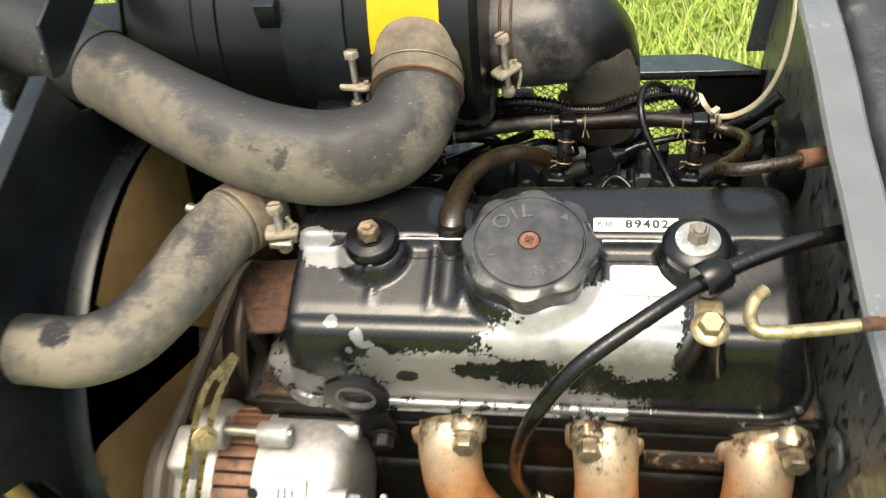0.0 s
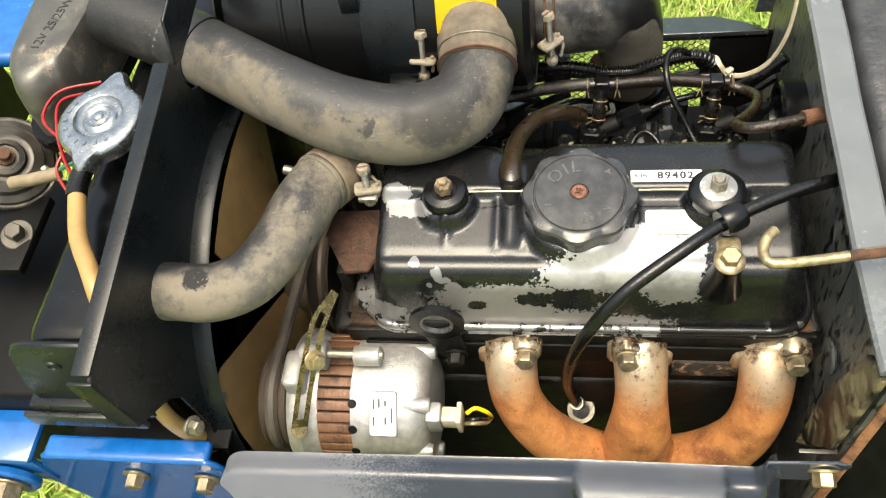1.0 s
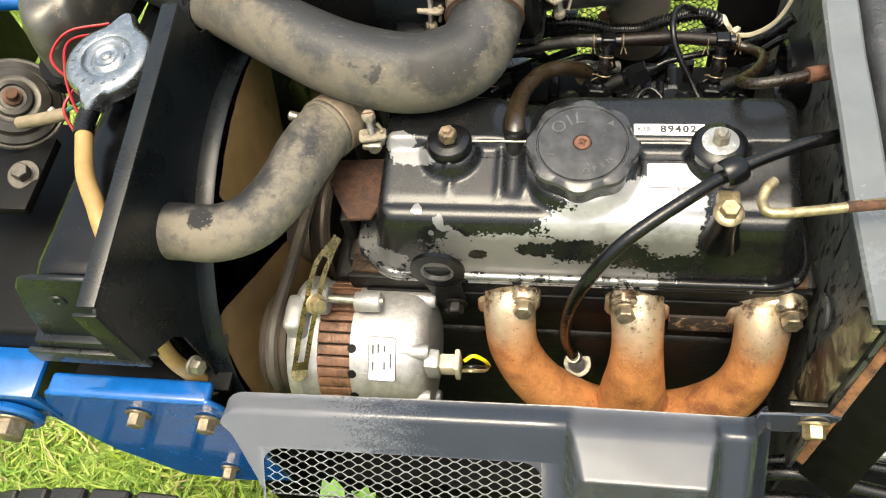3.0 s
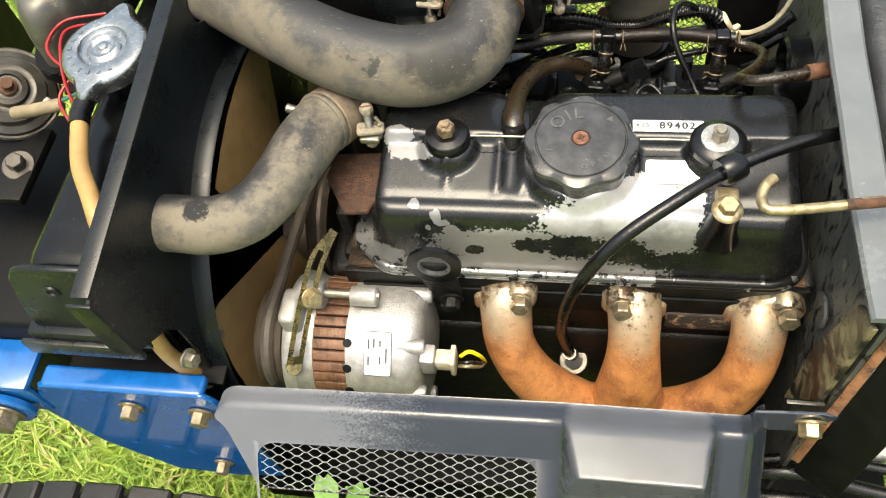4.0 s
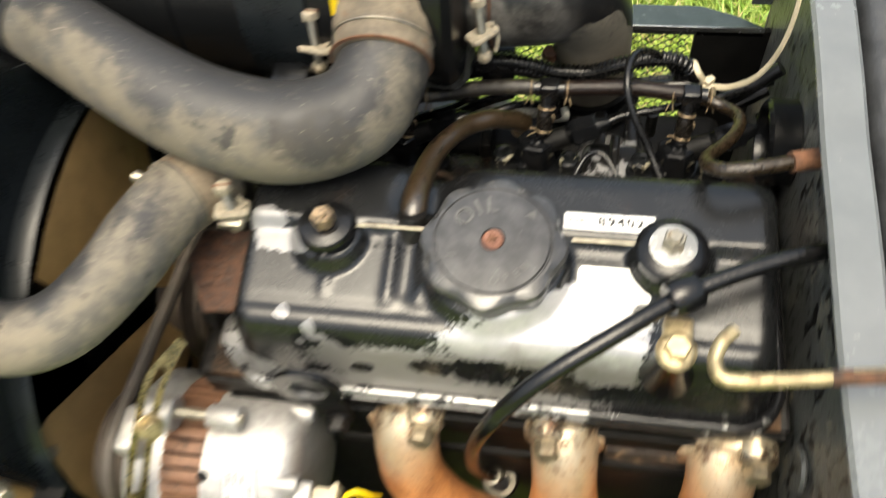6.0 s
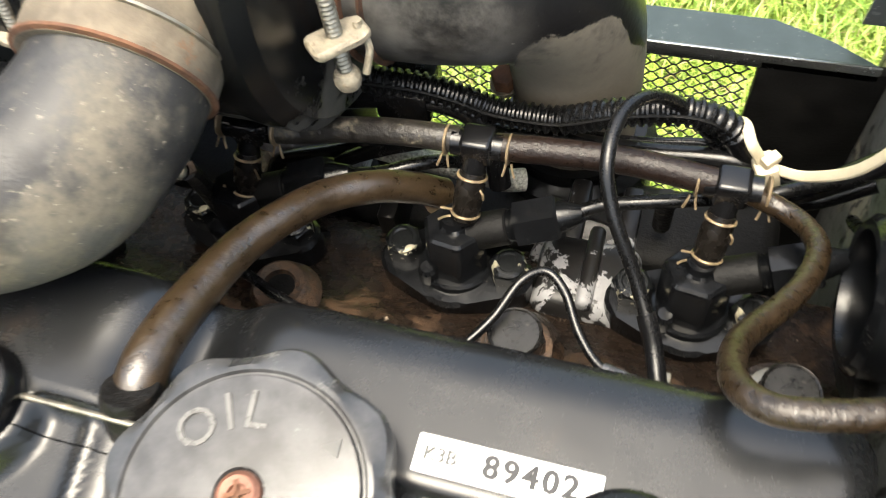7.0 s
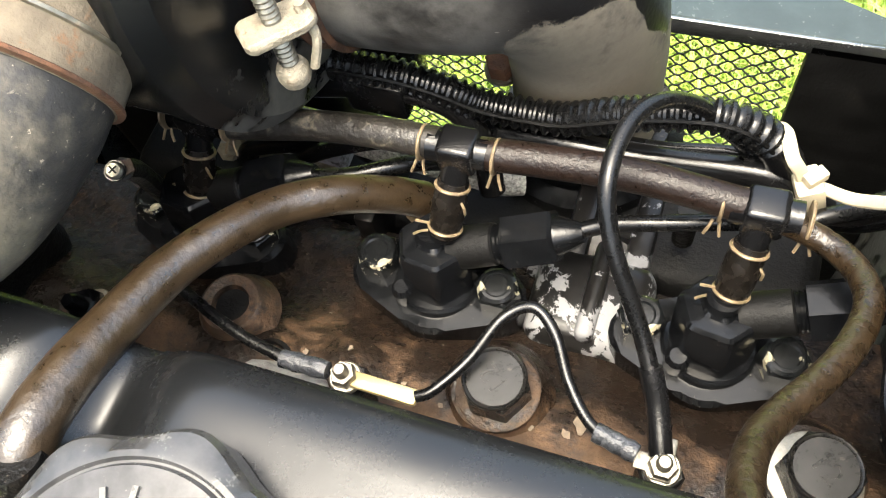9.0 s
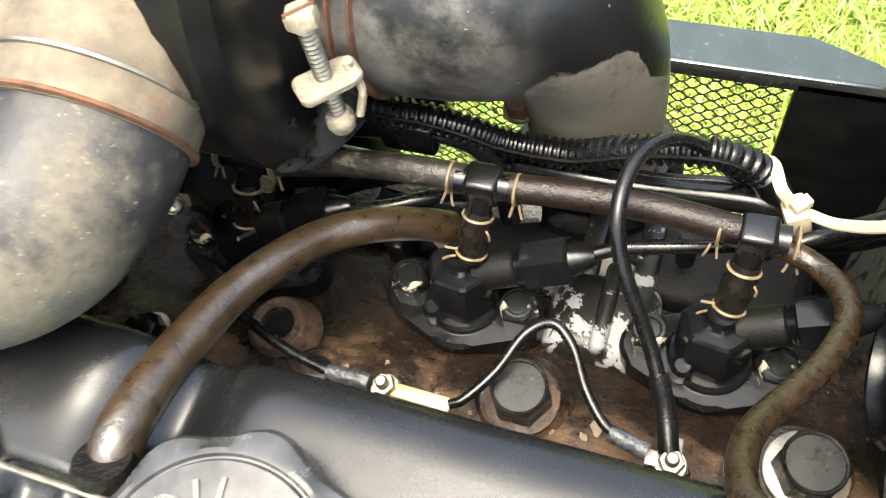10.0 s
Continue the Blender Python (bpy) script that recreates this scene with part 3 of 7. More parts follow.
def bolt(name, m, flats, h, material, label, washer=None, washer_r=0.0, group="", category="bolt", shank=0.006):
    t = thing(name, m.translation, label, category, group)
    bolt_parts(t, m, flats, h, material, washer, washer_r)
    part("shank", lathe([(flats * 0.3, -shank), (flats * 0.3, 0.0005)], m, 12), material, t)
    return t


def letters(text, size, m, material, parent, depth=0.0003, name="lettering", spacing=1.0, label="", bold=0.0):
    cu = bpy.data.curves.new("scrap", "FONT")
    cu.body, cu.size, cu.extrude, cu.align_x, cu.align_y, cu.space_character = text, size, depth, "CENTER", "CENTER", spacing
    cu.resolution_u, cu.offset = 3, bold
    ob = new("scrap", cu)
    me = bpy.data.meshes.new_from_object(ob.evaluated_get(bpy.context.evaluated_depsgraph_get()))
    bpy.data.objects.remove(ob)
    b = bmesh.new()
    b.from_mesh(me)
    bpy.data.meshes.remove(me)
    bmesh.ops.transform(b, matrix=m, verts=b.verts)
    return part(name, b, material, parent, label)


def hose(name, pts, r, material, label, category="hose", group="", per=8, seg=18, radius=None):
    t = thing(name, pts[0], label, category, group)
    part("tube", tube(pts, r, seg, per, radius=radius), material, t)
    return t


def mesh_sheet(w, h, cw, ch, wire, m):
    """Expanded metal: rows of zigzag strands in x and y, lying about z = 0."""
    verts, faces = [], []

    def strand(a, b):
        ax, ay = a
        bx, by = b
        dx, dy = bx - ax, by - ay
        ln = math.hypot(dx, dy)
        px, py = -dy / ln * wire / 2, dx / ln * wire / 2
        k = len(verts)
        for x, y in (a, b):
            for s, z in ((1, -wire / 2), (1, wire / 2), (-1, wire / 2), (-1, -wire / 2)):
                verts.append((x + s * px, y + s * py, z))
        for i in range(4):
            faces.append((k + i, k + (i + 1) % 4, k + 4 + (i + 1) % 4, k + 4 + i))

    nx, ny = int(w / cw * 2), int(h / ch * 2)
    for j in range(ny):
        for i in range(nx):
            x0, y0, x1, y1 = i * cw / 2, j * ch / 2, (i + 1) * cw / 2, (j + 1) * ch / 2
            if (i + j) % 2:
                y0, y1 = y1, y0
            k0 = (x0 + 0.22 * (x1 - x0), y0 + 0.06 * (y1 - y0))
            k1 = (x1 - 0.22 * (x1 - x0), y1 - 0.06 * (y1 - y0))
            strand((x0, y0), k0), strand(k0, k1), strand(k1, (x1, y1))
    me = bpy.data.meshes.new("scrap")
    me.from_pydata(verts, [], faces)
    b = bmesh.new()
    b.from_mesh(me)
    bpy.data.meshes.remove(me)
    bmesh.ops.transform(b, matrix=m, verts=b.verts)
    return b



# ---- ground ----
b = bmesh.new()
bmesh.ops.create_grid(b, x_segments=60, y_segments=60, size=60)
for v in b.verts:
    v.co.z = GROUND + (0.01 * noise.noise(v.co * 0.7) if v.co.length < 8 else 0)
tagged(part("ground", b, SOIL), "sunlit lawn soil under short grass", "ground", kind="structure")


def grass_field(count, seed):
    """Short blades round the tractor, thinning out with the distance."""
    rng = random.Random(seed)
    verts, faces = [], []
    for _ in range(count):
        x, y, a = rng.gauss(-0.15, 0.75), rng.gauss(0.55, 0.85), rng.uniform(0, 6.283)
        h, w, lean = rng.uniform(0.018, 0.055), rng.uniform(0.0009, 0.0026), rng.uniform(0.015, 0.055)
        z = GROUND + 0.01 * noise.noise(Vector((x, y, 0)) * 0.7) - 0.008
        dx, dy = math.cos(a), math.sin(a)
        k = len(verts)
        for s, q, ww in ((0, 0, 1), (0.6, 0.35, 0.9), (1, 1, 0.15)):
            cx, cy, cz = x + dx * lean * q, y + dy * lean * q, z + h * s
            verts += [(cx - dy * w * ww, cy + dx * w * ww, cz), (cx + dy * w * ww, cy - dx * w * ww, cz)]
        faces += [(k, k + 1, k + 3, k + 2), (k + 2, k + 3, k + 5, k + 4)]
    me = bpy.data.meshes.new("grass")
    me.from_pydata(verts, [], faces)
    me.materials.append(GRASS)
    return tagged(new("grass", me), "short bright green lawn grass with a few dry blades", "grass", kind="stuff")


grass_field(120000, 3)

# ---- plates under the engine, firewall and side panels ----
# added slab that keeps the depths below the engine dark
b = box((-0.33, -0.10, 0.55), (0.30, 0.20, 0.66), 0.004)
tagged(part("under_slab", b, DARK), "grimy dark slab added under the engine to hide the ground", "chassis", kind="structure")

t = thing("firewall", (0.155, 0.03, 0.9), "pitted black steel firewall with dried mud", "firewall", kind="structure")
b = slab([(-0.124, 0.70), (-0.124, 1.00), (-0.124, 1.098), (-0.05, 1.101), (0.04, 1.104), (0.09, 1.108), (0.14, 1.109), (0.19, 1.104), (0.226, 1.07), (0.235, 1.0), (0.235, 0.70)], 0.003,
         Matrix(((0, 0, 1, 0.156), (1, 0, 0, 0), (0, 1, 0, 0), (0, 0, 0, 1))), 0)
part("plate", b, FIREWALL, t)
# the folded edge of the firewall: a flat strip that arches over it
arch = [(-0.127, 1.1065), (-0.094, 1.1045), (-0.050, 1.1035), (0.0, 1.1060), (0.045, 1.1070), (0.087, 1.1110), (0.140, 1.112), (0.190, 1.108), (0.228, 1.075), (0.245, 1.0)]
line = curve_points([(0, y, z) for y, z in arch], 6)
b = bmesh.new()
rows = []
for k, q in enumerate(line):
    way = (line[min(k + 1, len(line) - 1)] - line[max(k - 1, 0)]).normalized()
    up = Vector((0, -way.z, way.y))
    rows.append([b.verts.new(Vector((x, q.y, q.z)) + up * d) for x, d in ((0.1455, 0.0), (0.147, 0.002), (0.1640, 0.002), (0.1660, 0.0), (0.1660, -0.012), (0.1630, -0.012), (0.1630, -0.002), (0.1455, -0.002))])
for a, c in zip(rows, rows[1:]):
    for i in range(8):
        b.faces.new((a[i], a[(i + 1) % 8], c[(i + 1) % 8], c[i]))
b.faces.new(rows[0]), b.faces.new(rows[-1][::-1])
part("folded_edge", b, STRIP, t, "blue-grey painted folded edge, scuffed")
part("port_ring", lathe([(0.006, 0), (0.0105, 0), (0.0115, 0.0015), (0.0105, 0.003), (0.0065, 0.003)], turn_to((0.1555, -0.070, 1.008), (-1, 0, 0)), 24), FIREWALL, t)
part("port_plug", lathe([(0.0062, -0.001), (0.0062, 0.0012)], turn_to((0.1555, -0.070, 1.008), (-1, 0, 0)), 16), RUSTY, t)
# round blanking cup on the firewall behind the pipe
part("cup", lathe([(0.024, 0), (0.024, 0.014), (0.022, 0.016), (0.019, 0.016), (0.018, 0.012), (0.018, 0.001)], turn_to((0.1555, 0.105, 1.03), (-1, 0, 0)), 28), GLOSS, t)

# wrinkle-painted dashboard cowl behind the firewall
b = box((0.1705, -0.020, 0.80), (0.42, 0.25, 1.112), 0.010, seg=4)
for v in b.verts:
    if v.co.z > 1.0:
        v.co.z -= max(0.0, (0.03 - v.co.y)) * 0.30
tagged(part("dashboard_cowl", b, WRINKLE), "wrinkled black painted dashboard cowl", "cowl", kind="structure")

# far side panel: ledge, wire mesh and post
t = thing("side_panel", (0.0, 0.216, 0.9), "dark side panel with wire mesh and a folded ledge", "side panel", kind="structure")
part("ledge", slab([(-0.34, 0.2155), (0.152, 0.2155), (0.134, 0.226), (0.112, 0.234), (-0.34, 0.234)], 0.0025, Matrix.Translation((0, 0, 1.0035)), 0.0005), LEDGE, t)
part("ledge_lip", box((-0.34, 0.2140, 0.9990), (0.152, 0.2153, 1.0063), 0.0005), CHROME, t, "bright edge of the ledge")
part("wire_mesh", mesh_sheet(0.44, 0.142, 0.0084, 0.0060, 0.00048, Matrix(((1, 0, 0, -0.33), (0, 0, 1, 0.2175), (0, 1, 0, 0.862), (0, 0, 0, 1)))), MESHMETAL, t, sharp=60)
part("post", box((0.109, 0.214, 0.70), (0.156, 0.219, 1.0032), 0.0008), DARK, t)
part("lower_sheet", box((-0.34, 0.214, 0.60), (0.1085, 0.219, 0.862), 0.0008), BLUEGREY, t)

# near side panel, leaning out below, with a boxed bulge and a grille opening
PSLOPE, PSHORT = 0.95, 0.80


def panel_point(x, s, out=0.0):
    """A place on the near panel: s metres down its face."""
    rise = 1.0015 + 0.055 * min(x, 0.0)
    c, d = math.cos(math.atan(PSLOPE)), math.sin(math.atan(PSLOPE))
    s *= PSHORT
    y, z = -0.147 - s * d, rise - s * c
    return Vector((x, y - out * c, z + out * d))


t = thing("side_cover", (-0.05, -0.15, 0.93), "glossy blue-grey side cover with a mesh grille and a boxed bulge", "side cover")
b = bmesh.new()
XS = sorted({-0.226, -0.2255, -0.2245, -0.223, -0.2205, -0.217, -0.212, -0.205, *[-0.197 + 0.0092 * i for i in range(21)], *[0.0004 + 0.0011 * i for i in range(14)], *[0.018 + 0.006 * i for i in range(10)], *[0.0780 + 0.0011 * i for i in range(13)], 0.096, 0.1, 0.104, 0.108, 0.113, 0.118, 0.122})
SS = [-0.004, -0.003, 0.0, 0.003, 0.006, 0.010, 0.015, 0.02, 0.025, 0.029, 0.0315, 0.0330, 0.0340, 0.0350, 0.0365, 0.038, 0.0439, 0.050, 0.056, 0.062, 0.068, 0.074, 0.08, 0.086, 0.092, 0.098, 0.104, 0.112, 0.13, 0.16]


def smooth(a, e0, e1):
    q = min(1, max(0, (a - e0) / (e1 - e0)))
    return q * q * (3 - 2 * q)


def panel_out(x, s):
    foot = max(0.0, min(s, 0.068 - s, 0.0335))
    left, right = 0.0030 + 0.28 * foot, 0.0030 + 0.20 * foot
    bulge = smooth(x, 0.0004, 0.0004 + left) * (1 - smooth(x, 0.0912 - right, 0.0912))
    fold = smooth(x, 0.108, 0.122) * -0.018
    lip = -0.012 * (1 - smooth(s, -0.004, 0.006))
    return 0.70 * foot * bulge + fold + lip


grid = {}
for i, x in enumerate(XS):
    for j, s in enumerate(SS):
        xx = x
        if x < -0.198:
            xx = min(-0.1985, x + max(0, s - 0.008) * 0.40 * (-0.198 - x) / 0.028)
        cr = min(0.0139, max(0.0, -0.212 - x))
        s = s + (0.014 - math.sqrt(0.014 ** 2 - cr * cr)) * (1 - smooth(s, 0.0, 0.032))
        grid[i, j] = b.verts.new(panel_point(xx, s, panel_out(x, SS[j])))
for i in range(len(XS) - 1):
    for j in range(len(SS) - 1):
        xm, sm = (XS[i] + XS[i + 1]) / 2, (SS[j] + SS[j + 1]) / 2
        if -0.197 < xm < -0.013 and 0.038 < sm < 0.104:
            continue
        b.faces.new((grid[i, j], grid[i + 1, j], grid[i + 1, j + 1], grid[i, j + 1]))
for gx, gs, sx, ss in ((-0.197, 0.038, 1, 1), (-0.013, 0.038, -1, 1)):
    R = 0.014
    arc = [(gx + sx * R * (1 - math.sin(radians(a))), gs + ss * R * (1 - math.cos(radians(a)))) for a in range(0, 91, 15)]
    b.faces.new([b.verts.new(panel_point(px, ps)) for px, ps in [(gx, gs), *arc]])
bmesh.ops.solidify(b, geom=b.faces[:], thickness=0.0014)
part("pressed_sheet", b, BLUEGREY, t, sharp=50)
c, d = math.cos(math.atan(PSLOPE)), math.sin(math.atan(PSLOPE))
o = panel_point(-0.196, 0.082, -0.003)
down = Matrix(((1, 0, 0, o.x), (0.0, d, -c, o.y), (0.055, c, d, o.z), (0, 0, 0, 1)))
part("grille_mesh", mesh_sheet(0.19, 0.040, 0.0128, 0.0062, 0.00055, down), GRILLEWIRE, t, sharp=60)
o = panel_point(-0.196, 0.082, -0.003)
# same mesh bent under; the darker wire colour stands for its shade
part("lower_grille_fold", mesh_sheet(0.19, 0.034, 0.0075, 0.0044, 0.0011, Matrix(((1, 0, 0, o.x), (0, 0.25, 0.97, o.y), (0.055, -0.97, 0.25, o.z), (0, 0, 0, 1)))), MESHMETAL, t, sharp=60)
b = slab([(0.113, -0.020), (0.158, -0.016), (0.160, 0.008), (0.150, 0.0125), (0.113, 0.008)], 0.002, Matrix(((1, 0, 0, 0), (0, 0, -1, -0.133), (0, 1, 0, 0.990), (0, 0, 0, 1))), 0.0006)
part("mounting_tab", b, BLUEGREY, t)
bolt_parts(t, turn_to((0.146, -0.1335, 0.987), (0, -0.9, -0.25)), 0.0115, 0.008, BRASSY, BRASSY, 0.0095)

# leaning brace and ledge below the firewall
t = thing("brace_bar", (0.16, -0.14, 0.95), "black steel brace with peeling paint and bare rust", "brace")
def bar_frame(foot, way, side):
    """A matrix with z along way and x towards side."""
    w = Vector(way).normalized()
    u = Vector(side)
    u = (u - w * u.dot(w)).normalized()
    v = w.cross(u)
    return Matrix(((u.x, v.x, w.x, foot[0]), (u.y, v.y, w.y, foot[1]), (u.z, v.z, w.z, foot[2]), (0, 0, 0, 1)))


m = bar_frame((0.1565, -0.1480, 0.935), (0.013, 0.016, 0.087), (-0.80, 0.60, 0.0))
part("bar", box((-0.0210, -0.003, -0.005), (0.0075, 0.003, 0.17), 0.0012, m), DARK, t)
part("rust_edge", box((0.0077, -0.0036, 0.005), (0.0135, 0.0036, 0.17), 0.0012, m), plain("orange_bare_rust", (0.23, 0.105, 0.05), 0.7, var=0.4, scale=90, bump=0.5, dirt=(0.02, 0.014, 0.010), amount=0.56, dscale=60), t)
SCRAPED = plain("scraped_black_paint", (0.012, 0.012, 0.012), 0.35, var=0.3, dirt=(0.22, 0.18, 0.095), amount=0.66, dscale=34)
t = thing("step_bracket", (0.15, -0.11, 0.95), "black steel flange bracket with scraped tan patches", "bracket")
part("arm", slab([(-0.090, 0.915), (-0.1225, 0.990), (-0.1245, 1.092), (-0.104, 1.080), (-0.0905, 1.000)], 0.004, Matrix(((0, 0, 1, 0.1500), (1, 0, 0, 0), (0, 1, 0, 0), (0, 0, 0, 1))), 0.0008), SCRAPED, t)
part("shelf", box((0.133, -0.1250, 0.9900), (0.1545, -0.1225, 0.9912), 0.0003), LAMPMETAL, t, "thin bright shelf edge")
# added dark plate, covers the lawn where the gap is dark
tagged(part("dark_underplate", box((0.10, -0.36, 0.66), (0.60, -0.110, 0.72), 0.004), DARK), "dark plate added below the footboard to hide the grass", "chassis", kind="structure")
b = box((0.192, -0.108, 0.848), (0.60, -0.020, 0.86), 0.003, seg=3)
tagged(part("floor_board", b, BODYGREY), "pale grey painted tractor footboard", "footboard", kind="structure")
for pts, r in (([(0.120, -0.128, 0.850), (0.165, -0.127, 0.868), (0.223, -0.136, 0.864), (0.34, -0.150, 0.862)], 0.0055),
               ([(0.130, -0.118, 0.856), (0.180, -0.1165, 0.872), (0.235, -0.121, 0.870), (0.34, -0.126, 0.866)], 0.0040),
               ([(0.120, -0.140, 0.838), (0.175, -0.142, 0.852), (0.240, -0.152, 0.850), (0.34, -0.170, 0.850)], 0.0060)):
    hose("control_cable", pts, r, BLACKTUBE, "glossy black control cable beside the footboard", "cable", "cables beside the footboard")
# unseen plate, added to stop green light bouncing up from the lawn
tagged(part("bounce_blocker", box((-0.225, -0.224, 0.60), (0.130, -0.218, 0.890), 0.002), DARK), "unseen dark plate that keeps grass light out of the engine bay", "chassis", kind="structure")

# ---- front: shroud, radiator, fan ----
# added black block, stands for the shaded gap beside the radiator
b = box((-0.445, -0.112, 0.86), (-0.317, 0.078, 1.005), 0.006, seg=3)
tagged(part("front_block", b, DARK), "plain black block filling the dark gap below the horn", "support", kind="structure")
t = thing("fan_shroud", (-0.245, 0.03, 0.95), "satin black steel fan shroud plate with folded top edge", "fan shroud")
CY, CZ, CR = 0.040, 0.920, 0.157
outer = [(-0.150, 1.060), (-0.150, 1.118), (-0.146, 1.121), (0.052, 1.149), (0.052, 1.142), (0.060, 1.118), (0.085, 1.102), (0.115, 1.106), (0.135, 1.13), (0.142, 1.156), (0.23, 1.168), (0.23, 0.66), (-0.11, 0.66), (-0.115, 1.02), (-0.122, 1.035)]
# plate between the outline and the round fan opening
b = bmesh.new()
K = 96


def ray_to_outline(a):
    best = 9.0
    for (y0, z0), (y1, z1) in zip(outer, outer[1:] + outer[:1]):
        ey, ez, dy, dz = y1 - y0, z1 - z0, math.cos(a), math.sin(a)
        den = dy * ez - dz * ey
        if abs(den) > 1e-9:
            s = ((y0 - CY) * ez - (z0 - CZ) * ey) / den
            q = ((y0 - CY) * dz - (z0 - CZ) * dy) / den
            if s > 0 and -1e-6 <= q <= 1 + 1e-6:
                best = min(best, s)
    return best


angles = sorted({*[2 * math.pi * i / K for i in range(K)], *[math.atan2(z - CZ, y - CY) % (2 * math.pi) for y, z in outer]})
angles = [a for a, c in zip(angles, angles[1:] + [9.0]) if c - a > 0.002]
k = len(angles)
rows = [[b.verts.new((x, CY + r(a) * math.cos(a), CZ + r(a) * math.sin(a))) for a in angles] for x, r in
        ((-0.246, lambda a: CR), (-0.246, lambda a: max(CR + 0.004, ray_to_outline(a))), (-0.248, lambda a: max(CR + 0.004, ray_to_outline(a))), (-0.248, lambda a: CR))]
for p, q in zip(rows, rows[1:] + rows[:1]):
    for i in range(k):
        b.faces.new((p[i], p[(i + 1) % k], q[(i + 1) % k], q[i]))
part("plate", b, SHROUD, t, sharp=30)
m = turn_to((-0.247, CY, CZ), (1, 0, 0))
part("fan_ring", lathe([(CR + 0.002, 0), (CR + 0.002, 0.004), (CR + 0.0012, 0.012), (CR + 0.0004, 0.0135), (CR - 0.0008, 0.0125), (CR - 0.0006, 0.004), (CR - 0.0006, 0)], m, 72), SHROUD, t)
for name, ya, za, yb, zb in (("folded_edge", -0.147, 1.121, 0.052, 1.149), ("folded_edge", 0.142, 1.156, 0.225, 1.168)):
    L = math.hypot(yb - ya, zb - za)
    m = Matrix(((1, 0, 0, -0.2475), (0, (yb - ya) / L, -(zb - za) / L, ya), (0, (zb - za) / L, (yb - ya) / L, za), (0, 0, 0, 1)))
    part(name, box((-0.009, 0, -0.0005), (0.002, L, 0.002), 0.0009, m), SHROUD, t)
part("near_edge", box((-0.259, -0.1515, 1.062), (-0.2445, -0.1492, 1.120), 0.0007), SHROUD, t)
b = slab([(0.050, 1.150), (0.058, 1.146), (0.145, 1.158), (0.150, 1.185), (0.140, 1.190), (0.060, 1.176)], 0.002, Matrix(((0, 0, 1, -0.243), (1, 0, 0, 0), (0, 1, 0, 0), (0, 0, 0, 1))), 0.0005)
part("hose_bridge", b, SHROUD, t, "dark painted strap bridging the hose")
for y, z in ((-0.148, 1.035), (-0.118, 1.012)):
    bolt_parts(t, turn_to((-0.243, y + 0.02, z - 0.03), (1, -0.3, 0.2)), 0.009, 0.006, STEEL, STEEL, 0.007)

t = thing("cooling_fan", (-0.215, CY, CZ), "brown dusty cooling fan with broad blades", "fan")
part("hub", lathe([(0.030, -0.012), (0.034, -0.010), (0.034, 0.010), (0.028, 0.014), (0.012, 0.016)], turn_to((-0.218, CY, CZ), (1, 0, 0)), 32), PULLEY, t)
for i in range(4):
    a0 = radians(90 * i + 88)
    b = bmesh.new()
    rows = []
    for r in (0.030, 0.055, 0.085, 0.115, 0.145, 0.1545):
        half = radians(30.0 if r < 0.15 else 28.5)
        row = []
        for q in range(7):
            s = q / 6 * 2 - 1
            a = a0 + s * half
            x = -0.219 - 0.015 * r / 0.15 + s * 0.008 * (1 - 0.6 * r / 0.15) + 0.003 * (1 - s * s)
            row.append(b.verts.new((x, CY + r * math.cos(a), CZ + r * math.sin(a))))
        rows.append(row)
    for p, q in zip(rows, rows[1:]):
        for j in range(6):
            b.faces.new((p[j], p[j + 1], q[j + 1], q[j]))
    bmesh.ops.solidify(b, geom=b.faces[:], thickness=0.0018)
    part("blade", b, FANTAN, t)
part("fan_pulley", lathe([(0.050, 0), (0.052, 0.002), (0.045, 0.007), (0.045, 0.010), (0.052, 0.015), (0.050, 0.017), (0.02, 0.018)], turn_to((-0.204, CY, CZ), (1, 0, 0)), 40), PULLEY, t)

t = thing("radiator", (-0.285, 0.04, 0.8), "black painted radiator with rounded top tank", "radiator")
b = box((-0.316, -0.119, 0.98), (-0.258, 0.200, 1.098), 0.014, seg=4)
part("top_tank", b, GLOSS, t)
part("core_frame", box((-0.308, -0.108, 0.60), (-0.264, 0.19, 0.985), 0.002), DARK, t)
part("end_plate", slab([(-0.306, 1.106), (-0.268, 1.106), (-0.262, 1.098), (-0.262, 1.028), (-0.340, 1.028), (-0.334, 1.055), (-0.322, 1.092), (-0.315, 1.102)][::-1], 0.004, Matrix(((1, 0, 0, 0), (0, 0, -1, -0.1185), (0, 1, 0, 0), (0, 0, 0, 1))), 0.0012), SHROUD, t)
part("dimple", lathe([(0.0055, 0), (0.005, 0.0012), (0.003, 0.0014), (0.0025, 0.0004)], turn_to((-0.300, -0.1225, 1.080), (0, -1, 0)), 18), SHROUD, t)
part("lower_bracket", box((-0.345, -0.128, 1.015), (-0.262, -0.098, 1.030), 0.002), SHROUD, t)
part("scraped_lip", box((-0.352, -0.132, 1.006), (-0.270, -0.128, 1.022), 0.001), plain("chipped_grey_paint", (0.014, 0.015, 0.015), 0.30, var=0.3, dirt=(0.33, 0.31, 0.29), amount=0.22, dscale=90), t)
for y in (-0.058, -0.028, 0.0):
    part("rib", box((-0.2625, y - 0.008, 1.02), (-0.2555, y + 0.008, 1.094), 0.003), GLOSS, t)
part("core", box((-0.296, -0.095, 0.70), (-0.259, 0.185, 0.984), 0.001), plain("dusty_dark_fins", (0.050, 0.036, 0.020), 0.6, var=0.3, scale=30, bump=0.5, fine=260, dirt=(0.09, 0.06, 0.03), amount=0.3), t, "dark dusty radiator core")
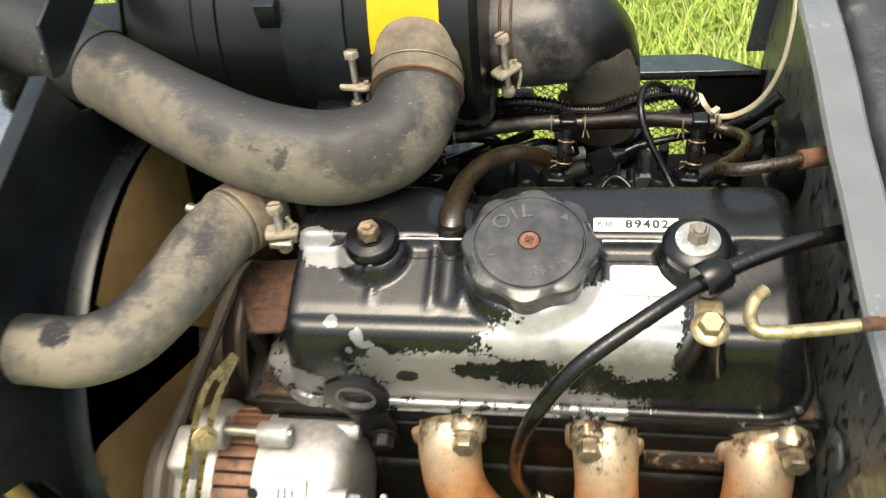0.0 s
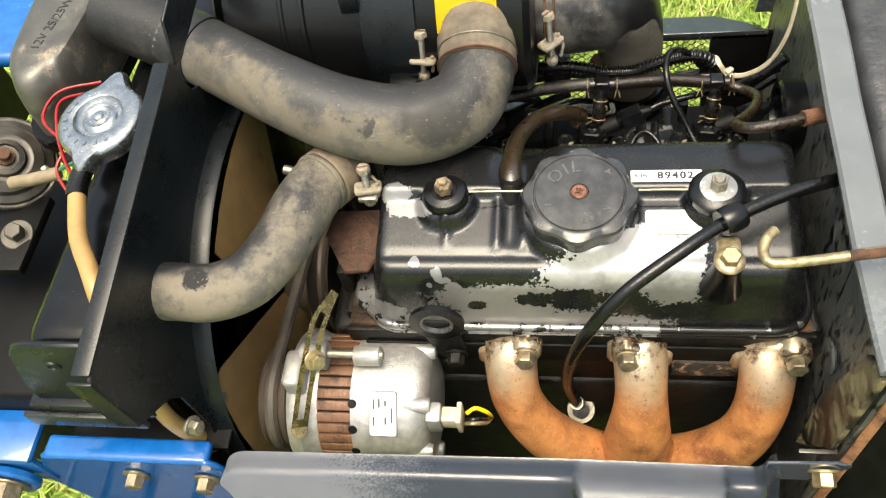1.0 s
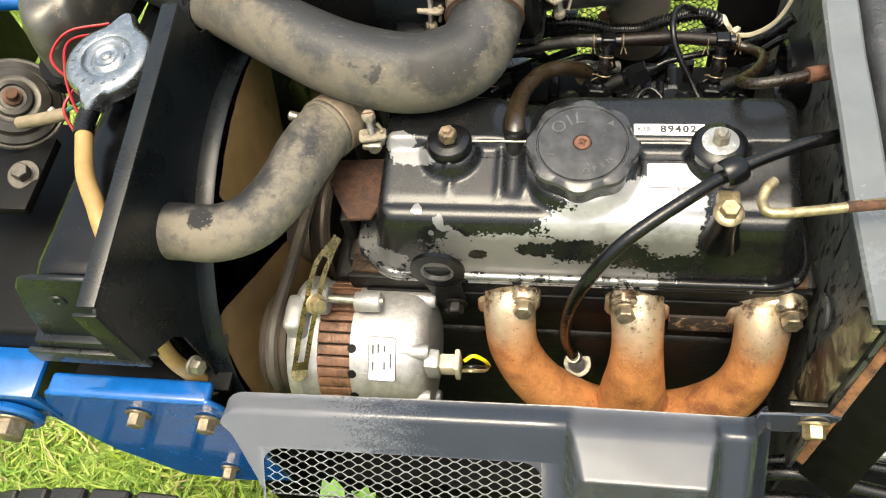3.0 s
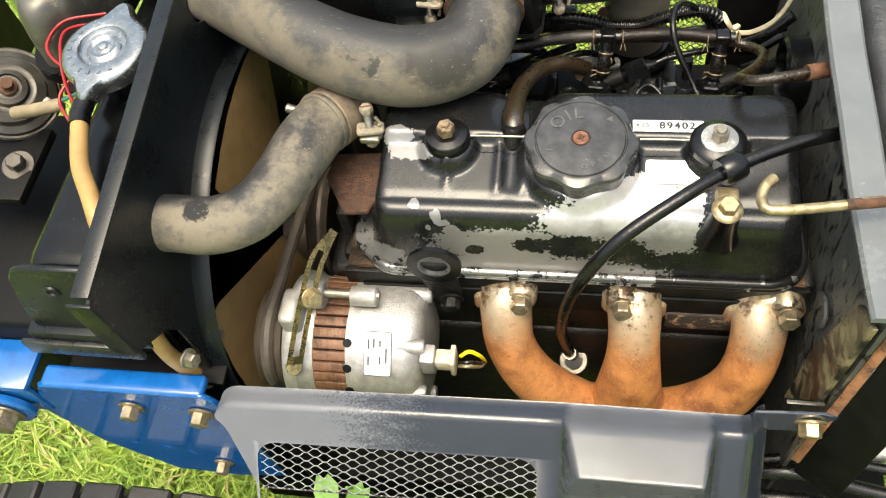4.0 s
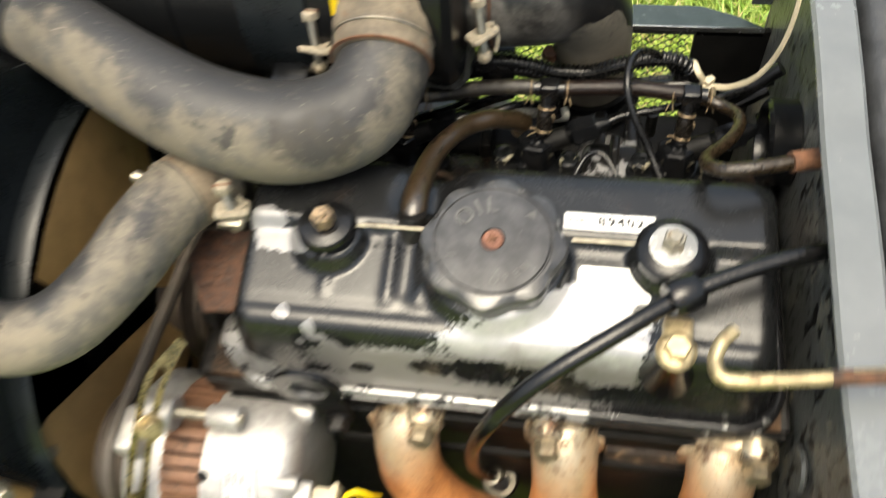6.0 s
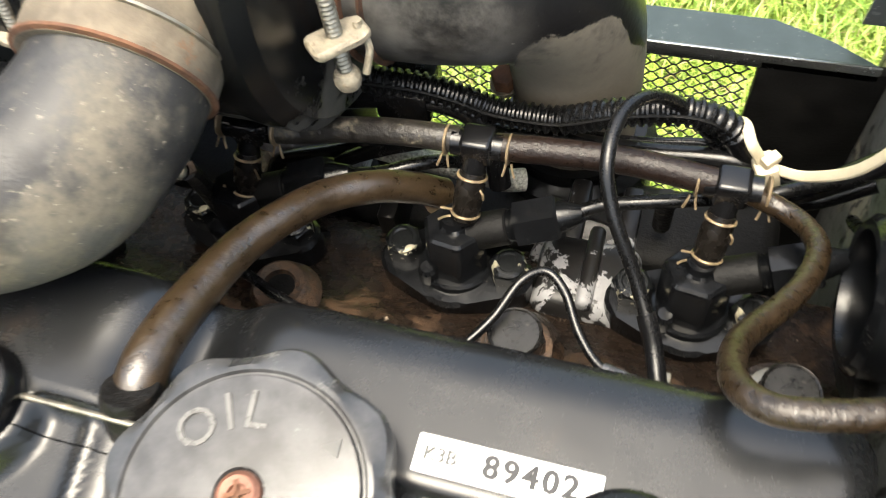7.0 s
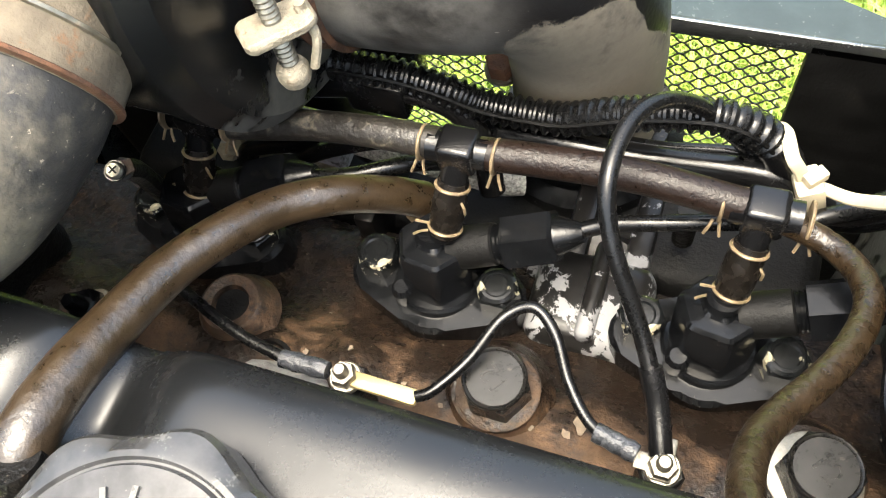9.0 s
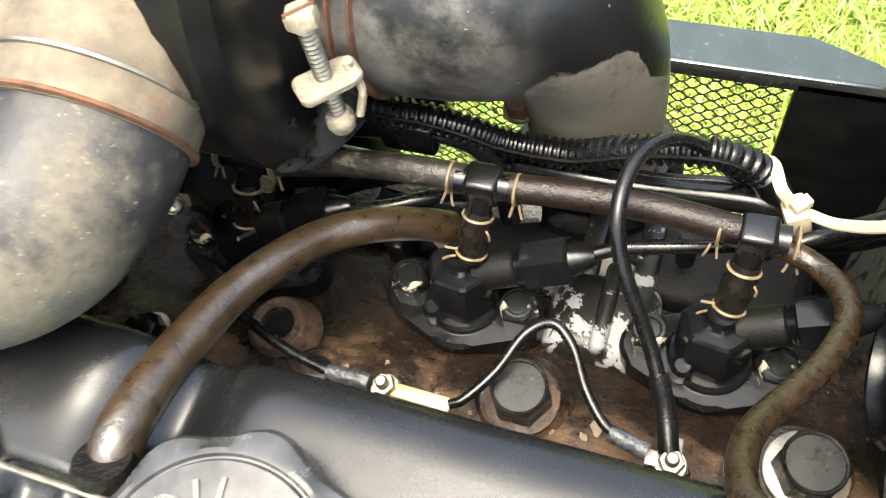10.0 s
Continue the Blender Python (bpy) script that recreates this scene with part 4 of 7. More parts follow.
part("filler_neck", lathe([(0.016, 1.095), (0.016, 1.112), (0.020, 1.114), (0.020, 1.118)], Matrix.Translation((-0.298, 0.030, 0)), 28), GLOSS, t)
part("overflow_stub", tube([(-0.297, 0.024, 1.113), (-0.299, 0.010, 1.116), (-0.3005, 0.000, 1.117)], 0.0048, 12), GLOSS, t)

ears = lambda a, k: 1 + (0.40 * math.exp(-((math.sin(a - radians(86))) ** 2) / 0.045) if k in (0, 1, 2, 3, 4) else 0)
m = Matrix.Translation((-0.298, 0.030, 1.1185)) @ Matrix.Rotation(radians(3), 4, "X") @ Matrix.Scale(1.12, 4)
rc = part("filler_cap", lathe([(0.0245, -0.003), (0.0258, -0.002), (0.0264, 0.002), (0.0258, 0.0058), (0.0240, 0.0080), (0.0215, 0.0088), (0.0160, 0.0092), (0.0150, 0.0088), (0.0142, 0.0074), (0.0130, 0.0064), (0.0105, 0.0062), (0.0088, 0.0078), (0.0076, 0.0082), (0.0060, 0.0072), (0.0045, 0.0072), (0.0030, 0.0078)], m, 96, wobble=ears), CHROME, t, "zinc-plated two-eared cap with stamped letters")
part("rivet", lathe([(0.0030, 0.0076), (0.0026, 0.0094), (0.0010, 0.0098)], m, 16), CHROME, rc)
for i in range(9):
    a = radians(150 + i * 19)
    mm = m @ Matrix.Translation((0.0195 * math.cos(a), 0.0195 * math.sin(a), 0.0093)) @ Matrix.Rotation(a + radians(90), 4, "Z")
    part("stamped_mark", box((-0.0012, -0.0014, -0.0003), (0.0008, 0.0012, 0.0003), 0, mm), CHROME, rc)

hose("overflow_hose", [(-0.3005, 0.002, 1.117), (-0.3025, -0.014, 1.116), (-0.297, -0.034, 1.115), (-0.288, -0.056, 1.115), (-0.275, -0.076, 1.114), (-0.264, -0.096, 1.106), (-0.262, -0.112, 1.06), (-0.262, -0.122, 1.0), (-0.255, -0.118, 0.94)], 0.0056, YELLOWHOSE, "aged yellow plastic overflow hose beside the radiator")
hose("overflow_hose_sleeve", [(-0.297, 0.018, 1.115), (-0.3005, 0.002, 1.1172), (-0.3026, -0.014, 1.1162), (-0.3003, -0.0255, 1.1155)], 0.0063, BLACKTUBE, "short black rubber sleeve on the overflow hose", "hose sleeve")

CUFFTAN = plain("rust_tan_dusted_rubber", (0.120, 0.098, 0.070), 0.8, var=0.4, scale=70, bump=0.35, fine=600, dirt=(0.17, 0.085, 0.040), amount=0.36, dscale=90, speck=0.8)
# air intake hose through the shroud, its tan dust paler on the near side
t = thing("air_intake_hose", (-0.055, 0.09, 1.12), "thick black rubber air hose with tan dust", "hose")
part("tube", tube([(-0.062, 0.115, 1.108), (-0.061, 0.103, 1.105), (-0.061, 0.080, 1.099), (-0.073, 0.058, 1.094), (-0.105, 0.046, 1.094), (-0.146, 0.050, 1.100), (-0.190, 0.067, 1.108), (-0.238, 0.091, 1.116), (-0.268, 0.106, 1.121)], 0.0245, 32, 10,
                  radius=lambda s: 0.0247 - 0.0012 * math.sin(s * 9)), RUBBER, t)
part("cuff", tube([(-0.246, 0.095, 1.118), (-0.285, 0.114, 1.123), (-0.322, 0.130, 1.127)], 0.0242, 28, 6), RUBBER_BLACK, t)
clampm = turn_to((-0.0612, 0.0885, 1.1013), (0.02, -0.96, -0.24))
part("hose_band", lathe([(0.0250, 0.001), (0.0258, 0.0), (0.0258, -0.0105), (0.0270, -0.0150), (0.0278, -0.0170), (0.0276, -0.0190), (0.0292, -0.0225), (0.0302, -0.0275), (0.0290, -0.0310), (0.0240, -0.0320)], clampm, 48), CUFFTAN, t, "rust-tan dusted hose end")
for h, mt in ((0.0, RUSTY), (-0.0100, STEEL)):
    part("clamp_wire", lathe([(0.0254, h - 0.0009), (0.0266, h - 0.0004), (0.0266, h + 0.0004), (0.0254, h + 0.0009)], clampm, 40), mt, t)


def clamp_screw(foot, way, length, name="hose_clamp_screw", label="chalky zinc hose clamp screw with a square lug"):
    """A long clamp screw: lug, threaded rod, head and nut."""
    w = Vector(way).normalized()
    t = thing(name, foot, label, "hose clamp", "hose clamp screws")
    m = turn_to(foot, w, 20)
    lug = part("lug", slab([(-0.0095, -0.0040), (-0.0060, -0.0056), (0.0070, -0.0056), (0.0085, -0.0040), (0.0085, 0.0040), (0.0070, 0.0056), (-0.0060, 0.0056), (-0.0095, 0.0040)], 0.0034, m @ Matrix.Translation((0, 0, length * 0.42 - 0.0017)), 0.0009), WHITEZINC, t)
    part("wire_end", tube([m @ Vector((-0.0070, 0.0006, length * 0.42 - 0.0030)), m @ Vector((-0.0070, 0.0006, length * 0.42 + 0.0036))], 0.0014, 10, 3), WHITEZINC, lug)
    rod = [(0.0021 + (0.0004 if i % 2 else 0), length * i / 46) for i in range(47)]
    part("threaded_rod", lathe(rod, m, 14), STEEL, t)
    head = part("screw_head", hex_bm(0.0078, 0.0042, m @ Matrix.Translation((0, 0, length))), WHITEZINC, t)
    part("slot", box((-0.0042, -0.0006, 0.0036), (0.0042, 0.0006, 0.00445), 0, m @ Matrix.Translation((0, 0, length))), RUSTY, head)
    part("nut", lathe([(0.0022, -0.0036), (0.0036, -0.0030), (0.0042, -0.0012), (0.0042, 0.0010), (0.0034, 0.0026), (0.0026, 0.0030)], m, 18), WHITEZINC, t)
    part("clamp_loop", tube([Vector(foot) + v for v in (Vector((0.006, 0.001, 0.002)), Vector((0.0075, 0.004, 0.010)), Vector((0.004, 0.006, 0.017)))], 0.0012, 8, 5), WHITEZINC, t)
    return t


clamp_screw((-0.014, 0.121, 1.074), (-0.05, 0.10, 1), 0.034)
clamp_screw((-0.100, 0.098, 1.086), (0.06, 0.12, 1), 0.032)
clamp_screw((-0.131, 0.0105, 1.062), (0.02, 0.15, 1), 0.025, label="small zinc hose clamp screw with rusty lug")

# lower coolant hose from the engine to the shroud
t = thing("radiator_hose", (-0.19, -0.02, 1.07), "tan dusty rubber radiator hose with an S bend", "hose")
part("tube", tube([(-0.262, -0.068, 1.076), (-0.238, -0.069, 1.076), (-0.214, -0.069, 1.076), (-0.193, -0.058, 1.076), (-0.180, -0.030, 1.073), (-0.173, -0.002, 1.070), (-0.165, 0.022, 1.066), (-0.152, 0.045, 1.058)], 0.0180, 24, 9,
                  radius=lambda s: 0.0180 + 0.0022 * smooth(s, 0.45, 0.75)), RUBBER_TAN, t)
m = turn_to((-0.160, 0.030, 1.064), (0.5, 0.85, -0.25))
part("hose_band", lathe([(0.0205, -0.007), (0.0213, -0.006), (0.0213, 0.004), (0.0205, 0.005)], m, 32), BANDMETAL, t)
part("hose_end", lathe([(0.0212, -0.012), (0.0216, -0.010), (0.0206, -0.0075)], m, 32), RUBBER_TAN, t)
part("clamp_ear", box((-0.137, 0.004, 1.066), (-0.124, 0.014, 1.0705), 0.0015), STEEL, t)
part("clamp_stub", lathe([(0.003, 0), (0.0034, 0.008), (0.0022, 0.009)], turn_to((-0.184, 0.030, 1.068), (-1, 0.1, 0.2)), 12), STEEL, t)

# ---- air cleaner ----
AY, AZ, AR = 0.172, 1.0975, 0.0725
t = thing("air_cleaner", (-0.12, AY, AZ), "black steel air cleaner canister with strap and yellow sticker", "air cleaner")
m = turn_to((-0.235, AY, AZ), (1, 0, 0))
part("canister", lathe([(AR - 0.010, 0), (AR - 0.002, 0.004), (AR, 0.010), (AR, 0.0425), (AR + 0.0012, 0.0435), (AR + 0.0012, 0.0455), (AR, 0.0465), (AR, 0.0565), (AR + 0.0018, 0.0575), (AR + 0.0018, 0.060), (AR, 0.061),
                        (AR, 0.190), (AR + 0.001, 0.196), (AR + 0.001, 0.204), (AR - 0.004, 0.2085), (AR - 0.02, 0.210)], m, 72), CANPAINT, t)
part("strap", lathe([(AR + 0.0008, 0.098), (AR + 0.0022, 0.0985), (AR + 0.0022, 0.1345), (AR + 0.0008, 0.135)], m, 72), SHROUD, t, "wide blue-black mounting strap")
part("strap_end", box((-0.148, 0.106, 1.135), (-0.136, 0.1205, 1.15), 0.001), SHROUD, t)
part("outlet_neck", lathe([(0.0215, 0), (0.0215, 0.022), (0.0225, 0.024)], turn_to((-0.0615, 0.125, 1.109), (0, -0.97, -0.2)), 32), GLOSS, t)
part("latch", box((-0.122, 0.080, 1.086), (-0.102, 0.094, 1.0935), 0.0015), GLOSS, t)
b = bmesh.new()
rows = []
for a in (135, 140, 146, 152, 158, 163):
    ang = radians(a)
    rows.append([b.verts.new((x, AY + (AR + 0.0008) * math.cos(ang), AZ + (AR + 0.0008) * math.sin(ang))) for x in (-0.0865, -0.085, -0.0485, -0.047)])
for p, q in zip(rows, rows[1:]):
    for i in range(3):
        b.faces.new((p[i], p[i + 1], q[i + 1], q[i]))
bmesh.ops.solidify(b, geom=b.faces[:], thickness=0.0003)
part("sticker", b, STICKER, t, "plain yellow sticker")

t = thing("intake_elbow", (0.02, 0.168, 1.06), "black rubber intake elbow with tan dust", "hose")
part("tube", tube([(-0.030, 0.168, 1.0790), (-0.004, 0.169, 1.0790), (0.014, 0.171, 1.0780), (0.031, 0.176, 1.0685), (0.0405, 0.181, 1.048), (0.043, 0.184, 1.026), (0.043, 0.186, 0.995), (0.043, 0.187, 0.955)], 0.03, 32, 8,
                  radius=lambda s: 0.0335 - 0.0090 * smooth(s, 0.22, 0.66)), ELBOW, t)
m = turn_to((-0.016, 0.168, 1.079), (1, 0, 0))
for h in (-0.003, 0.0035):
    part("clamp_wire", lathe([(0.0335, h - 0.0009), (0.0348, h - 0.0004), (0.0348, h + 0.0004), (0.0335, h + 0.0009)], m, 40), RUSTY, t)

# ---- engine ----
t = thing("engine", (0.02, 0.03, 0.9), "rust-stained three-cylinder diesel engine block and head", "engine")
# head casting: flat in front, falling away under the injectors
prof = [(-0.050, 0.935), (-0.052, 0.995), (-0.049, 1.001), (0.055, 1.0018), (0.063, 1.0022), (0.070, 1.0018), (0.076, 0.9998), (0.081, 0.9965), (0.086, 0.992), (0.091, 0.987), (0.097, 0.982), (0.104, 0.979), (0.112, 0.977), (0.122, 0.975), (0.132, 0.968), (0.135, 0.935)]
b = bmesh.new()
rows = []
XN = 120
for i in range(XN):
    x = -0.150 + 0.300 * i / (XN - 1)
    row = []
    for y, z in prof:
        row.append(b.verts.new((x, y, z + ((0.0016 * noise.noise(Vector((x * 40, y * 40, z * 40))) + 0.0010 * noise.noise(Vector((x * 130, y * 130, 3.0)))) if z > 0.96 else 0))))
    rows.append(row)
for p, q in zip(rows, rows[1:]):
    for j in range(len(prof) - 1):
        b.faces.new((p[j], p[j + 1], q[j + 1], q[j]))
    b.faces.new((p[-1], p[0], q[0], q[-1]))
b.faces.new(rows[0]), b.faces.new(rows[-1][::-1])
part("cylinder_head", b, HEAD, t, sharp=45)
part("block", box((-0.145, -0.058, 0.62), (0.148, 0.125, 0.934), 0.006, seg=3), IRON, t)
part("timing_case", box((-0.168, -0.045, 0.66), (-0.1455, 0.115, 0.985), 0.006, seg=3), IRON, t)
part("head_front", box((-0.1515, -0.0550, 0.934), (0.1512, -0.0505, 1.0018), 0.0012), IRON, t)
part("head_end", box((0.1485, -0.0500, 0.934), (0.1535, 0.134, 1.0016), 0.0012), IRON, t)
part("head_rail", box((-0.140, -0.0580, 0.968), (0.142, -0.0553, 0.990), 0.0012), DARK, t)
part("scabbed_rail", box((0.066, -0.0600, 0.952), (0.110, -0.0553, 0.9725), 0.0018), plain("flaking_rust", (0.022, 0.015, 0.011), 0.8, var=0.4, bump=0.9, fine=300, dirt=(0.34, 0.22, 0.125), amount=0.50, dscale=120), t)
part("water_outlet", lathe([(0.024, 0), (0.024, 0.012), (0.019, 0.016), (0.0175, 0.03)], turn_to((-0.140, 0.062, 1.045), (-0.5, -0.8, 0.2)), 28), IRON, t)
part("thermostat_housing", box((-0.160, 0.035, 0.985), (-0.112, 0.095, 1.045), 0.010, seg=3), IRON, t)
part("front_bracket", slab([(-0.169, 0.004), (-0.165, 0.024), (-0.128, 0.026), (-0.124, 0.0), (-0.1345, -0.0245), (-0.151, -0.0260)], 0.004, Matrix.Translation((0, 0, 1.026)), 0.0008), RUSTPLATE, t)
part("front_web", box((-0.156, -0.040, 0.965), (-0.135, -0.004, 0.9990), 0.004), IRON, t)
part("web_post", box((-0.158, -0.0245, 0.9992), (-0.1505, 0.010, 1.0260), 0.002), IRON, t)
for x, z in ((-0.084, 0.966), (0.06, 0.95)):
    bolt_parts(t, turn_to((x, -0.0525, z), (0, -1, -0.1)), 0.010, 0.007, IRON, IRON, 0.008)
# bosses round the head bolts
for x in (-0.041, 0.044, 0.126):
    part("bolt_boss", lathe([(0.0165, -0.004), (0.0138, 0.0005), (0.0126, 0.0022), (0.0105, 0.0028)] if x > 0 else [(0.0135, -0.004), (0.0112, 0.0005), (0.0100, 0.0040), (0.0090, 0.0048), (0.0060, 0.0044), (0.0054, 0.0030), (0.0050, -0.0010), (0.0020, -0.0012)], Matrix.Translation((x, 0.0805 if x < 0 else 0.0775, 1.0015)), 40), HEAD if x > 0 else SOILED, t)
for x, y in ((-0.024, 0.0670),):
    part("core_plug", lathe([(0.0080, -0.003), (0.0078, 0.0004), (0.0066, 0.0009), (0.0058, -0.0004), (0.0020, -0.0010)], turn_to((x, y, 1.0010), (0, 0, 1)), 28), DARK, t)
# dark disc set into the boss for the shade in its hole
part("bolt_hole", lathe([(0.0056, 0), (0.0056, 0.0012), (0.003, 0.0012)], Matrix.Translation((-0.041, 0.0805, 1.0026)), 24), DARK, t)
# flakes of old paint lying on the head
FLAKE = plain("cream_paint_flake", (0.14, 0.105, 0.072), 0.7, var=0.3, scale=300, bump=0.3)
rng = random.Random(5)
for x, y, s in ((0.0690, 0.0745, 0.0026), (0.0655, 0.0710, 0.0016), (0.0180, 0.0720, 0.0013), (-0.0140, 0.0730, 0.0014), (0.0560, 0.0700, 0.0011), (-0.0010, 0.0780, 0.0010), (0.0300, 0.0690, 0.0009), (0.0800, 0.0700, 0.0012)):
    poly = [(s * rng.uniform(0.5, 1.2) * math.cos(a), s * rng.uniform(0.4, 1.0) * math.sin(a)) for a in (2 * math.pi * i / 9 for i in range(9))]
    part("paint_flake", slab(poly, 0.0006, Matrix.Translation((x, y, 1.0012)) @ Matrix.Rotation(rng.uniform(0, 6), 4, "Z"), 0), FLAKE, t)
# lifting eye
m = Matrix(((1, 0, 0, -0.0845), (0, 0.06, -0.998, -0.0605), (0, 0.998, 0.06, 1.0275), (0, 0, 0, 1)))
part("lifting_eye", annulus(0.0095, 0.0178, 0.0, 0.003, m), GLOSS, t, "black steel lifting eye")
part("worn_eye_rim", annulus(0.0092, 0.0108, 0.0002, 0.0033, m), plain("scraped_eye_edge", (0.10, 0.10, 0.10), 0.4, 0.4, var=0.4, scale=160, bump=0.2, dirt=(0.01, 0.01, 0.01), amount=0.45, dscale=150), t, "bare worn rim of the lifting eye")
part("lifting_eye_foot", slab([(-0.100, 1.024), (-0.074, 1.024), (-0.070, 0.985), (-0.074, 0.972), (-0.086, 0.970), (-0.092, 0.985)], 0.0030, Matrix(((1, 0, 0, 0), (0, 0, -1, -0.0575), (0, 1, 0, 0), (0, 0, 0, 1))), 0.0006), IRON, t)
bolt_parts(t, turn_to((-0.0775, -0.0605, 0.982), (0, -1, -0.1)), 0.010, 0.007, IRON, IRON, 0.008)

# valve cover
CX0, CX1, CYF, CYB = -0.134, 0.1455, -0.0505, 0.0560
t = thing("valve_cover", (0, 0, 1.0), "flaking black painted aluminium valve cover with bare patches", "valve cover")


def cover_top(x, y):
    """Height of the cover's skin where it is not near an edge."""
    rear = smooth(y, 0.008, 0.0135)
    z = 1.0545 + (y + 0.036) * 0.20
    z -= 0.0011 * math.exp(-((y + 0.029) / 0.0028) ** 2)
    z = z * (1 - rear) + 1.0700 * rear
    z -= 0.016 * rear * math.exp(-((x + 0.030) / 0.013) ** 2) * smooth(y, 0.010, 0.030)
    # raised round seats of the two bolts and of the filler
    for bx, by, r, top in ((-0.079, 0.006, 0.0150, 1.0690), (0.087, 0.006, 0.0150, 1.0690), (0.0045, 0.001, 0.0330, 1.0665)):
        dd = math.hypot(x - bx, y - by)
        z = max(z, z + (top - z) * (1 - smooth(dd, r, r + 0.006)))
    # pressed ribs
    if y < 0.010:
        fade = smooth(y, -0.030, -0.018)
        z += 0.0022 * math.exp(-((x + 0.046) / 0.0022) ** 2) * fade - 0.0016 * math.exp(-((x + 0.038) / 0.0035) ** 2) * fade + 0.0022 * math.exp(-((x + 0.030) / 0.0022) ** 2) * fade
        z += 0.0035 * math.exp(-((x + 0.078) / (0.0012 + 0.05 * max(0, y + 0.028))) ** 2) * smooth(y, -0.028, -0.012)
    # post for the cable clip
    z += 0.004 * math.exp(-((x - 0.087) / 0.006) ** 2) * (1 - smooth(y, -0.02, 0.0))
    return z


b = bmesh.new()
cx, cy, hx, hy, N = (CX0 + CX1) / 2, (CYF + CYB) / 2, (CX1 - CX0) / 2, (CYB - CYF) / 2, 320
rings = []
insets = [0, 0.0012, 0.0024, 0.0040, 0.0058, 0.0075, 0.0090, 0.0105, 0.0120, 0.0135, 0.0150, 0.017, *[0.019 + 0.0018 * i for i in range(20)], 0.0540]
prof = {0: 0.0, 0.0012: 0.10, 0.0024: 0.22, 0.0040: 0.42, 0.0058: 0.62, 0.0075: 0.77, 0.0090: 0.87, 0.0105: 0.935, 0.0120: 0.97, 0.0135: 0.988, 0.0150: 0.996}
for dd in insets:
    w, h, r = hx - dd, max(hy - dd, 0.0002), max(0.021 - dd, 0.0015)
    r = min(r, h)
    ring = []
    w0, h0, r0 = hx, hy, 0.021
    base = [2 * (w0 - r0), 0.5 * math.pi * r0, 2 * (h0 - r0), 0.5 * math.pi * r0] * 2
    total = sum(base)
    for i in range(N):
        s, leg = total * i / N, 0
        while leg < 7 and s > base[leg]:
            s -= base[leg]
            leg += 1
        q = min(1.0, s / base[leg])
        if leg == 0:
            x, y = -(w - r) + 2 * (w - r) * q, -h
        elif leg == 2:
            x, y = w, -(h - r) + 2 * (h - r) * q
        elif leg == 4:
            x, y = (w - r) - 2 * (w - r) * q, h
        elif leg == 6:
            x, y = -w, (h - r) - 2 * (h - r) * q
        else:
            kx, ky, a0 = {1: (1, -1, -90), 3: (1, 1, 0), 5: (-1, 1, 90), 7: (-1, -1, 180)}[leg]
            a = radians(a0 + 90 * q)
            x, y = kx * (w - r) + r * math.cos(a), ky * (h - r) + r * math.sin(a)
        x, y = cx + x, cy + y
        u = prof.get(dd, 1.0)
        u += (min(1.0, dd / 0.0040) ** 0.5 - u) * 0.85 * smooth(y, 0.030, 0.050)
        ring.append(b.verts.new((x, y, 1.006 + u * (cover_top(x, y) - 1.006))))
    rings.append(ring)
for p, q in zip(rings, rings[1:]):
    for i in range(N):
        b.faces.new((p[i], p[(i + 1) % N], q[(i + 1) % N], q[i]))
bmesh.ops.remove_doubles(b, verts=rings[-1], dist=0.0003)
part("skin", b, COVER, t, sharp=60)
# rolled rim at the foot of the cover
b = bmesh.new()
rim = [(0.0042, 1.0022), (0.0052, 1.0040), (0.0050, 1.0072), (0.0034, 1.0090), (0.0014, 1.0086), (-0.0006, 1.0070), (-0.001, 1.0020)]
rows = []
for grow, z in rim:
    rows.append([b.verts.new((x - (0.0085 * smooth(-x, 0.112, 0.130) * smooth(y, -0.052, -0.030) if grow > 0.001 else 0.0), y, z)) for x, y in [(x, min(y, CYB + 0.0012)) for x, y in rounded(2 * (hx + grow), 2 * (hy + grow), 0.021 + grow, 10, cx, cy)]])
k = len(rows[0])
for p, q in zip(rows, rows[1:]):
    for i in range(k):
        b.faces.new((p[i], p[(i + 1) % k], q[(i + 1) % k], q[i]))
part("rim", b, RIM, t, sharp=60)
# bare gasket edge that peeps out under the rim, with a tab behind
b = slab(rounded(2 * (hx + 0.0052), 2 * (hy + 0.0058), 0.026, 10, cx, cy), 0.0007, Matrix.Translation((0, 0, 1.0017)), 0)
part("gasket_edge", b, RIM, t, "bare metal gasket edge")
part("gasket_tab", slab([(-0.034, 0.060), (-0.028, 0.0665), (-0.014, 0.0690), (-0.004, 0.0665), (0.002, 0.060)][::-1], 0.0008, Matrix.Translation((0, 0, 1.0026)), 0), plain("grey_speckled_metal", (0.13, 0.13, 0.127), 0.35, 0.5, var=0.3, scale=200, bump=0.3, dirt=(0.03, 0.025, 0.02), amount=0.35, dscale=150), t)
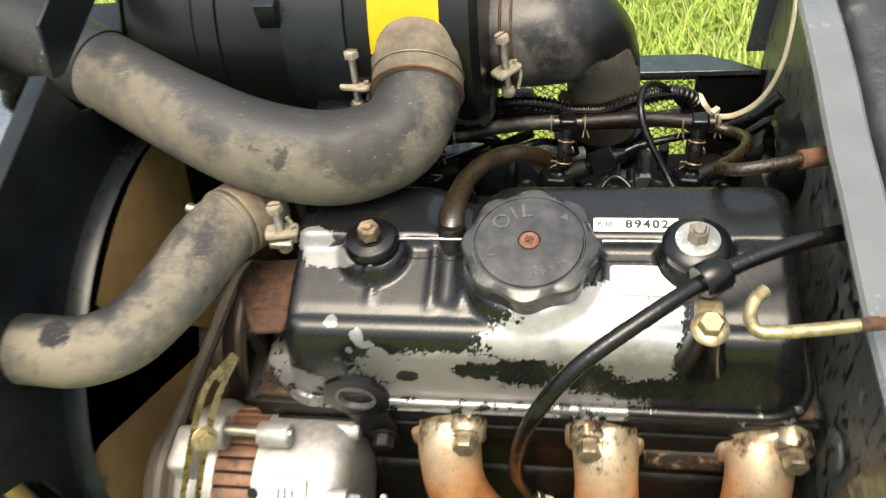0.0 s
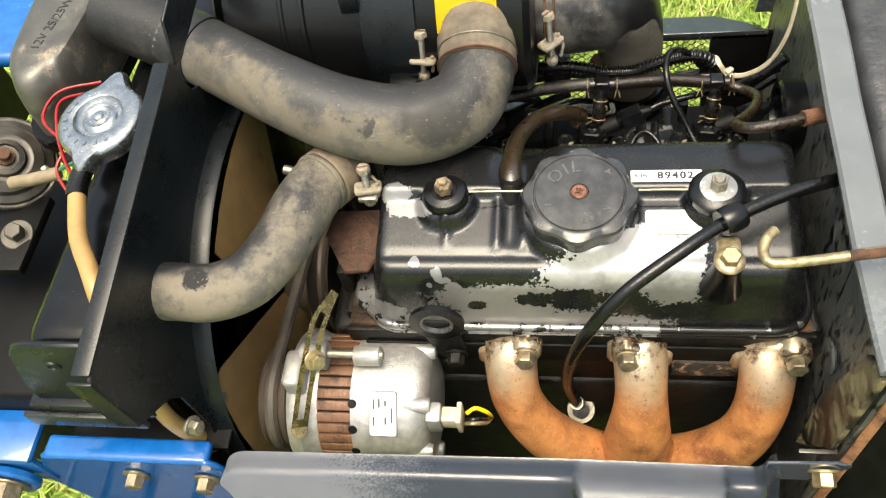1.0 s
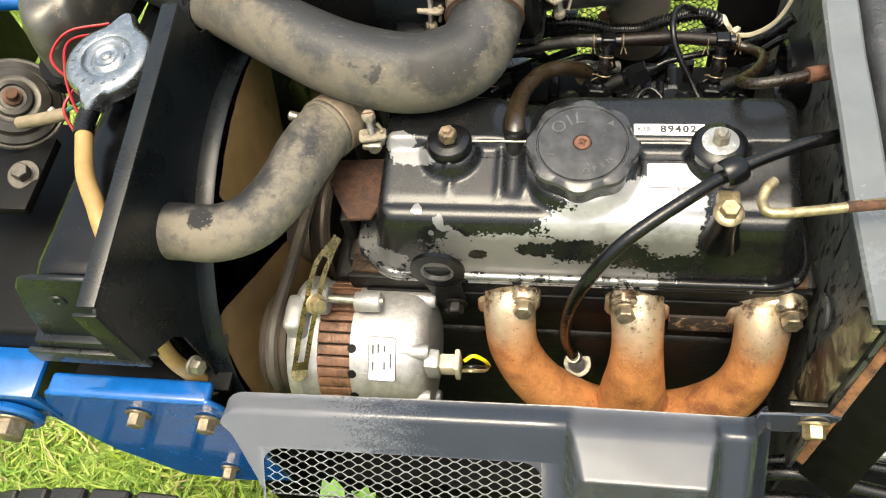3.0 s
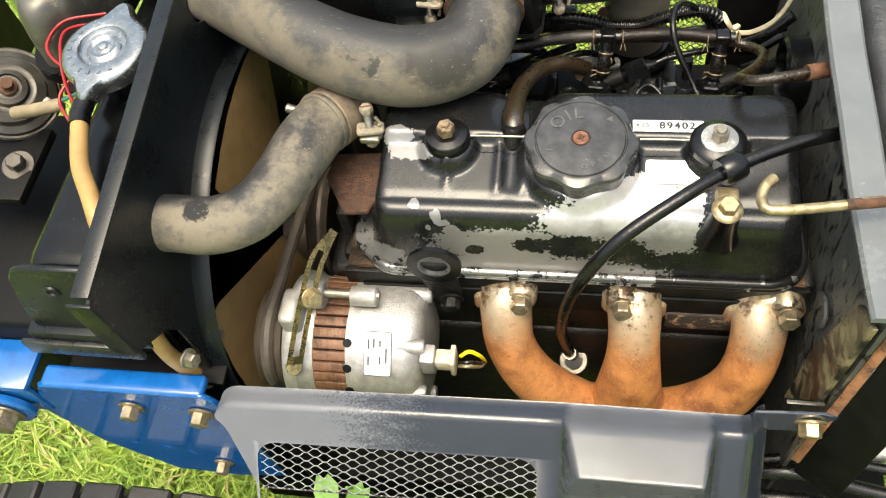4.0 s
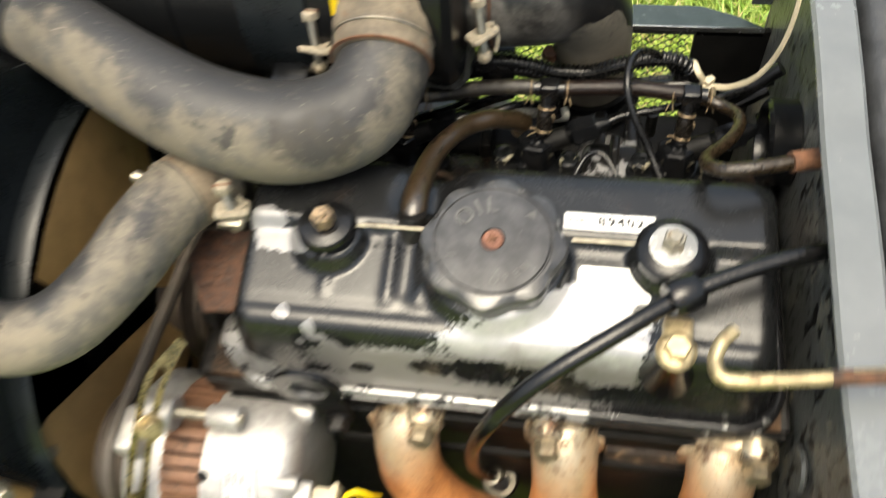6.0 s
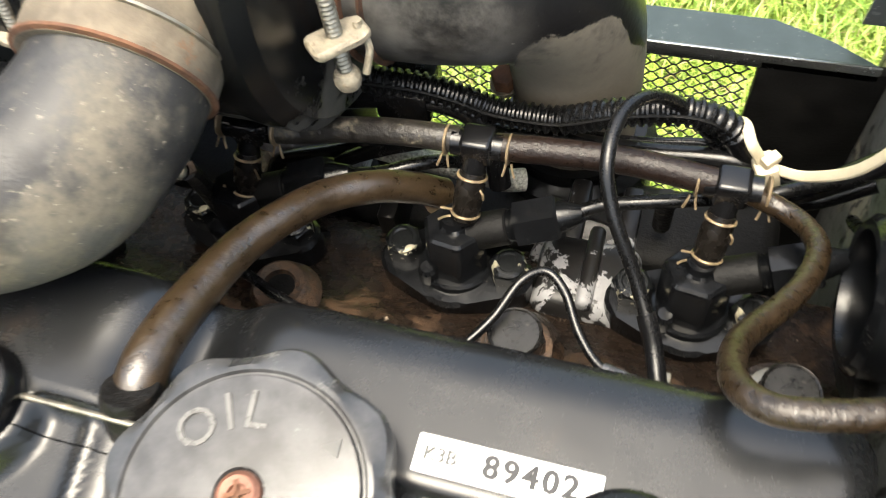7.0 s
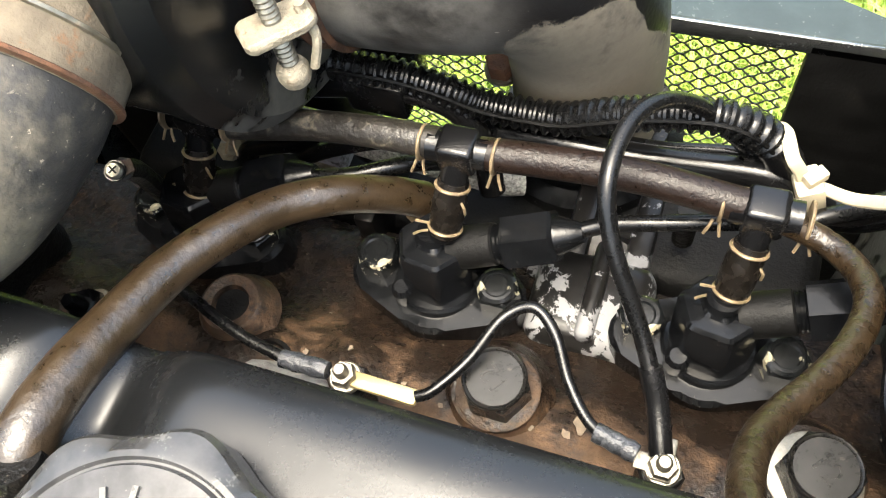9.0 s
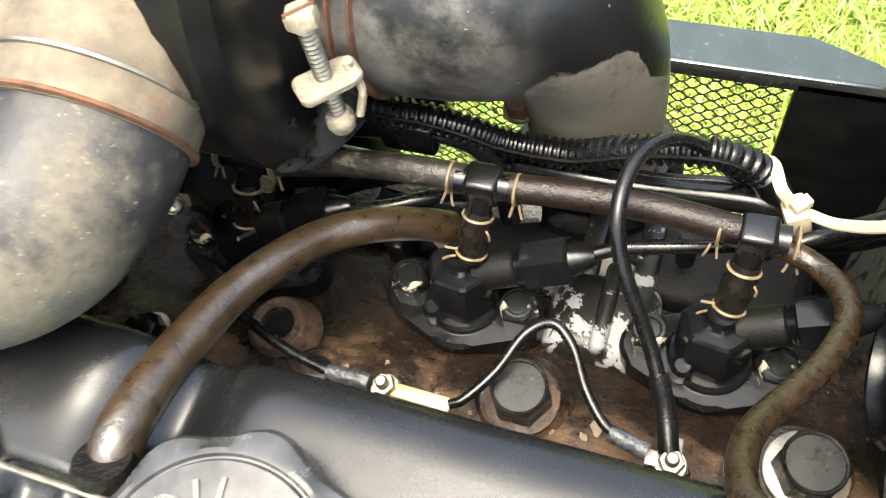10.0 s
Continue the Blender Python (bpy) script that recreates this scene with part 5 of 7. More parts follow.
for x, mt in ((-0.079, STEEL), (0.087, CHROME)):
    m = Matrix.Translation((x, 0.006, 1.0685))
    if mt is STEEL:
        m = m @ Matrix.Diagonal((0.87, 0.87, 1, 1))
    seal = part("rubber_seal", lathe([(0.0165, 0), (0.0172, 0.002), (0.0168, 0.0055), (0.0150, 0.0075), (0.0095, 0.0088), (0.0090, 0.0080)], m, 36), PLASTIC, t)
    if mt is CHROME:
        part("washer", lathe([(0.0092, 0.0080), (0.0110, 0.0082), (0.0108, 0.0094), (0.008, 0.0098)], m, 28), plain("paint_flecked_washer", (0.30, 0.30, 0.29), 0.4, 0.6, var=0.2, dirt=(0.75, 0.73, 0.68), amount=0.5, dscale=70), t, "paint-flecked washer")
    nut = hex_bm(0.0094 if mt is CHROME else 0.0112, 0.0075, m @ Matrix.Translation((0, 0, 0.0088)) @ Matrix.Rotation(0.3, 4, "Z"))
    part("nut", nut, STEEL if mt is CHROME else TANNUT, seal)
    part("stud", lathe([(0.0034, 0.015), (0.0034, 0.0178), (0.0026, 0.0186)], m, 14), STEEL if mt is CHROME else TANNUT, seal)
sp = part("serial_plate", box((0.0365, 0.0158, 1.0700), (0.0795, 0.0248, 1.0708), 0.0004), LABEL, t, "white plate with engine number")
letters("K3B", 0.0046, Matrix.Translation((0.0425, 0.0203, 1.0709)), PALEINK, sp, 0.0001, bold=0.0001)
letters("89402", 0.0074, Matrix.Translation((0.0635, 0.0203, 1.0709)), INK, sp, 0.0001, spacing=1.22, bold=0.00022)
part("paper_label", slab(rounded(0.034, 0.016, 0.002, 4), 0.0004, Matrix.Translation((0.0620, -0.0080, 1.0609)) @ Matrix.Rotation(math.atan(0.2), 4, "X"), 0), LABEL, t, "blank white sticker")
part("breather_stub", lathe([(0.0078, 0), (0.0078, 0.012), (0.0070, 0.014)], turn_to((-0.038, 0.0120, 1.0580), (0.02, 0.45, 0.9)), 20), IRON, t)

for x0, x1 in ((-0.0655, -0.0300), (0.0410, 0.0715)):
    part("seam_ridge", tube([(x0, 0.0098, 1.0700), ((x0 + x1) / 2, 0.0098, 1.0703), (x1, 0.0098, 1.0700)], 0.0008, 8, 4), STEEL, t)
# oil filler cap
t = thing("oil_filler_cap", (0.005, 0.001, 1.067), "worn black plastic oil filler cap with raised lettering", "oil cap")
m = Matrix.Translation((0.005, 0.0, 1.0680)) @ Matrix.Rotation(radians(4), 4, "X")
lobes = lambda a, k: 1 + ((0.042 * math.cos(8 * a + 0.4) + 0.012) if k in (0, 1, 2, 3, 4) else 0)
part("knob", lathe([(0.0310, 0.000), (0.0325, 0.001), (0.0330, 0.008), (0.0332, 0.0110), (0.0322, 0.0130), (0.0292, 0.0147), (0.0280, 0.0148), (0.0274, 0.0140), (0.0269, 0.0140), (0.0263, 0.0152), (0.015, 0.0158), (0.0058, 0.0158), (0.0052, 0.0148)], m, 128, wobble=lobes), CAPBLACK, t, sharp=25)
part("screw", lathe([(0.0052, 0.0146), (0.0050, 0.0160), (0.0040, 0.0168), (0.0022, 0.0166), (0.0018, 0.0158)], m, 24), plain("rusty_red_screw", (0.19, 0.085, 0.055), 0.5, 0.4, var=0.3, bump=0.3, dirt=(0.12, 0.05, 0.03), amount=0.4), t)
for a in (25, 115):
    part("screw_slot", box((-0.0030, -0.0005, 0.0160), (0.0030, 0.0005, 0.0170), 0, m @ Matrix.Rotation(radians(a), 4, "Z")), RUSTY, t)
for ch, a in (("O", 142), ("I", 117), ("L", 97)):
    letters(ch, 0.0122, m @ Matrix.Rotation(radians(a - 90), 4, "Z") @ Matrix.Translation((0, 0.0180, 0.0157)), EMBOSS, t, 0.0004)
for ch, a in (("O", -82), ("P", -67), ("E", -52), ("N", -37)):
    letters(ch, 0.0050, m @ Matrix.Rotation(radians(a + 90), 4, "Z") @ Matrix.Translation((0, -0.0205, 0.0155)), PALEINK, t, 0.0002)
part("arrow_mark", slab([(-0.0022, 0.0), (0.0022, -0.0016), (0.0018, 0.0026)], 0.0004, m @ Matrix.Translation((0.0165, 0.0140, 0.0154)), 0), PALEINK, t)
part("dash_mark", box((-0.0205, -0.0095, 0.0154), (-0.0165, -0.0087, 0.0158), 0, m), PALEINK, t)

# breather hose
bh = hose("breather_hose", [(-0.0380, 0.0125, 1.0590), (-0.0384, 0.0229, 1.0662), (-0.0392, 0.0365, 1.0633), (-0.0390, 0.053, 1.0566), (-0.0364, 0.0716, 1.0499), (-0.0303, 0.0872, 1.0442), (-0.0231, 0.102, 1.0358), (-0.0121, 0.1125, 1.0290), (-0.0018, 0.1220, 1.0175), (0.0062, 0.1280, 1.0075)], 0.0070, BROWNHOSE, "oil-browned rubber breather hose rising from the valve cover", seg=24, radius=lambda s: 0.0067 - 0.0010 * smooth(s, 0.15, 0.55))
part("end_clip", lathe([(0.0062, -0.0010), (0.0070, -0.0006), (0.0070, 0.0006), (0.0062, 0.0010)], turn_to((0.0035, 0.1290, 1.003), (0.4, 0.5, -0.75)), 20), CLIPWIRE, bh)
part("cuff", lathe([(0.0077, -0.003), (0.0081, -0.002), (0.0081, 0.002), (0.0077, 0.003)], turn_to((-0.0378, 0.0175, 1.0630), (0.03, 0.80, 0.6)), 20), BROWNHOSE, bh)

# dipstick with a hooked end
t = thing("dipstick", (0.10, -0.07, 1.12), "hooked yellow-zinc rod running through the firewall", "rod")
part("rod", tube([(0.104, -0.055, 1.121), (0.0995, -0.060, 1.121), (0.097, -0.067, 1.120), (0.099, -0.0735, 1.120), (0.106, -0.0745, 1.120), (0.125, -0.072, 1.120), (0.155, -0.0675, 1.121), (0.20, -0.062, 1.122)], 0.0028, 12, 8), BRASSY, t)
part("rusty_sleeve", tube([(0.137, -0.0703, 1.1205), (0.20, -0.062, 1.122)], 0.00295, 12, 2), RUSTY, t)

# temperature cable from the firewall over the cover down to the block, in its clip
t = thing("sender_cable", (0.09, -0.04, 1.085), "thick black sleeved sender cable held by a clip", "cable")
part("sleeve", tube([(0.160, 0.006, 1.087), (0.125, -0.007, 1.089), (0.093, -0.023, 1.088), (0.061, -0.046, 1.086), (0.030, -0.066, 1.074), (0.012, -0.076, 1.050), (0.001, -0.0765, 1.012), (-0.003, -0.0745, 0.970), (0.001, -0.069, 0.930), (0.0045, -0.062, 0.902)], 0.0041, 16, 26, radius=lambda s: 0.0041 + 0.00008 * math.sin(s * 520)), PLASTIC, t)
part("terminal", tube([(0.003, -0.066, 0.914), (0.005, -0.060, 0.899)], 0.0048, 14, 3), STEEL, t)
part("sender_body", lathe([(0.012, -0.012), (0.012, 0), (0.0105, 0.001), (0.0060, 0.001), (0.0060, 0.006)], turn_to((0.006, -0.062, 0.893), (0, -0.5, 0.86)), 28), PLASTIC, t)
part("sender_ring", lathe([(0.0066, 0.0012), (0.0070, 0.0026), (0.0100, 0.0026), (0.0105, 0.0012)], turn_to((0.006, -0.062, 0.893), (0, -0.5, 0.86)), 32), STEEL, t)
t = thing("cable_clip", (0.088, -0.044, 1.07), "black rubber P clip on a brass-yellow flange bolt", "cable clip")
w = Vector((0.034, 0.020, 0.001)).normalized()
m = turn_to((0.0900, -0.0245, 1.0880), w)
part("band", lathe([(0.0043, -0.0068), (0.0076, -0.0070), (0.0084, -0.0058), (0.0086, 0.0), (0.0084, 0.0058), (0.0076, 0.0070), (0.0043, 0.0068)], m, 28), PLASTIC, t)
part("tail", box((0.083, -0.046, 1.0710), (0.096, -0.030, 1.0785), 0.002), BRASSY, t)
m = turn_to((0.0885, -0.0465, 1.0775), (0, -0.12, 1.0))
part("flange", lathe([(0.0085, 0), (0.0088, 0.001), (0.0080, 0.002), (0.006, 0.003)], m, 28), BRASSY, t)
part("bolt_head", hex_bm(0.0098, 0.0066, m @ Matrix.Translation((0, 0, 0.0018))), BRASSY, t)
part("spacer", lathe([(0.0125, -0.034), (0.0105, -0.026), (0.0090, -0.016), (0.0082, -0.006), (0.0080, 0)], m, 28), GLOSS, t)

# exhaust manifold: three runners into one log
t = thing("exhaust_manifold", (0.04, -0.07, 0.90), "cast iron exhaust manifold, pale ports and orange rust", "exhaust manifold")
runs = ([(-0.0405, -0.052, 0.984), (-0.0405, -0.066, 0.975), (-0.037, -0.079, 0.950), (-0.022, -0.088, 0.918), (0.004, -0.093, 0.888), (0.036, -0.094, 0.864)],
        [(0.044, -0.052, 0.984), (0.045, -0.067, 0.976), (0.046, -0.081, 0.950), (0.046, -0.089, 0.910), (0.046, -0.091, 0.866)],
        [(0.124, -0.052, 0.980), (0.125, -0.067, 0.971), (0.122, -0.082, 0.943), (0.112, -0.090, 0.914), (0.090, -0.094, 0.887), (0.058, -0.094, 0.864)])
for pts in runs:
    part("runner", tube(pts, 0.0175, 28, 9, radius=lambda s: 0.0185 - 0.0015 * math.sin(s * 3.1) + (0.009 if len(pts) == 5 else 0.003) * smooth(s, 0.35, 1.0)), MANIFOLD, t)
for sgn in (-1, 1):
    part("join_web", tube([(0.046 + sgn * 0.030, -0.092, 0.872), (0.046 + sgn * 0.020, -0.0905, 0.8835), (0.046 + sgn * 0.012, -0.089, 0.9020)], 0.012, 16, 6), MANIFOLD, t)
part("log", tube([(-0.005, -0.092, 0.852), (0.046, -0.092, 0.850), (0.10, -0.092, 0.852)], 0.025, 24, 6), MANIFOLD, t)
for x, bx in ((-0.0415, -0.0300), (0.044, 0.0360), (0.124, 0.1385)):
    b = bmesh.new()
    s = 1 if bx > x else -1
    slab([(-0.022 * s, -0.015), (0.012 * s, -0.019), (0.021 * s, -0.008), (0.021 * s, 0.010), (0.010 * s, 0.0165), (-0.006 * s, 0.012), (-0.021 * s, 0.002)][::s], 0.0085,
         Matrix(((1, 0, 0, x), (0, 0, -1, -0.0525), (0, 1, 0, 0.983), (0, 0, 0, 1))), 0.0022, b)
    fl = part("port_flange", b, MANIFOLD, t)
    part("bolt_boss", lathe([(0.0110, -0.002), (0.0105, 0.008), (0.0088, 0.0102)], turn_to((bx, -0.056, 0.991), (0, -1, 0.15)), 24), MANIFOLD, fl)
    bolt_parts(fl, turn_to((bx, -0.0660, 0.9925), (0, -1, 0.22)), 0.0112, 0.0066, PORTBOLT, PORTBOLT, 0.0074)

# alternator
LY, LZ, LR = -0.082, 0.950, 0.045
t = thing("alternator", (-0.14, LY, LZ), "cast aluminium alternator with brown stator and white plug", "alternator")
m = turn_to((-0.190, LY, LZ), (1, 0, 0))
part("drive_end_housing", lathe([(0.030, 0), (0.046, 0.002), (0.0485, 0.006), (0.0485, 0.012), (0.0455, 0.016), (0.0445, 0.023)], m, 56), CASTALU, t)
part("stator", lathe([(0.0420, 0.0225), (0.0425, 0.023), (0.0425, 0.0455), (0.0420, 0.046)], m, 56), DARK, t)
for i in range(36):
    mm = m @ Matrix.Rotation(radians(360 / 36 * i), 4, "Z")
    part("stator_rib", box((0.0420, -0.0033, 0.0228), (0.0456, 0.0033, 0.0462), 0.0010, mm, seg=2), COPPER, t)
part("rear_housing", lathe([(0.0440, 0.0455), (0.0458, 0.046), (0.0458, 0.085), (0.0440, 0.091), (0.0390, 0.0955), (0.030, 0.097), (0.012, 0.098)], m, 56), CASTALU, t)
# black discs stand for the shade inside the vent notches
for a in (118, 140, 163, 215):
    mm = m @ Matrix.Rotation(radians(a), 4, "Z")
    part("vent_notch", lathe([(0.0030, -0.002), (0.0030, 0.0006)], mm @ turn_to((0.0456, 0, 0.0475), (1, 0, 0)), 14), DARK, t)
for a in (118, 170, 60, 235):
    mm = m @ Matrix.Rotation(radians(a), 4, "Z")
    part("rear_lug", lathe([(0.0052, 0.080), (0.0056, 0.082), (0.0056, 0.097), (0.0045, 0.099)], mm @ Matrix.Translation((0.0405, 0, 0)), 16), CASTALU, t)
part("mount_ear", box((-0.1875, -0.100, 0.985), (-0.1740, -0.074, 1.0110), 0.004, seg=3), CASTALU, t)
part("ear_lug", lathe([(0.0088, 0), (0.0095, 0.0012), (0.0095, 0.017), (0.0085, 0.018)], turn_to((-0.178, -0.0755, 1.004), (1, 0, 0)), 22), CASTALU, t)
part("through_bolt", lathe([(0.0030, 0), (0.0030, 0.05)], turn_to((-0.172, -0.075, 1.006), (1, 0, 0)), 12), STEEL, t)
part("bolt_sleeve", lathe([(0.0062, 0), (0.0068, 0.001), (0.0068, 0.017), (0.0058, 0.018)], turn_to((-0.142, -0.0745, 1.003), (1, 0, 0)), 20), CASTALU, t)
ang = math.atan2(0.82, -0.58)
nl = Vector((0, math.cos(ang), math.sin(ang)))
along = Vector((0, -math.sin(ang), math.cos(ang)))
pl = Matrix(((1, 0, 0, -0.1215), (0, along.y, nl.y, LY + nl.y * 0.0460), (0, along.z, nl.z, LZ + nl.z * 0.0460), (0, 0, 0, 1)))
if along.z < 0:
    pl = pl @ Matrix.Rotation(math.pi, 4, "Z")
rp = part("rating_plate", slab(rounded(0.018, 0.029, 0.0015, 3), 0.0006, pl @ Matrix.Translation((0, 0, -0.0002)), 0), LABELGREY, t, "worn silver rating plate")
part("plate_border", slab(rounded(0.0188, 0.0298, 0.0018, 3), 0.0005, pl @ Matrix.Translation((0, 0, -0.0003)), 0), INK, rp)
for x, y0, y1 in ((-0.0058, -0.006, 0.004), (-0.0016, -0.007, -0.002), (-0.0016, 0.005, 0.009), (0.0026, 0.004, 0.010), (0.0062, 0.003, 0.0095), (0.0062, -0.008, -0.002)):
    part("print_bar", box((x - 0.00055, y0, 0.0004), (x + 0.00055, y1, 0.0006), 0, pl), PALEINK, rp)
part("terminal_block", box((-0.094, -0.112, 0.966), (-0.084, -0.098, 0.986), 0.002), CASTALU, t)
pg = part("plug", box((-0.0845, -0.110, 0.969), (-0.072, -0.099, 0.982), 0.002), WHITEPLASTIC, t)
part("plug_flange", box((-0.0740, -0.112, 0.967), (-0.0705, -0.097, 0.985), 0.001), WHITEPLASTIC, pg)
for k, (mt, dy) in enumerate(((STICKER, 0.003), (BLACKTUBE, -0.002), (BRASSY, -0.004))):
    part("plug_wire", tube([(-0.068, -0.105 + dy, 0.977), (-0.062, -0.104 + dy * 1.5, 0.980), (-0.055, -0.102 + dy, 0.972), (-0.054, -0.095, 0.955)], 0.0014, 8, 5), mt, pg)
part("pulley", lathe([(0.010, 0.022), (0.034, 0.021), (0.0365, 0.018), (0.0315, 0.013), (0.0315, 0.010), (0.0365, 0.005), (0.034, 0.002), (0.012, 0.0)], turn_to((-0.2145, LY, LZ), (1, 0, 0)), 48), PULLEY, t)

t = thing("fan_belt", (-0.203, 0.0, 0.94), "brown dusty V belt round fan and alternator pulleys", "belt")
c1, r1, c2, r2, c3, r3 = (LY, LZ), 0.0345, (CY, CZ), 0.049, (CY, 0.76), 0.055
cs = ((c1, r1), (c2, r2), (c3, r3))
cloud = [(c[0] + r * math.cos(radians(a)), c[1] + r * math.sin(radians(a))) for c, r in cs for a in range(0, 360, 6)]
cloud = sorted(cloud)


def half_hull(pts):
    out = []
    for p in pts:
        while len(out) > 1 and (out[-1][0] - out[-2][0]) * (p[1] - out[-2][1]) - (out[-1][1] - out[-2][1]) * (p[0] - out[-2][0]) <= 0:
            out.pop()
        out.append(p)
    return out[:-1]


hull = half_hull(cloud) + half_hull(cloud[::-1])
part("belt_loop", tube([(-0.203, y, z) for y, z in hull + hull[:1]], 0.0044, 8, 0), BELT, t)

t = thing("alternator_strap", (-0.15, -0.08, 1.04), "slotted yellow-zinc alternator adjusting strap", "bracket")
strap = curve_points([(-0.149, -0.050, 1.045), (-0.157, -0.071, 1.042), (-0.163, -0.090, 1.028), (-0.170, -0.105, 1.008), (-0.177, -0.121, 0.985)], 10)
b = bmesh.new()
face = Vector((0.62, -0.50, 0.60)).normalized()
rows = []
for k, p in enumerate(strap):
    slim = 0.55 + 0.45 * smooth(k / (len(strap) - 1), 0.0, 0.25)
    way = (strap[min(k + 1, len(strap) - 1)] - strap[max(k - 1, 0)]).normalized()
    side = way.cross(face).normalized()
    rows.append([b.verts.new(p + side * w) for w in (-0.0056 * slim, -0.0021, 0.0021, 0.0056 * slim)])
for k, (p, q) in enumerate(zip(rows, rows[1:])):
    for c in range(3):
        if c != 1 or k < 7 or k > len(rows) - 5:
            b.faces.new((p[c], p[c + 1], q[c + 1], q[c]))
bmesh.ops.solidify(b, geom=b.faces[:], thickness=0.0028)
part("strap", b, OLIVE, t)
part("rounded_end", lathe([(0.0054, -0.0022), (0.0056, -0.0018), (0.0056, 0.0004), (0.0052, 0.0008)], turn_to(strap[-1], face), 20), OLIVE, t)
bolt_parts(t, turn_to((-0.161, -0.090, 1.0275), (0.70, -0.5, 0.50)), 0.0090, 0.0060, BRASSY, BRASSY, 0.0070)

# ---- rear of the head: bolts, injectors, pipes ----
for hx_, hy_, spin, wash, lb in ((0.0450, 0.0765, 2.5, SOILED, "dark hexagon head bolt on a soil-caked washer"), (0.1275, 0.0765, -0.7, STEEL, "dark hexagon head bolt on a bare steel washer")):
    m = Matrix.Translation((hx_, hy_, 1.0045))
    hb = bolt("head_bolt", m, 0.0168, 0.0100, BOLTBLACK, lb, wash, 0.0118, "cylinder head bolts", "bolt")
    top = part("top_disc", lathe([(0.0088, 0.0116), (0.0088, 0.0124), (0.0084, 0.0129), (0.0080, 0.0127), (0.0076, 0.0123), (0.0020, 0.0123)], m, 48), BOLTBLACK, hb)
    part("worn_face", lathe([(0.0076, 0.0122), (0.0075, 0.0125), (0.0020, 0.0126)], m, 40), BOLTGREY, top)
    letters("12", 0.0080, m @ Matrix.Translation((0, 0, 0.0126)) @ Matrix.Rotation(spin, 4, "Z"), BOLTBLACK, top, 0.0002)


def terminal_nut(x, y, label):
    t = thing("glow_plug", (x, y, 1.002), label, "glow plug", "glow plugs")
    m = Matrix.Translation((x, y, 1.002))
    part("body", hex_bm(0.0105, 0.012, m), IRON, t)
    part("washer", lathe([(0.0044, 0.0145), (0.0046, 0.015), (0.0046, 0.0160), (0.0042, 0.0165)], m, 20), STEEL, t)
    part("nut", hex_bm(0.0064, 0.0040, m @ Matrix.Translation((0, 0, 0.0162))), STEEL, t)
    part("stud", lathe([(0.0020, 0), (0.0020, 0.0225), (0.0014, 0.0235)], m, 12), STEEL, t)
    return t


g = terminal_nut(0.0065, 0.0655, "glow plug with zinc nut and terminal on the head")
copy_thing(g, Matrix.Translation((0.0910, 0.0655, 1.002)))
st = thing("head_stud", (-0.0845, 0.068, 1.002), "black stud with nut and zinc washer on the head", "stud")
m = turn_to((-0.0845, 0.068, 1.002), (-0.15, -0.2, 1))
part("washer", lathe([(0.0066, 0), (0.0068, 0.0005), (0.0066, 0.0012), (0.004, 0.0013)], m, 24), STEEL, st)
part("nut", hex_bm(0.0095, 0.007, m @ Matrix.Translation((0, 0, 0.0012))), GLOSS, st)
part("stud", lathe([(0.0028, 0), (0.0028, 0.012), (0.0020, 0.0135)], m, 14), GLOSS, st)

t = thing("panel_screw", (-0.078, 0.102, 1.034), "cross-head screw and washer on a dusty tab", "screw")
m = turn_to((-0.078, 0.102, 1.034), (0.25, -0.3, 0.9)) @ Matrix.Scale(0.68, 4)
part("tab", slab([(-0.004, -0.004), (0.008, -0.003), (0.008, 0.003), (-0.004, 0.004)], 0.0015, m @ Matrix.Translation((0, 0, -0.0016)), 0.0003), SOILED, t)
part("washer", lathe([(0.0048, 0), (0.0050, 0.0005), (0.0046, 0.0010)], m, 24), GLOSS, t)
sh = part("screw_head", lathe([(0.0040, 0.0010), (0.0040, 0.0022), (0.0030, 0.0032), (0.0010, 0.0035)], m, 24), STEEL, t)
for a in (0.4, 0.4 + math.pi / 2):
    part("cross_slot", box((-0.0022, -0.0004, 0.0028), (0.0022, 0.0004, 0.0037), 0, m @ Matrix.Rotation(a, 4, "Z")), DARK, sh)
part("shank", tube([m @ Vector((0.003, 0, -0.001)), m @ Vector((0.003, 0.002, -0.03)), (-0.080, 0.112, 0.980)], 0.0035, 10, 4), IRON, t)

# glow plug wiring
t = thing("glow_wire", (0.01, 0.066, 1.02), "black wire loop joining the glow plugs", "wire")
part("ring_terminal", box((-0.003, -0.0023, -0.0012), (0.0185, 0.0023, 0.0014), 0.0009, Matrix.Translation((0.009, 0.0655, 1.0185)) @ Matrix.Rotation(-0.02, 4, "Z")), plain("brass_terminal", (0.46, 0.37, 0.18), 0.4, 0.4, var=0.15, bump=0.1), t)
part("wire", tube([(0.027, 0.0655, 1.019), (0.031, 0.068, 1.020), (0.038, 0.078, 1.022), (0.044, 0.090, 1.026), (0.051, 0.095, 1.026), (0.058, 0.090, 1.024), (0.064, 0.080, 1.020), (0.0715, 0.0715, 1.0185), (0.080, 0.0675, 1.0193)], 0.0016, 12, 8), BLACKTUBE, t)
part("crimp_sleeve", tube([(0.0735, 0.0695, 1.0190), (0.0845, 0.0668, 1.0195)], 0.0026, 14, 6, radius=lambda s: 0.0026 + 0.0002 * math.sin(s * 17)), TAPE, t)
part("flat_lug", box((-0.0045, -0.0022, -0.0005), (0.0035, 0.0022, 0.0006), 0.0004, Matrix.Translation((0.0885, 0.0660, 1.0178))), STEEL, t)
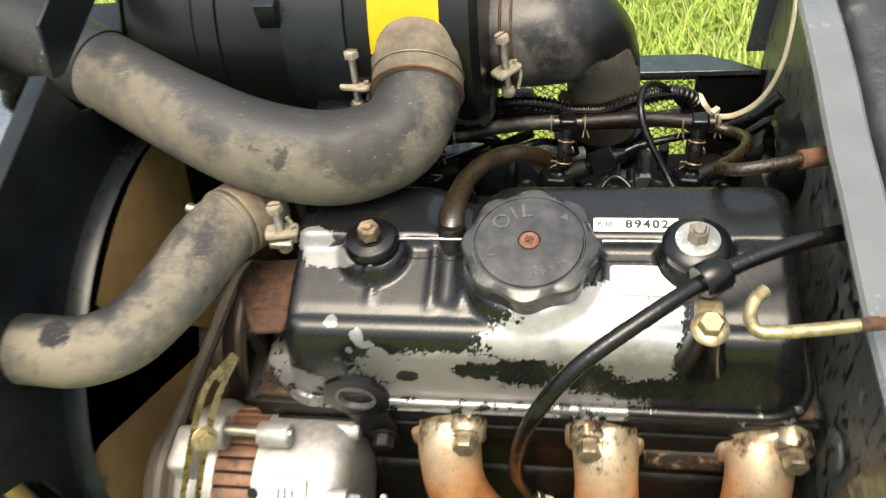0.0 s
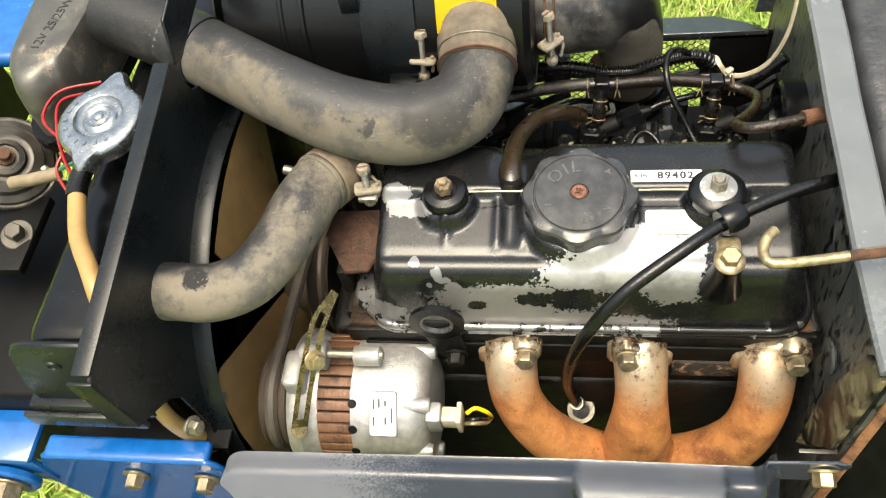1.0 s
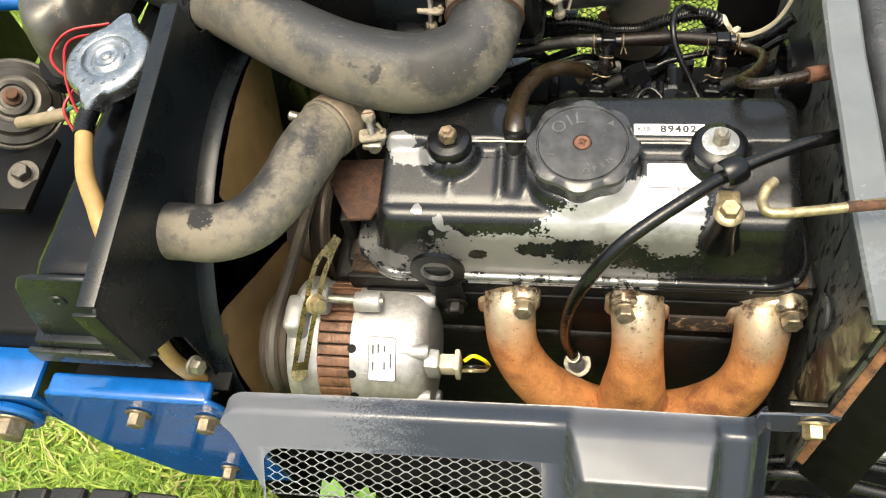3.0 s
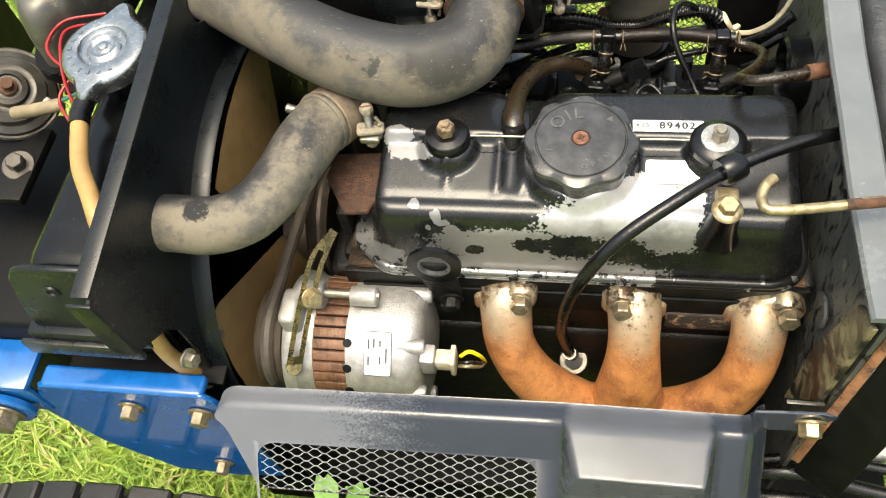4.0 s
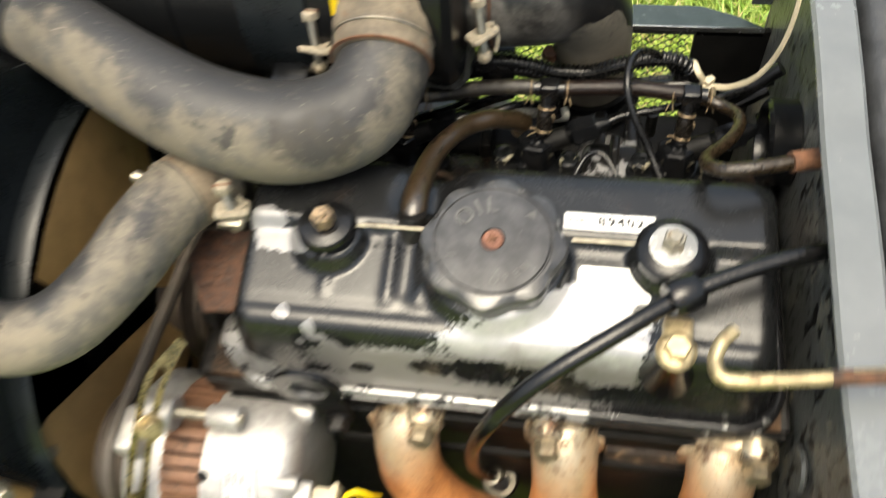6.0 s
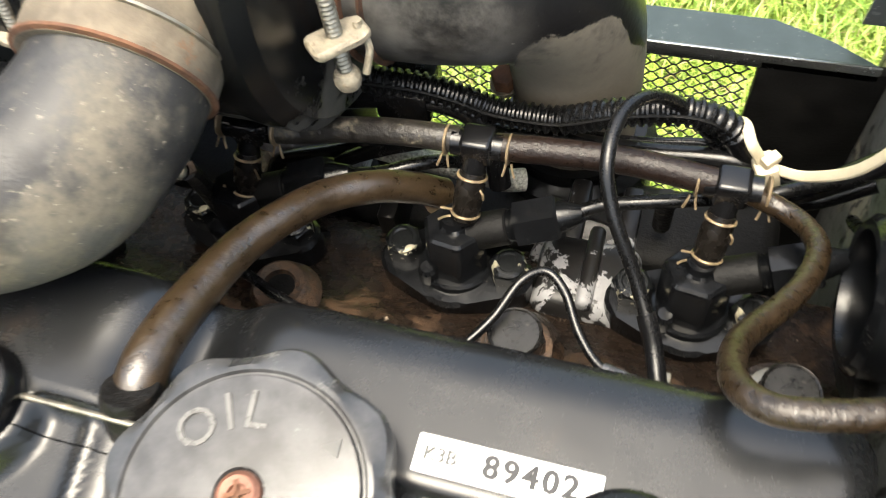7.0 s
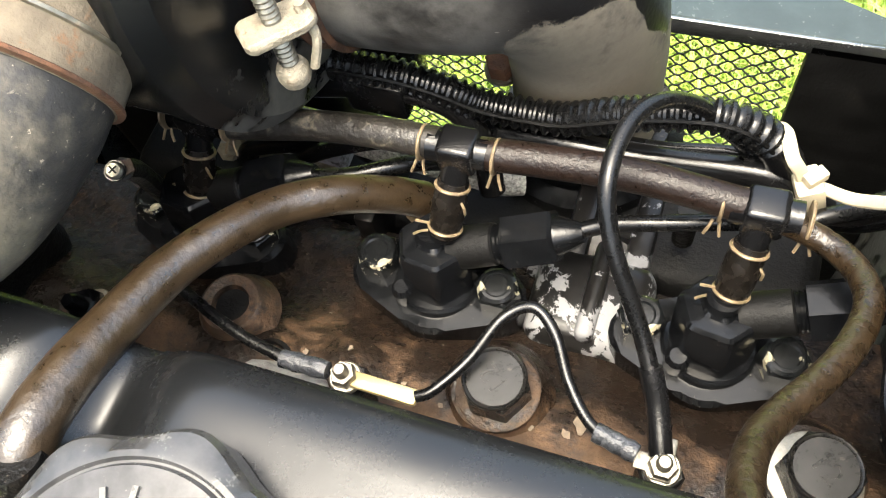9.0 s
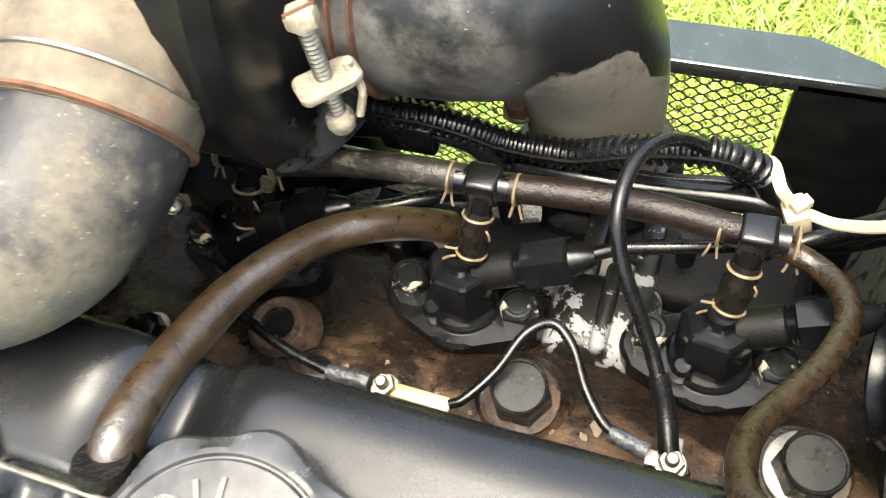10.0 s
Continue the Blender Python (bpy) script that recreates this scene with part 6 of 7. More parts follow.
part("tail_wire", tube([(-0.052, 0.078, 1.022), (-0.040, 0.073, 1.021), (-0.026, 0.0685, 1.0190), (-0.010, 0.0655, 1.0185)], 0.0018, 12, 6), BLACKTUBE, t)
part("tape_wrap", tube([(-0.0125, 0.0656, 1.0185), (0.0015, 0.0657, 1.0190)], 0.0027, 14, 6, radius=lambda s: 0.0027 + 0.0003 * math.sin(s * 23)), TAPE, t, "grey tape wrap")
t = thing("feed_cable", (0.09, 0.066, 1.02), "glossy black feed cable looping over the injectors", "cable")
part("cable", tube([(0.0895, 0.071, 1.021), (0.0860, 0.080, 1.025), (0.0785, 0.093, 1.034), (0.0680, 0.106, 1.050), (0.0640, 0.117, 1.060), (0.0655, 0.132, 1.062), (0.0720, 0.143, 1.058), (0.0810, 0.150, 1.048), (0.0905, 0.153, 1.034), (0.098, 0.155, 1.022)], 0.0022, 16, 9), BLACKTUBE, t)
part("boot", tube([(0.0900, 0.068, 1.0195), (0.0868, 0.078, 1.0235), (0.0828, 0.086, 1.029)], 0.0030, 14, 5), PLASTIC, t)
part("lug", box((-0.0026, -0.003, -0.0006), (0.0026, 0.008, 0.0007), 0.0005, Matrix.Translation((0.0908, 0.0650, 1.0190))), STEEL, t)


def injector(x):
    t = thing("injector", (x, 0.110, 0.985), "black diesel injector with two-bolt flange and side union", "injector", "diesel injectors")
    o = Vector((x, 0.110, 0.992))
    b = bmesh.new()
    poly = []
    for px, py, r, a0, a1 in ((0.0205, 0.0, 0.0075, -75, 75), (0.0, 0.0, 0.0150, 60, 120), (-0.0205, 0.0, 0.0075, 105, 255), (0.0, 0.0, 0.0150, 240, 300)):
        for i in range(7):
            a = radians(a0 + (a1 - a0) * i / 6)
            poly.append((px + r * math.cos(a), py + r * math.sin(a)))
    part("flange", slab([(1.03 * px, 1.16 * py - 0.0015) for px, py in poly], 0.0165, Matrix.Translation((x, 0.110, 0.9760)), 0.0016), WETBLACK, t)
    for s in (-1, 1):
        m = Matrix.Translation((x + s * 0.0200, 0.110 - s * 0.001, 0.992))
        head = part("bolt_head", hex_bm(0.0124, 0.0070, m), CHIPBOLT, t)
        part("bolt_face", lathe([(0.0062, 0.0066), (0.0060, 0.0076), (0.0050, 0.0083), (0.0040, 0.0083), (0.0034, 0.0078), (0.0010, 0.0078)], m, 28), CHIPBOLT, head)
    axis = Vector((0.0, 0.20, 1)).normalized()
    m = turn_to(o, axis)
    part("collar", lathe([(0.0136, -0.004), (0.0138, 0.0002), (0.0128, 0.0012), (0.0100, 0.0014)], m, 28), WETBLACK, t)
    part("body", lathe([(0.0112, 0.0002), (0.0117, 0.0012), (0.0117, 0.0172), (0.0112, 0.0188), (0.0102, 0.0198), (0.0060, 0.0202), (0.0048, 0.0212), (0.0046, 0.0240)], m, 72, wobble=lambda a, k: 1.0 if k > 5 else 0.90 / max(math.cos((a + 0.15) % (math.pi / 3) - math.pi / 6), 0.90)), WETBLACK, t, sharp=22)
    part("clamp_stud", lathe([(0.0034, 0.0), (0.0036, 0.0008), (0.0036, 0.0068), (0.0024, 0.0084)], Matrix.Translation((x - 0.0078, 0.1012, 0.992)), 16), WETBLACK, t)
    w = Vector((1, 0.24, 0.30)).normalized()
    m2 = turn_to(o + axis * 0.014, w)
    part("union_stub", lathe([(0.0066, 0.006), (0.0064, 0.0195), (0.0056, 0.0202)], m2, 24), DARK, t)
    part("thread", lathe([(0.0054 + 0.0006 * (i % 2), 0.0196 + 0.0006 * i) for i in range(8)], m2, 20), GLOSS, t)
    part("union_nut", hex_bm(0.0148, 0.0150, m2 @ Matrix.Translation((0, 0, 0.0232))), WETBLACK, t)
    part("pipe_boss", lathe([(0.0058, 0.0380), (0.0044, 0.0425), (0.0029, 0.0460)], m2, 18), GLOSS, t)
    return t


inj = injector(0.0145)
copy_thing(inj, Matrix.Translation((0.0975, 0.110, 0.985)))
copy_thing(inj, Matrix.Translation((-0.0685, 0.110, 0.985)))

# leak-off hoses, tees and spring clips
t = thing("leak_off_hose", (0.06, 0.13, 1.037), "oil-dark rubber leak-off hose over the injectors", "hose")
part("tube", tube([(-0.0540, 0.1262, 1.0320), (-0.0430, 0.1285, 1.0310), (-0.0240, 0.130, 1.0350), (-0.0040, 0.130, 1.0382), (0.0150, 0.1300, 1.0390)], 0.0046, 18, 8), LEAKDUSTY, t)
part("tube", tube([(0.027, 0.1297, 1.0388), (0.045, 0.1310, 1.039), (0.070, 0.1320, 1.039), (0.0960, 0.1313, 1.0365)], 0.0046, 18, 8), LEAKHOSE, t)
t = thing("return_hose", (0.12, 0.11, 1.04), "brown rubber return hose looping to the firewall", "hose")
part("tube", tube([(0.1065, 0.1298, 1.0355), (0.1168, 0.1275, 1.0332), (0.1232, 0.1212, 1.0358), (0.1258, 0.1117, 1.0419), (0.1249, 0.103, 1.0454), (0.1205, 0.0917, 1.0512), (0.1145, 0.0815, 1.0562), (0.1081, 0.0721, 1.0619), (0.1038, 0.0636, 1.0685), (0.1020, 0.0545, 1.0765), (0.1030, 0.0465, 1.0840), (0.1090, 0.0415, 1.0890), (0.1190, 0.0420, 1.0905), (0.130, 0.0450, 1.0900), (0.146, 0.0500, 1.0890), (0.158, 0.053, 1.0885)], 0.0034, 20, 9), RETURNHOSE, t)
part("rusty_end", tube([(0.1375, 0.0473, 1.0897), (0.148, 0.0505, 1.0890), (0.158, 0.053, 1.0885)], 0.0050, 14, 4), RUSTY, t)


def tee(x, y, z):
    t = thing("hose_tee", (x, y, z), "black plastic hose tee with wire spring clips", "hose tee", "hose tees")
    o = Vector((x, y, z))
    part("crossbar", tube([o + Vector((-0.0085, 0, 0)), o + Vector((0.0085, 0, 0))], 0.0047, 16, 3), PLASTIC, t)
    foot = Vector((x - 0.0030, y - 0.0155, z - 0.0245))
    part("leg", tube([o, o.lerp(foot, 0.5), foot], 0.0040, 16, 4), PLASTIC, t)
    part("block", box((-0.0054, -0.0052, -0.0056), (0.0054, 0.0050, 0.0054), 0.0018, Matrix.Translation(o), seg=3), PLASTIC, t)
    d = (foot - o).normalized()
    part("rubber_sleeve", tube([o + d * 0.0095, o + d * 0.0155, o + d * 0.0215, o + d * 0.0275], 0.0046, 18, 5, radius=lambda s: 0.0044 + 0.0007 * math.sin(s * 3.1)), WETRUBBER, t, "short oil-dark rubber sleeve")
    across = Vector((1, 0, 0))
    for c, w, side, gap in ((o - across * 0.0105, across, Vector((-0.1, -0.62, -0.78)), 0.0009), (o + across * 0.0105, across, Vector((0.05, -0.62, -0.78)), 0.0009),
                            (o + d * 0.0115, d, Vector((0.1, -0.9, -0.35)), 0.0), (o + d * 0.0255, d, Vector((-1, -0.3, 0.15)), 0.0013)):
        side.normalize()
        m = turn_to(c, w)
        r_ = 0.0051
        part("spring_clip", lathe([(r_ - 0.0006, -0.0005), (r_, -0.0004), (r_ + 0.0002, 0.0), (r_, 0.0004), (r_ - 0.0006, 0.0005)], m, 24), CLIPWIRE, t)
        for k in (-1, 1):
            e = c + side * 0.0048 + w * (k * gap)
            if gap:
                part("clip_prong", tube([e, e + side * 0.0022 + w * k * 0.0004, e + side * 0.0042 + w * k * 0.0011 - Vector((0, 0, 0.0006))], 0.00045, 6, 3), CLIPWIRE, t)
            else:
                e = c + side * 0.0042 + across * (k * 0.0030)
                part("clip_prong", tube([e, e + Vector((k * 0.0012, -0.0012, -0.0012)), e + Vector((k * 0.0012, -0.0014, -0.0040))], 0.00045, 6, 3), CLIPWIRE, t)
    return t


te = tee(0.0210, 0.1295, 1.0388)
copy_thing(te, Matrix.Translation((0.1015, 0.1310, 1.0360)))
copy_thing(te, Matrix.Translation((-0.0620, 0.1258, 1.0325)))

# injection pipes to the pump
for x, pts in ((0.0145, [(0.0520, 0.1218, 1.0172), (0.0600, 0.1250, 1.0196), (0.0658, 0.1266, 1.0212), (0.0803, 0.1297, 1.0226), (0.0959, 0.1340, 1.0225), (0.1113, 0.1385, 1.0205), (0.1219, 0.1439, 1.0213), (0.150, 0.158, 1.020)]),
               (-0.0685, [(-0.0310, 0.1218, 1.0172), (-0.014, 0.1245, 1.020), (0.002, 0.1330, 1.019), (0.016, 0.146, 1.004)]),
               (0.0975, [(0.1350, 0.1218, 1.0172), (0.148, 0.132, 1.015), (0.150, 0.16, 0.985)])):
    hose("injection_pipe", pts, 0.0025, BLACKTUBE, "thin glossy black injection pipe", "pipe", "injection pipes", seg=12)

# wiring along the far side
t = thing("wiring_conduit", (0.02, 0.165, 1.01), "black corrugated wiring conduit along the engine", "conduit")
pts = [(-0.060, 0.158, 1.028), (-0.040, 0.154, 1.033), (-0.018, 0.151, 1.037), (-0.004, 0.151, 1.037), (0.010, 0.151, 1.034), (0.020, 0.1515, 1.0295), (0.033, 0.152, 1.028), (0.045, 0.152, 1.029), (0.060, 0.152, 1.036), (0.075, 0.152, 1.041), (0.087, 0.1525, 1.0420), (0.096, 0.153, 1.038), (0.1025, 0.154, 1.030)]
raw = curve_points(pts, 24)
line, left = [raw[0]], 0.0
for p, q in zip(raw, raw[1:]):
    seg = (q - p).length
    pos = 0.00075 - left
    while pos < seg:
        line.append(p.lerp(q, pos / seg))
        pos += 0.00075
    left = seg - (pos - 0.00075)
part("corrugated_tube", tube(line, 0.0058, 16, 0, radius=lambda s: 0.0052 if int(s * (len(line) - 1) + 0.5) % 4 < 2 else 0.0041), BLACKTUBE, t, sharp=50)
part("split_seam", tube([q + Vector((0, -0.0042, 0.0024)) for q in line[::6]], 0.0007, 6, 0), DARK, t)
part("end_sleeve", tube([(0.1003, 0.1537, 1.0335), (0.1040, 0.1535, 1.0275), (0.1085, 0.152, 1.0185), (0.1140, 0.150, 1.008)], 0.0053, 16, 5), PLASTIC, t, "black end sleeve")
part("end_tape", tube(line[:10], 0.0057, 16, 0), PLASTIC, t)
for pts, r, lb in (([(-0.07, 0.150, 1.018), (-0.034, 0.150, 1.026), (-0.014, 0.150, 1.031), (0.004, 0.150, 1.031), (0.015, 0.149, 1.025), (0.021, 0.145, 1.012), (0.024, 0.140, 1.000)], 0.0042, "black sleeved cable dipping behind the hose"),
                   ([(0.010, 0.155, 1.012), (0.045, 0.150, 1.019), (0.062, 0.150, 1.019), (0.081, 0.150, 1.021), (0.097, 0.150, 1.023), (0.108, 0.150, 1.021), (0.121, 0.150, 1.010), (0.135, 0.152, 1.018), (0.152, 0.155, 1.035)], 0.0042, "thick black sleeved cable beside the conduit"),
                   ([(0.045, 0.158, 1.015), (0.070, 0.154, 1.021), (0.092, 0.155, 1.024), (0.105, 0.156, 1.018)], 0.0016, "thin black wire beside the conduit"),
                   ([(0.095, 0.154, 1.028), (0.104, 0.155, 1.020), (0.114, 0.152, 1.008), (0.130, 0.155, 1.0), (0.15, 0.16, 1.01)], 0.0036, "black cable under the cable tie"),
                   ([(-0.08, 0.143, 1.006), (-0.05, 0.145, 1.012), (-0.03, 0.146, 1.008), (-0.025, 0.150, 0.99)], 0.0040, "black cable behind the injectors")):
    hose("cable", pts, r, PLASTIC if r > 0.002 else BLACKTUBE, lb, "cable", "cables along the far side", seg=14)
hose("braided_hose", [(-0.0288, 0.1485, 0.9990), (-0.0141, 0.1465, 1.0000), (0.0001, 0.1460, 0.9990), (0.0113, 0.147, 0.9965), (0.0226, 0.1480, 0.9920), (0.0304, 0.1510, 0.9900)], 0.0046, BRAID, "steel braided fuel hose", seg=16)
for pts, r in (([(-0.0300, 0.1480, 1.0020), (-0.0470, 0.1460, 0.9945), (-0.0620, 0.1455, 0.9885), (-0.0735, 0.1455, 0.9815), (-0.0800, 0.1460, 0.9690), (-0.0840, 0.1470, 0.9540)], 0.0034),
               ([(-0.0620, 0.1450, 0.9700), (-0.0590, 0.1430, 0.9770), (-0.0520, 0.1430, 0.9850), (-0.0380, 0.1430, 0.9970), (-0.0210, 0.1430, 1.0080), (-0.0030, 0.1440, 1.0160)], 0.0032)):
    hose("cable_loop", pts, r, PLASTIC, "short black cable loop behind the injectors", "cable", "cable loops", seg=12)
t = thing("fuel_filter_bracket", (-0.062, 0.156, 0.97), "grey cast bracket with zinc bolts behind the injectors", "bracket")
part("casting", box((-0.088, 0.1510, 0.940), (-0.040, 0.166, 0.9880), 0.004, seg=3), plain("dull_grey_casting", (0.33, 0.32, 0.345), 0.45, 0.2, var=0.4, scale=120, bump=0.3, dirt=(0.06, 0.055, 0.05), amount=0.32, dscale=70), t)
for x, z in ((-0.0840, 0.9745), (-0.0690, 0.9700), (-0.0475, 0.9680)):
    bolt_parts(t, turn_to((x, 0.1500, z), (0.1, -0.8, 0.6)), 0.0075, 0.0060, WHITEZINC, WHITEZINC, 0.0055)
t = thing("harness_clip", (-0.015, 0.160, 1.012), "black plastic harness clip", "clip")
part("block", box((-0.022, 0.145, 1.022), (-0.002, 0.166, 1.037), 0.002), PLASTIC, t)
t = thing("cable_tie", (0.113, 0.150, 1.024), "cream nylon cable tie with a long tail", "cable tie")
part("head", box((-0.0046, -0.0036, -0.0062), (0.0046, 0.0036, 0.0062), 0.0010, turn_to((0.1125, 0.1480, 1.0225), (-0.25, -0.1, 1))), WHITEPLASTIC, t)
part("pawl", box((-0.0015, -0.0030, 0.0), (0.0022, 0.0030, 0.0035), 0.0006, turn_to((0.1125, 0.1480, 1.0285), (-0.1, -0.1, 1))), WHITEPLASTIC, t)
part("loop", tube([(0.1105, 0.1478, 1.0265), (0.1085, 0.1480, 1.0310), (0.1055, 0.1488, 1.0355), (0.1025, 0.1550, 1.0375), (0.1000, 0.1610, 1.030), (0.1000, 0.1600, 1.016), (0.1020, 0.1520, 1.0075), (0.1070, 0.1478, 1.0095), (0.1115, 0.1472, 1.0160)], 0.0019, 10, 7, flat=0.45), WHITEPLASTIC, t)
part("tail", tube([(0.114, 0.149, 1.024), (0.124, 0.142, 1.032), (0.135, 0.134, 1.052), (0.142, 0.133, 1.08), (0.145, 0.145, 1.108), (0.146, 0.165, 1.125)], 0.0018, 8, 8, flat=0.45), WHITEPLASTIC, t)

# intake manifold and injection pump in the dark behind
t = thing("intake_manifold", (0.04, 0.16, 0.95), "chipped black cast intake manifold", "intake manifold")
n = Nodes("chipped_black_casting")
chip = n.step(n.math("ADD", n.noise(62, 8, 0.7, distort=0.3), n.math("MULTIPLY", n.math("SUBTRACT", n.noise(22, 3), 0.5), 0.7)), 0.575, 0.590)
c = n.mix(chip, n.mix(n.noise(120, 5), (0.0035, 0.0035, 0.004), (0.012, 0.011, 0.010)), n.mix(n.noise(200, 4), (0.11, 0.11, 0.115), (0.26, 0.26, 0.265)))
n.bump(n.math("ADD", n.math("MULTIPLY", n.noise(500, 3), 0.3), n.math("MULTIPLY", chip, -1.0)), 0.25)
CHIP = n.set(Base_Color=c, Roughness=n.mixf(chip, 0.28, 0.45), Specular_IOR_Level=0.25)
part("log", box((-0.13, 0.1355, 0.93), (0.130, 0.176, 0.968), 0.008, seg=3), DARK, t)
part("riser", lathe([(0.034, 0.93), (0.034, 0.974), (0.029, 0.978), (0.029, 0.985)], Matrix.Translation((0.043, 0.187, 0)), 32), GLOSS, t)
for x in (0.052, 0.072, -0.02):
    part("web", box((x - 0.004, 0.126, 0.955), (x + 0.004, 0.160, 0.985), 0.002), CHIP, t)
part("port_cover", lathe([(0.022, 0), (0.021, 0.006), (0.015, 0.008)], turn_to((0.058, 0.128, 0.966), (0, -0.5, 0.86)), 28), CHIP, t)
part("port_casting", box((0.042, 0.1010, 0.968), (0.0800, 0.1340, 0.9875), 0.007, seg=4), CHIP, t, "black casting with pale paint chips")
part("casting_rib", box((0.0590, 0.1030, 0.980), (0.0650, 0.1370, 0.9905), 0.0025, seg=3), CHIP, t)
part("stud", lathe([(0.0032 + 0.0004 * (i % 2), 0.001 * i) for i in range(22)], Matrix.Translation((0.084, 0.150, 0.975)), 12), IRON, t)
bolt("panel_bolt", turn_to((0.018, 0.176, 1.014), (0, -0.2, 1)), 0.009, 0.006, RUSTY, "rusty bolt and spring by the intake", STEEL, 0.006)
t = thing("injection_pump", (0.0, 0.15, 0.85), "grimy dark injection pump", "pump")
part("body", box((-0.11, 0.1355, 0.74), (0.10, 0.185, 0.90), 0.01, seg=3), IRON, t)
# added dark box that hides the bright mesh behind the injectors
part("dark_backing", box((-0.20, 0.180, 0.80), (-0.055, 0.210, 0.985), 0.01, seg=3), DARK, t)

# ---- front end: lamp, horn, bracket, wheel ----
t = thing("headlamp", (-0.345, 0.075, 1.15), "dusty galvanised headlamp housing with stamped rating", "headlamp")
lamp = [(-0.384, 0.19), (-0.379, 0.085), (-0.374, 0.064), (-0.364, 0.050), (-0.352, 0.049), (-0.341, 0.060), (-0.332, 0.080), (-0.323, 0.19)]
lamp = [(x - 0.006, y + 0.004) for x, y in lamp]
lamp = [(q.x, q.y) for q in curve_points([(x, y, 0) for x, y in lamp], 5)]
b = bmesh.new()
rows = []
for h, k in ((0.0, 1.0), (0.030, 0.99), (0.042, 0.965), (0.050, 0.92), (0.0545, 0.85), (0.056, 0.75)):
    rows.append([b.verts.new((-0.360 + (x + 0.360) * k, 0.135 + (y - 0.135) * k, 1.078 + h)) for x, y in lamp])
for p, q in zip(rows, rows[1:]):
    for i in range(len(p)):
        b.faces.new((p[i], p[(i + 1) % len(p)], q[(i + 1) % len(p)], q[i]))
b.faces.new(rows[0][::-1]), b.faces.new(rows[-1])
part("housing", b, LAMPMETAL, t)
part("rim", slab([(x + (x + 0.352) * 0.16, y - 0.006) for x, y in lamp], 0.010, Matrix.Translation((0, 0, 1.074)), 0.002), DARK, t)
letters("12V 25/25W", 0.0100, Matrix.Translation((-0.358, 0.112, 1.1342)) @ Matrix.Rotation(radians(80), 4, "Z"), INK, t, 0.0002)
part("tab", box((-0.348, 0.028, 1.082), (-0.328, 0.046, 1.086), 0.001), DARK, t)

t = thing("front_hood", (-0.50, 0.25, 0.92), "deep blue painted front hood behind the headlamp", "hood")
part("panel", box((-0.60, 0.172, 1.035), (-0.455, 0.36, 1.050), 0.006, seg=3), BLUE, t)
part("mounting_arm", box((-0.570, 0.050, 0.90), (-0.4605, 0.080, 0.93), 0.003), DARK, t)
part("mounting_post", box((-0.570, 0.050, 0.9305), (-0.540, 0.230, 1.0345), 0.003), DARK, t)

t = thing("horn", (-0.385, 0.025, 1.08), "dusty round metal horn", "horn")
m = turn_to((-0.412, 0.047, 1.060), (0.50, -0.30, 0.80)) @ Matrix.Scale(0.86, 4)
part("shell", lathe([(0.034, 0), (0.040, 0.002), (0.041, 0.005), (0.0395, 0.0062), (0.0375, 0.0060), (0.0365, 0.0090), (0.031, 0.0112), (0.0295, 0.0105), (0.0285, 0.0160), (0.0215, 0.0188), (0.0195, 0.0178), (0.0165, 0.0182), (0.0150, 0.0225), (0.0115, 0.0235), (0.0105, 0.0215)], m, 48), HORNMETAL, t)
part("centre_nut", lathe([(0.0075, 0.018), (0.0075, 0.025), (0.0050, 0.026), (0.0045, 0.034)], m, 20), RUSTY, t)
part("terminal", box((0.012, -0.030, 0.010), (0.018, -0.024, 0.018), 0.001, m), STEEL, t)
part("wire_boot", tube([(-0.392, 0.022, 1.070), (-0.372, 0.020, 1.076), (-0.352, 0.024, 1.078)], 0.0046, 12, 4), plain("tan_boot", (0.20, 0.16, 0.10), 0.6, var=0.2, bump=0.2), t)
bolt("horn_bolt", turn_to((-0.392, -0.006, 1.045), (0.2, -0.2, 1)), 0.011, 0.008, HORNMETAL, "grimy hexagon bolt with a wide washer", HORNMETAL, 0.0115)
t = thing("horn_bracket", (-0.40, 0.0, 1.03), "black steel horn bracket", "bracket")
part("plate", box((-0.46, -0.035, 1.036), (-0.380, 0.03, 1.0445), 0.002), DARK, t)
for pts in ([(-0.320, 0.076, 1.112), (-0.345, 0.064, 1.116), (-0.350, 0.042, 1.114), (-0.334, 0.028, 1.108), (-0.320, 0.025, 1.100)],
            [(-0.316, 0.070, 1.110), (-0.338, 0.054, 1.118), (-0.334, 0.030, 1.116), (-0.328, 0.012, 1.104), (-0.315, -0.006, 1.092)],
            [(-0.330, 0.028, 1.104), (-0.336, 0.010, 1.100), (-0.325, -0.006, 1.094), (-0.315, -0.016, 1.085)]):
    hose("red_wire", pts, 0.0011, RED, "thin red wire hanging by the radiator cap", "wire", "red wires", seg=8)
hose("green_wire", [(-0.356, 0.023, 1.079), (-0.340, 0.026, 1.085), (-0.322, 0.030, 1.090)], 0.0014, GREENWIRE, "short green wire at the horn", "wire", seg=8)

t = thing("front_bracket", (-0.31, -0.14, 0.95), "bright blue painted steel front bracket with bolts", "bracket")
outline = [(-0.362, 0.9765), (-0.240, 0.9765), (-0.234, 0.968), (-0.232, 0.955), (-0.230, 0.80), (-0.275, 0.79), (-0.330, 0.795), (-0.369, 0.857), (-0.385, 0.93), (-0.372, 0.955)]
part("face", slab(outline[::-1], 0.004, Matrix(((1, 0, 0, 0), (0, 0, -1, -0.140), (0, 1, 0, 0), (0, 0, 0, 1))), 0.0012), BLUE, t)
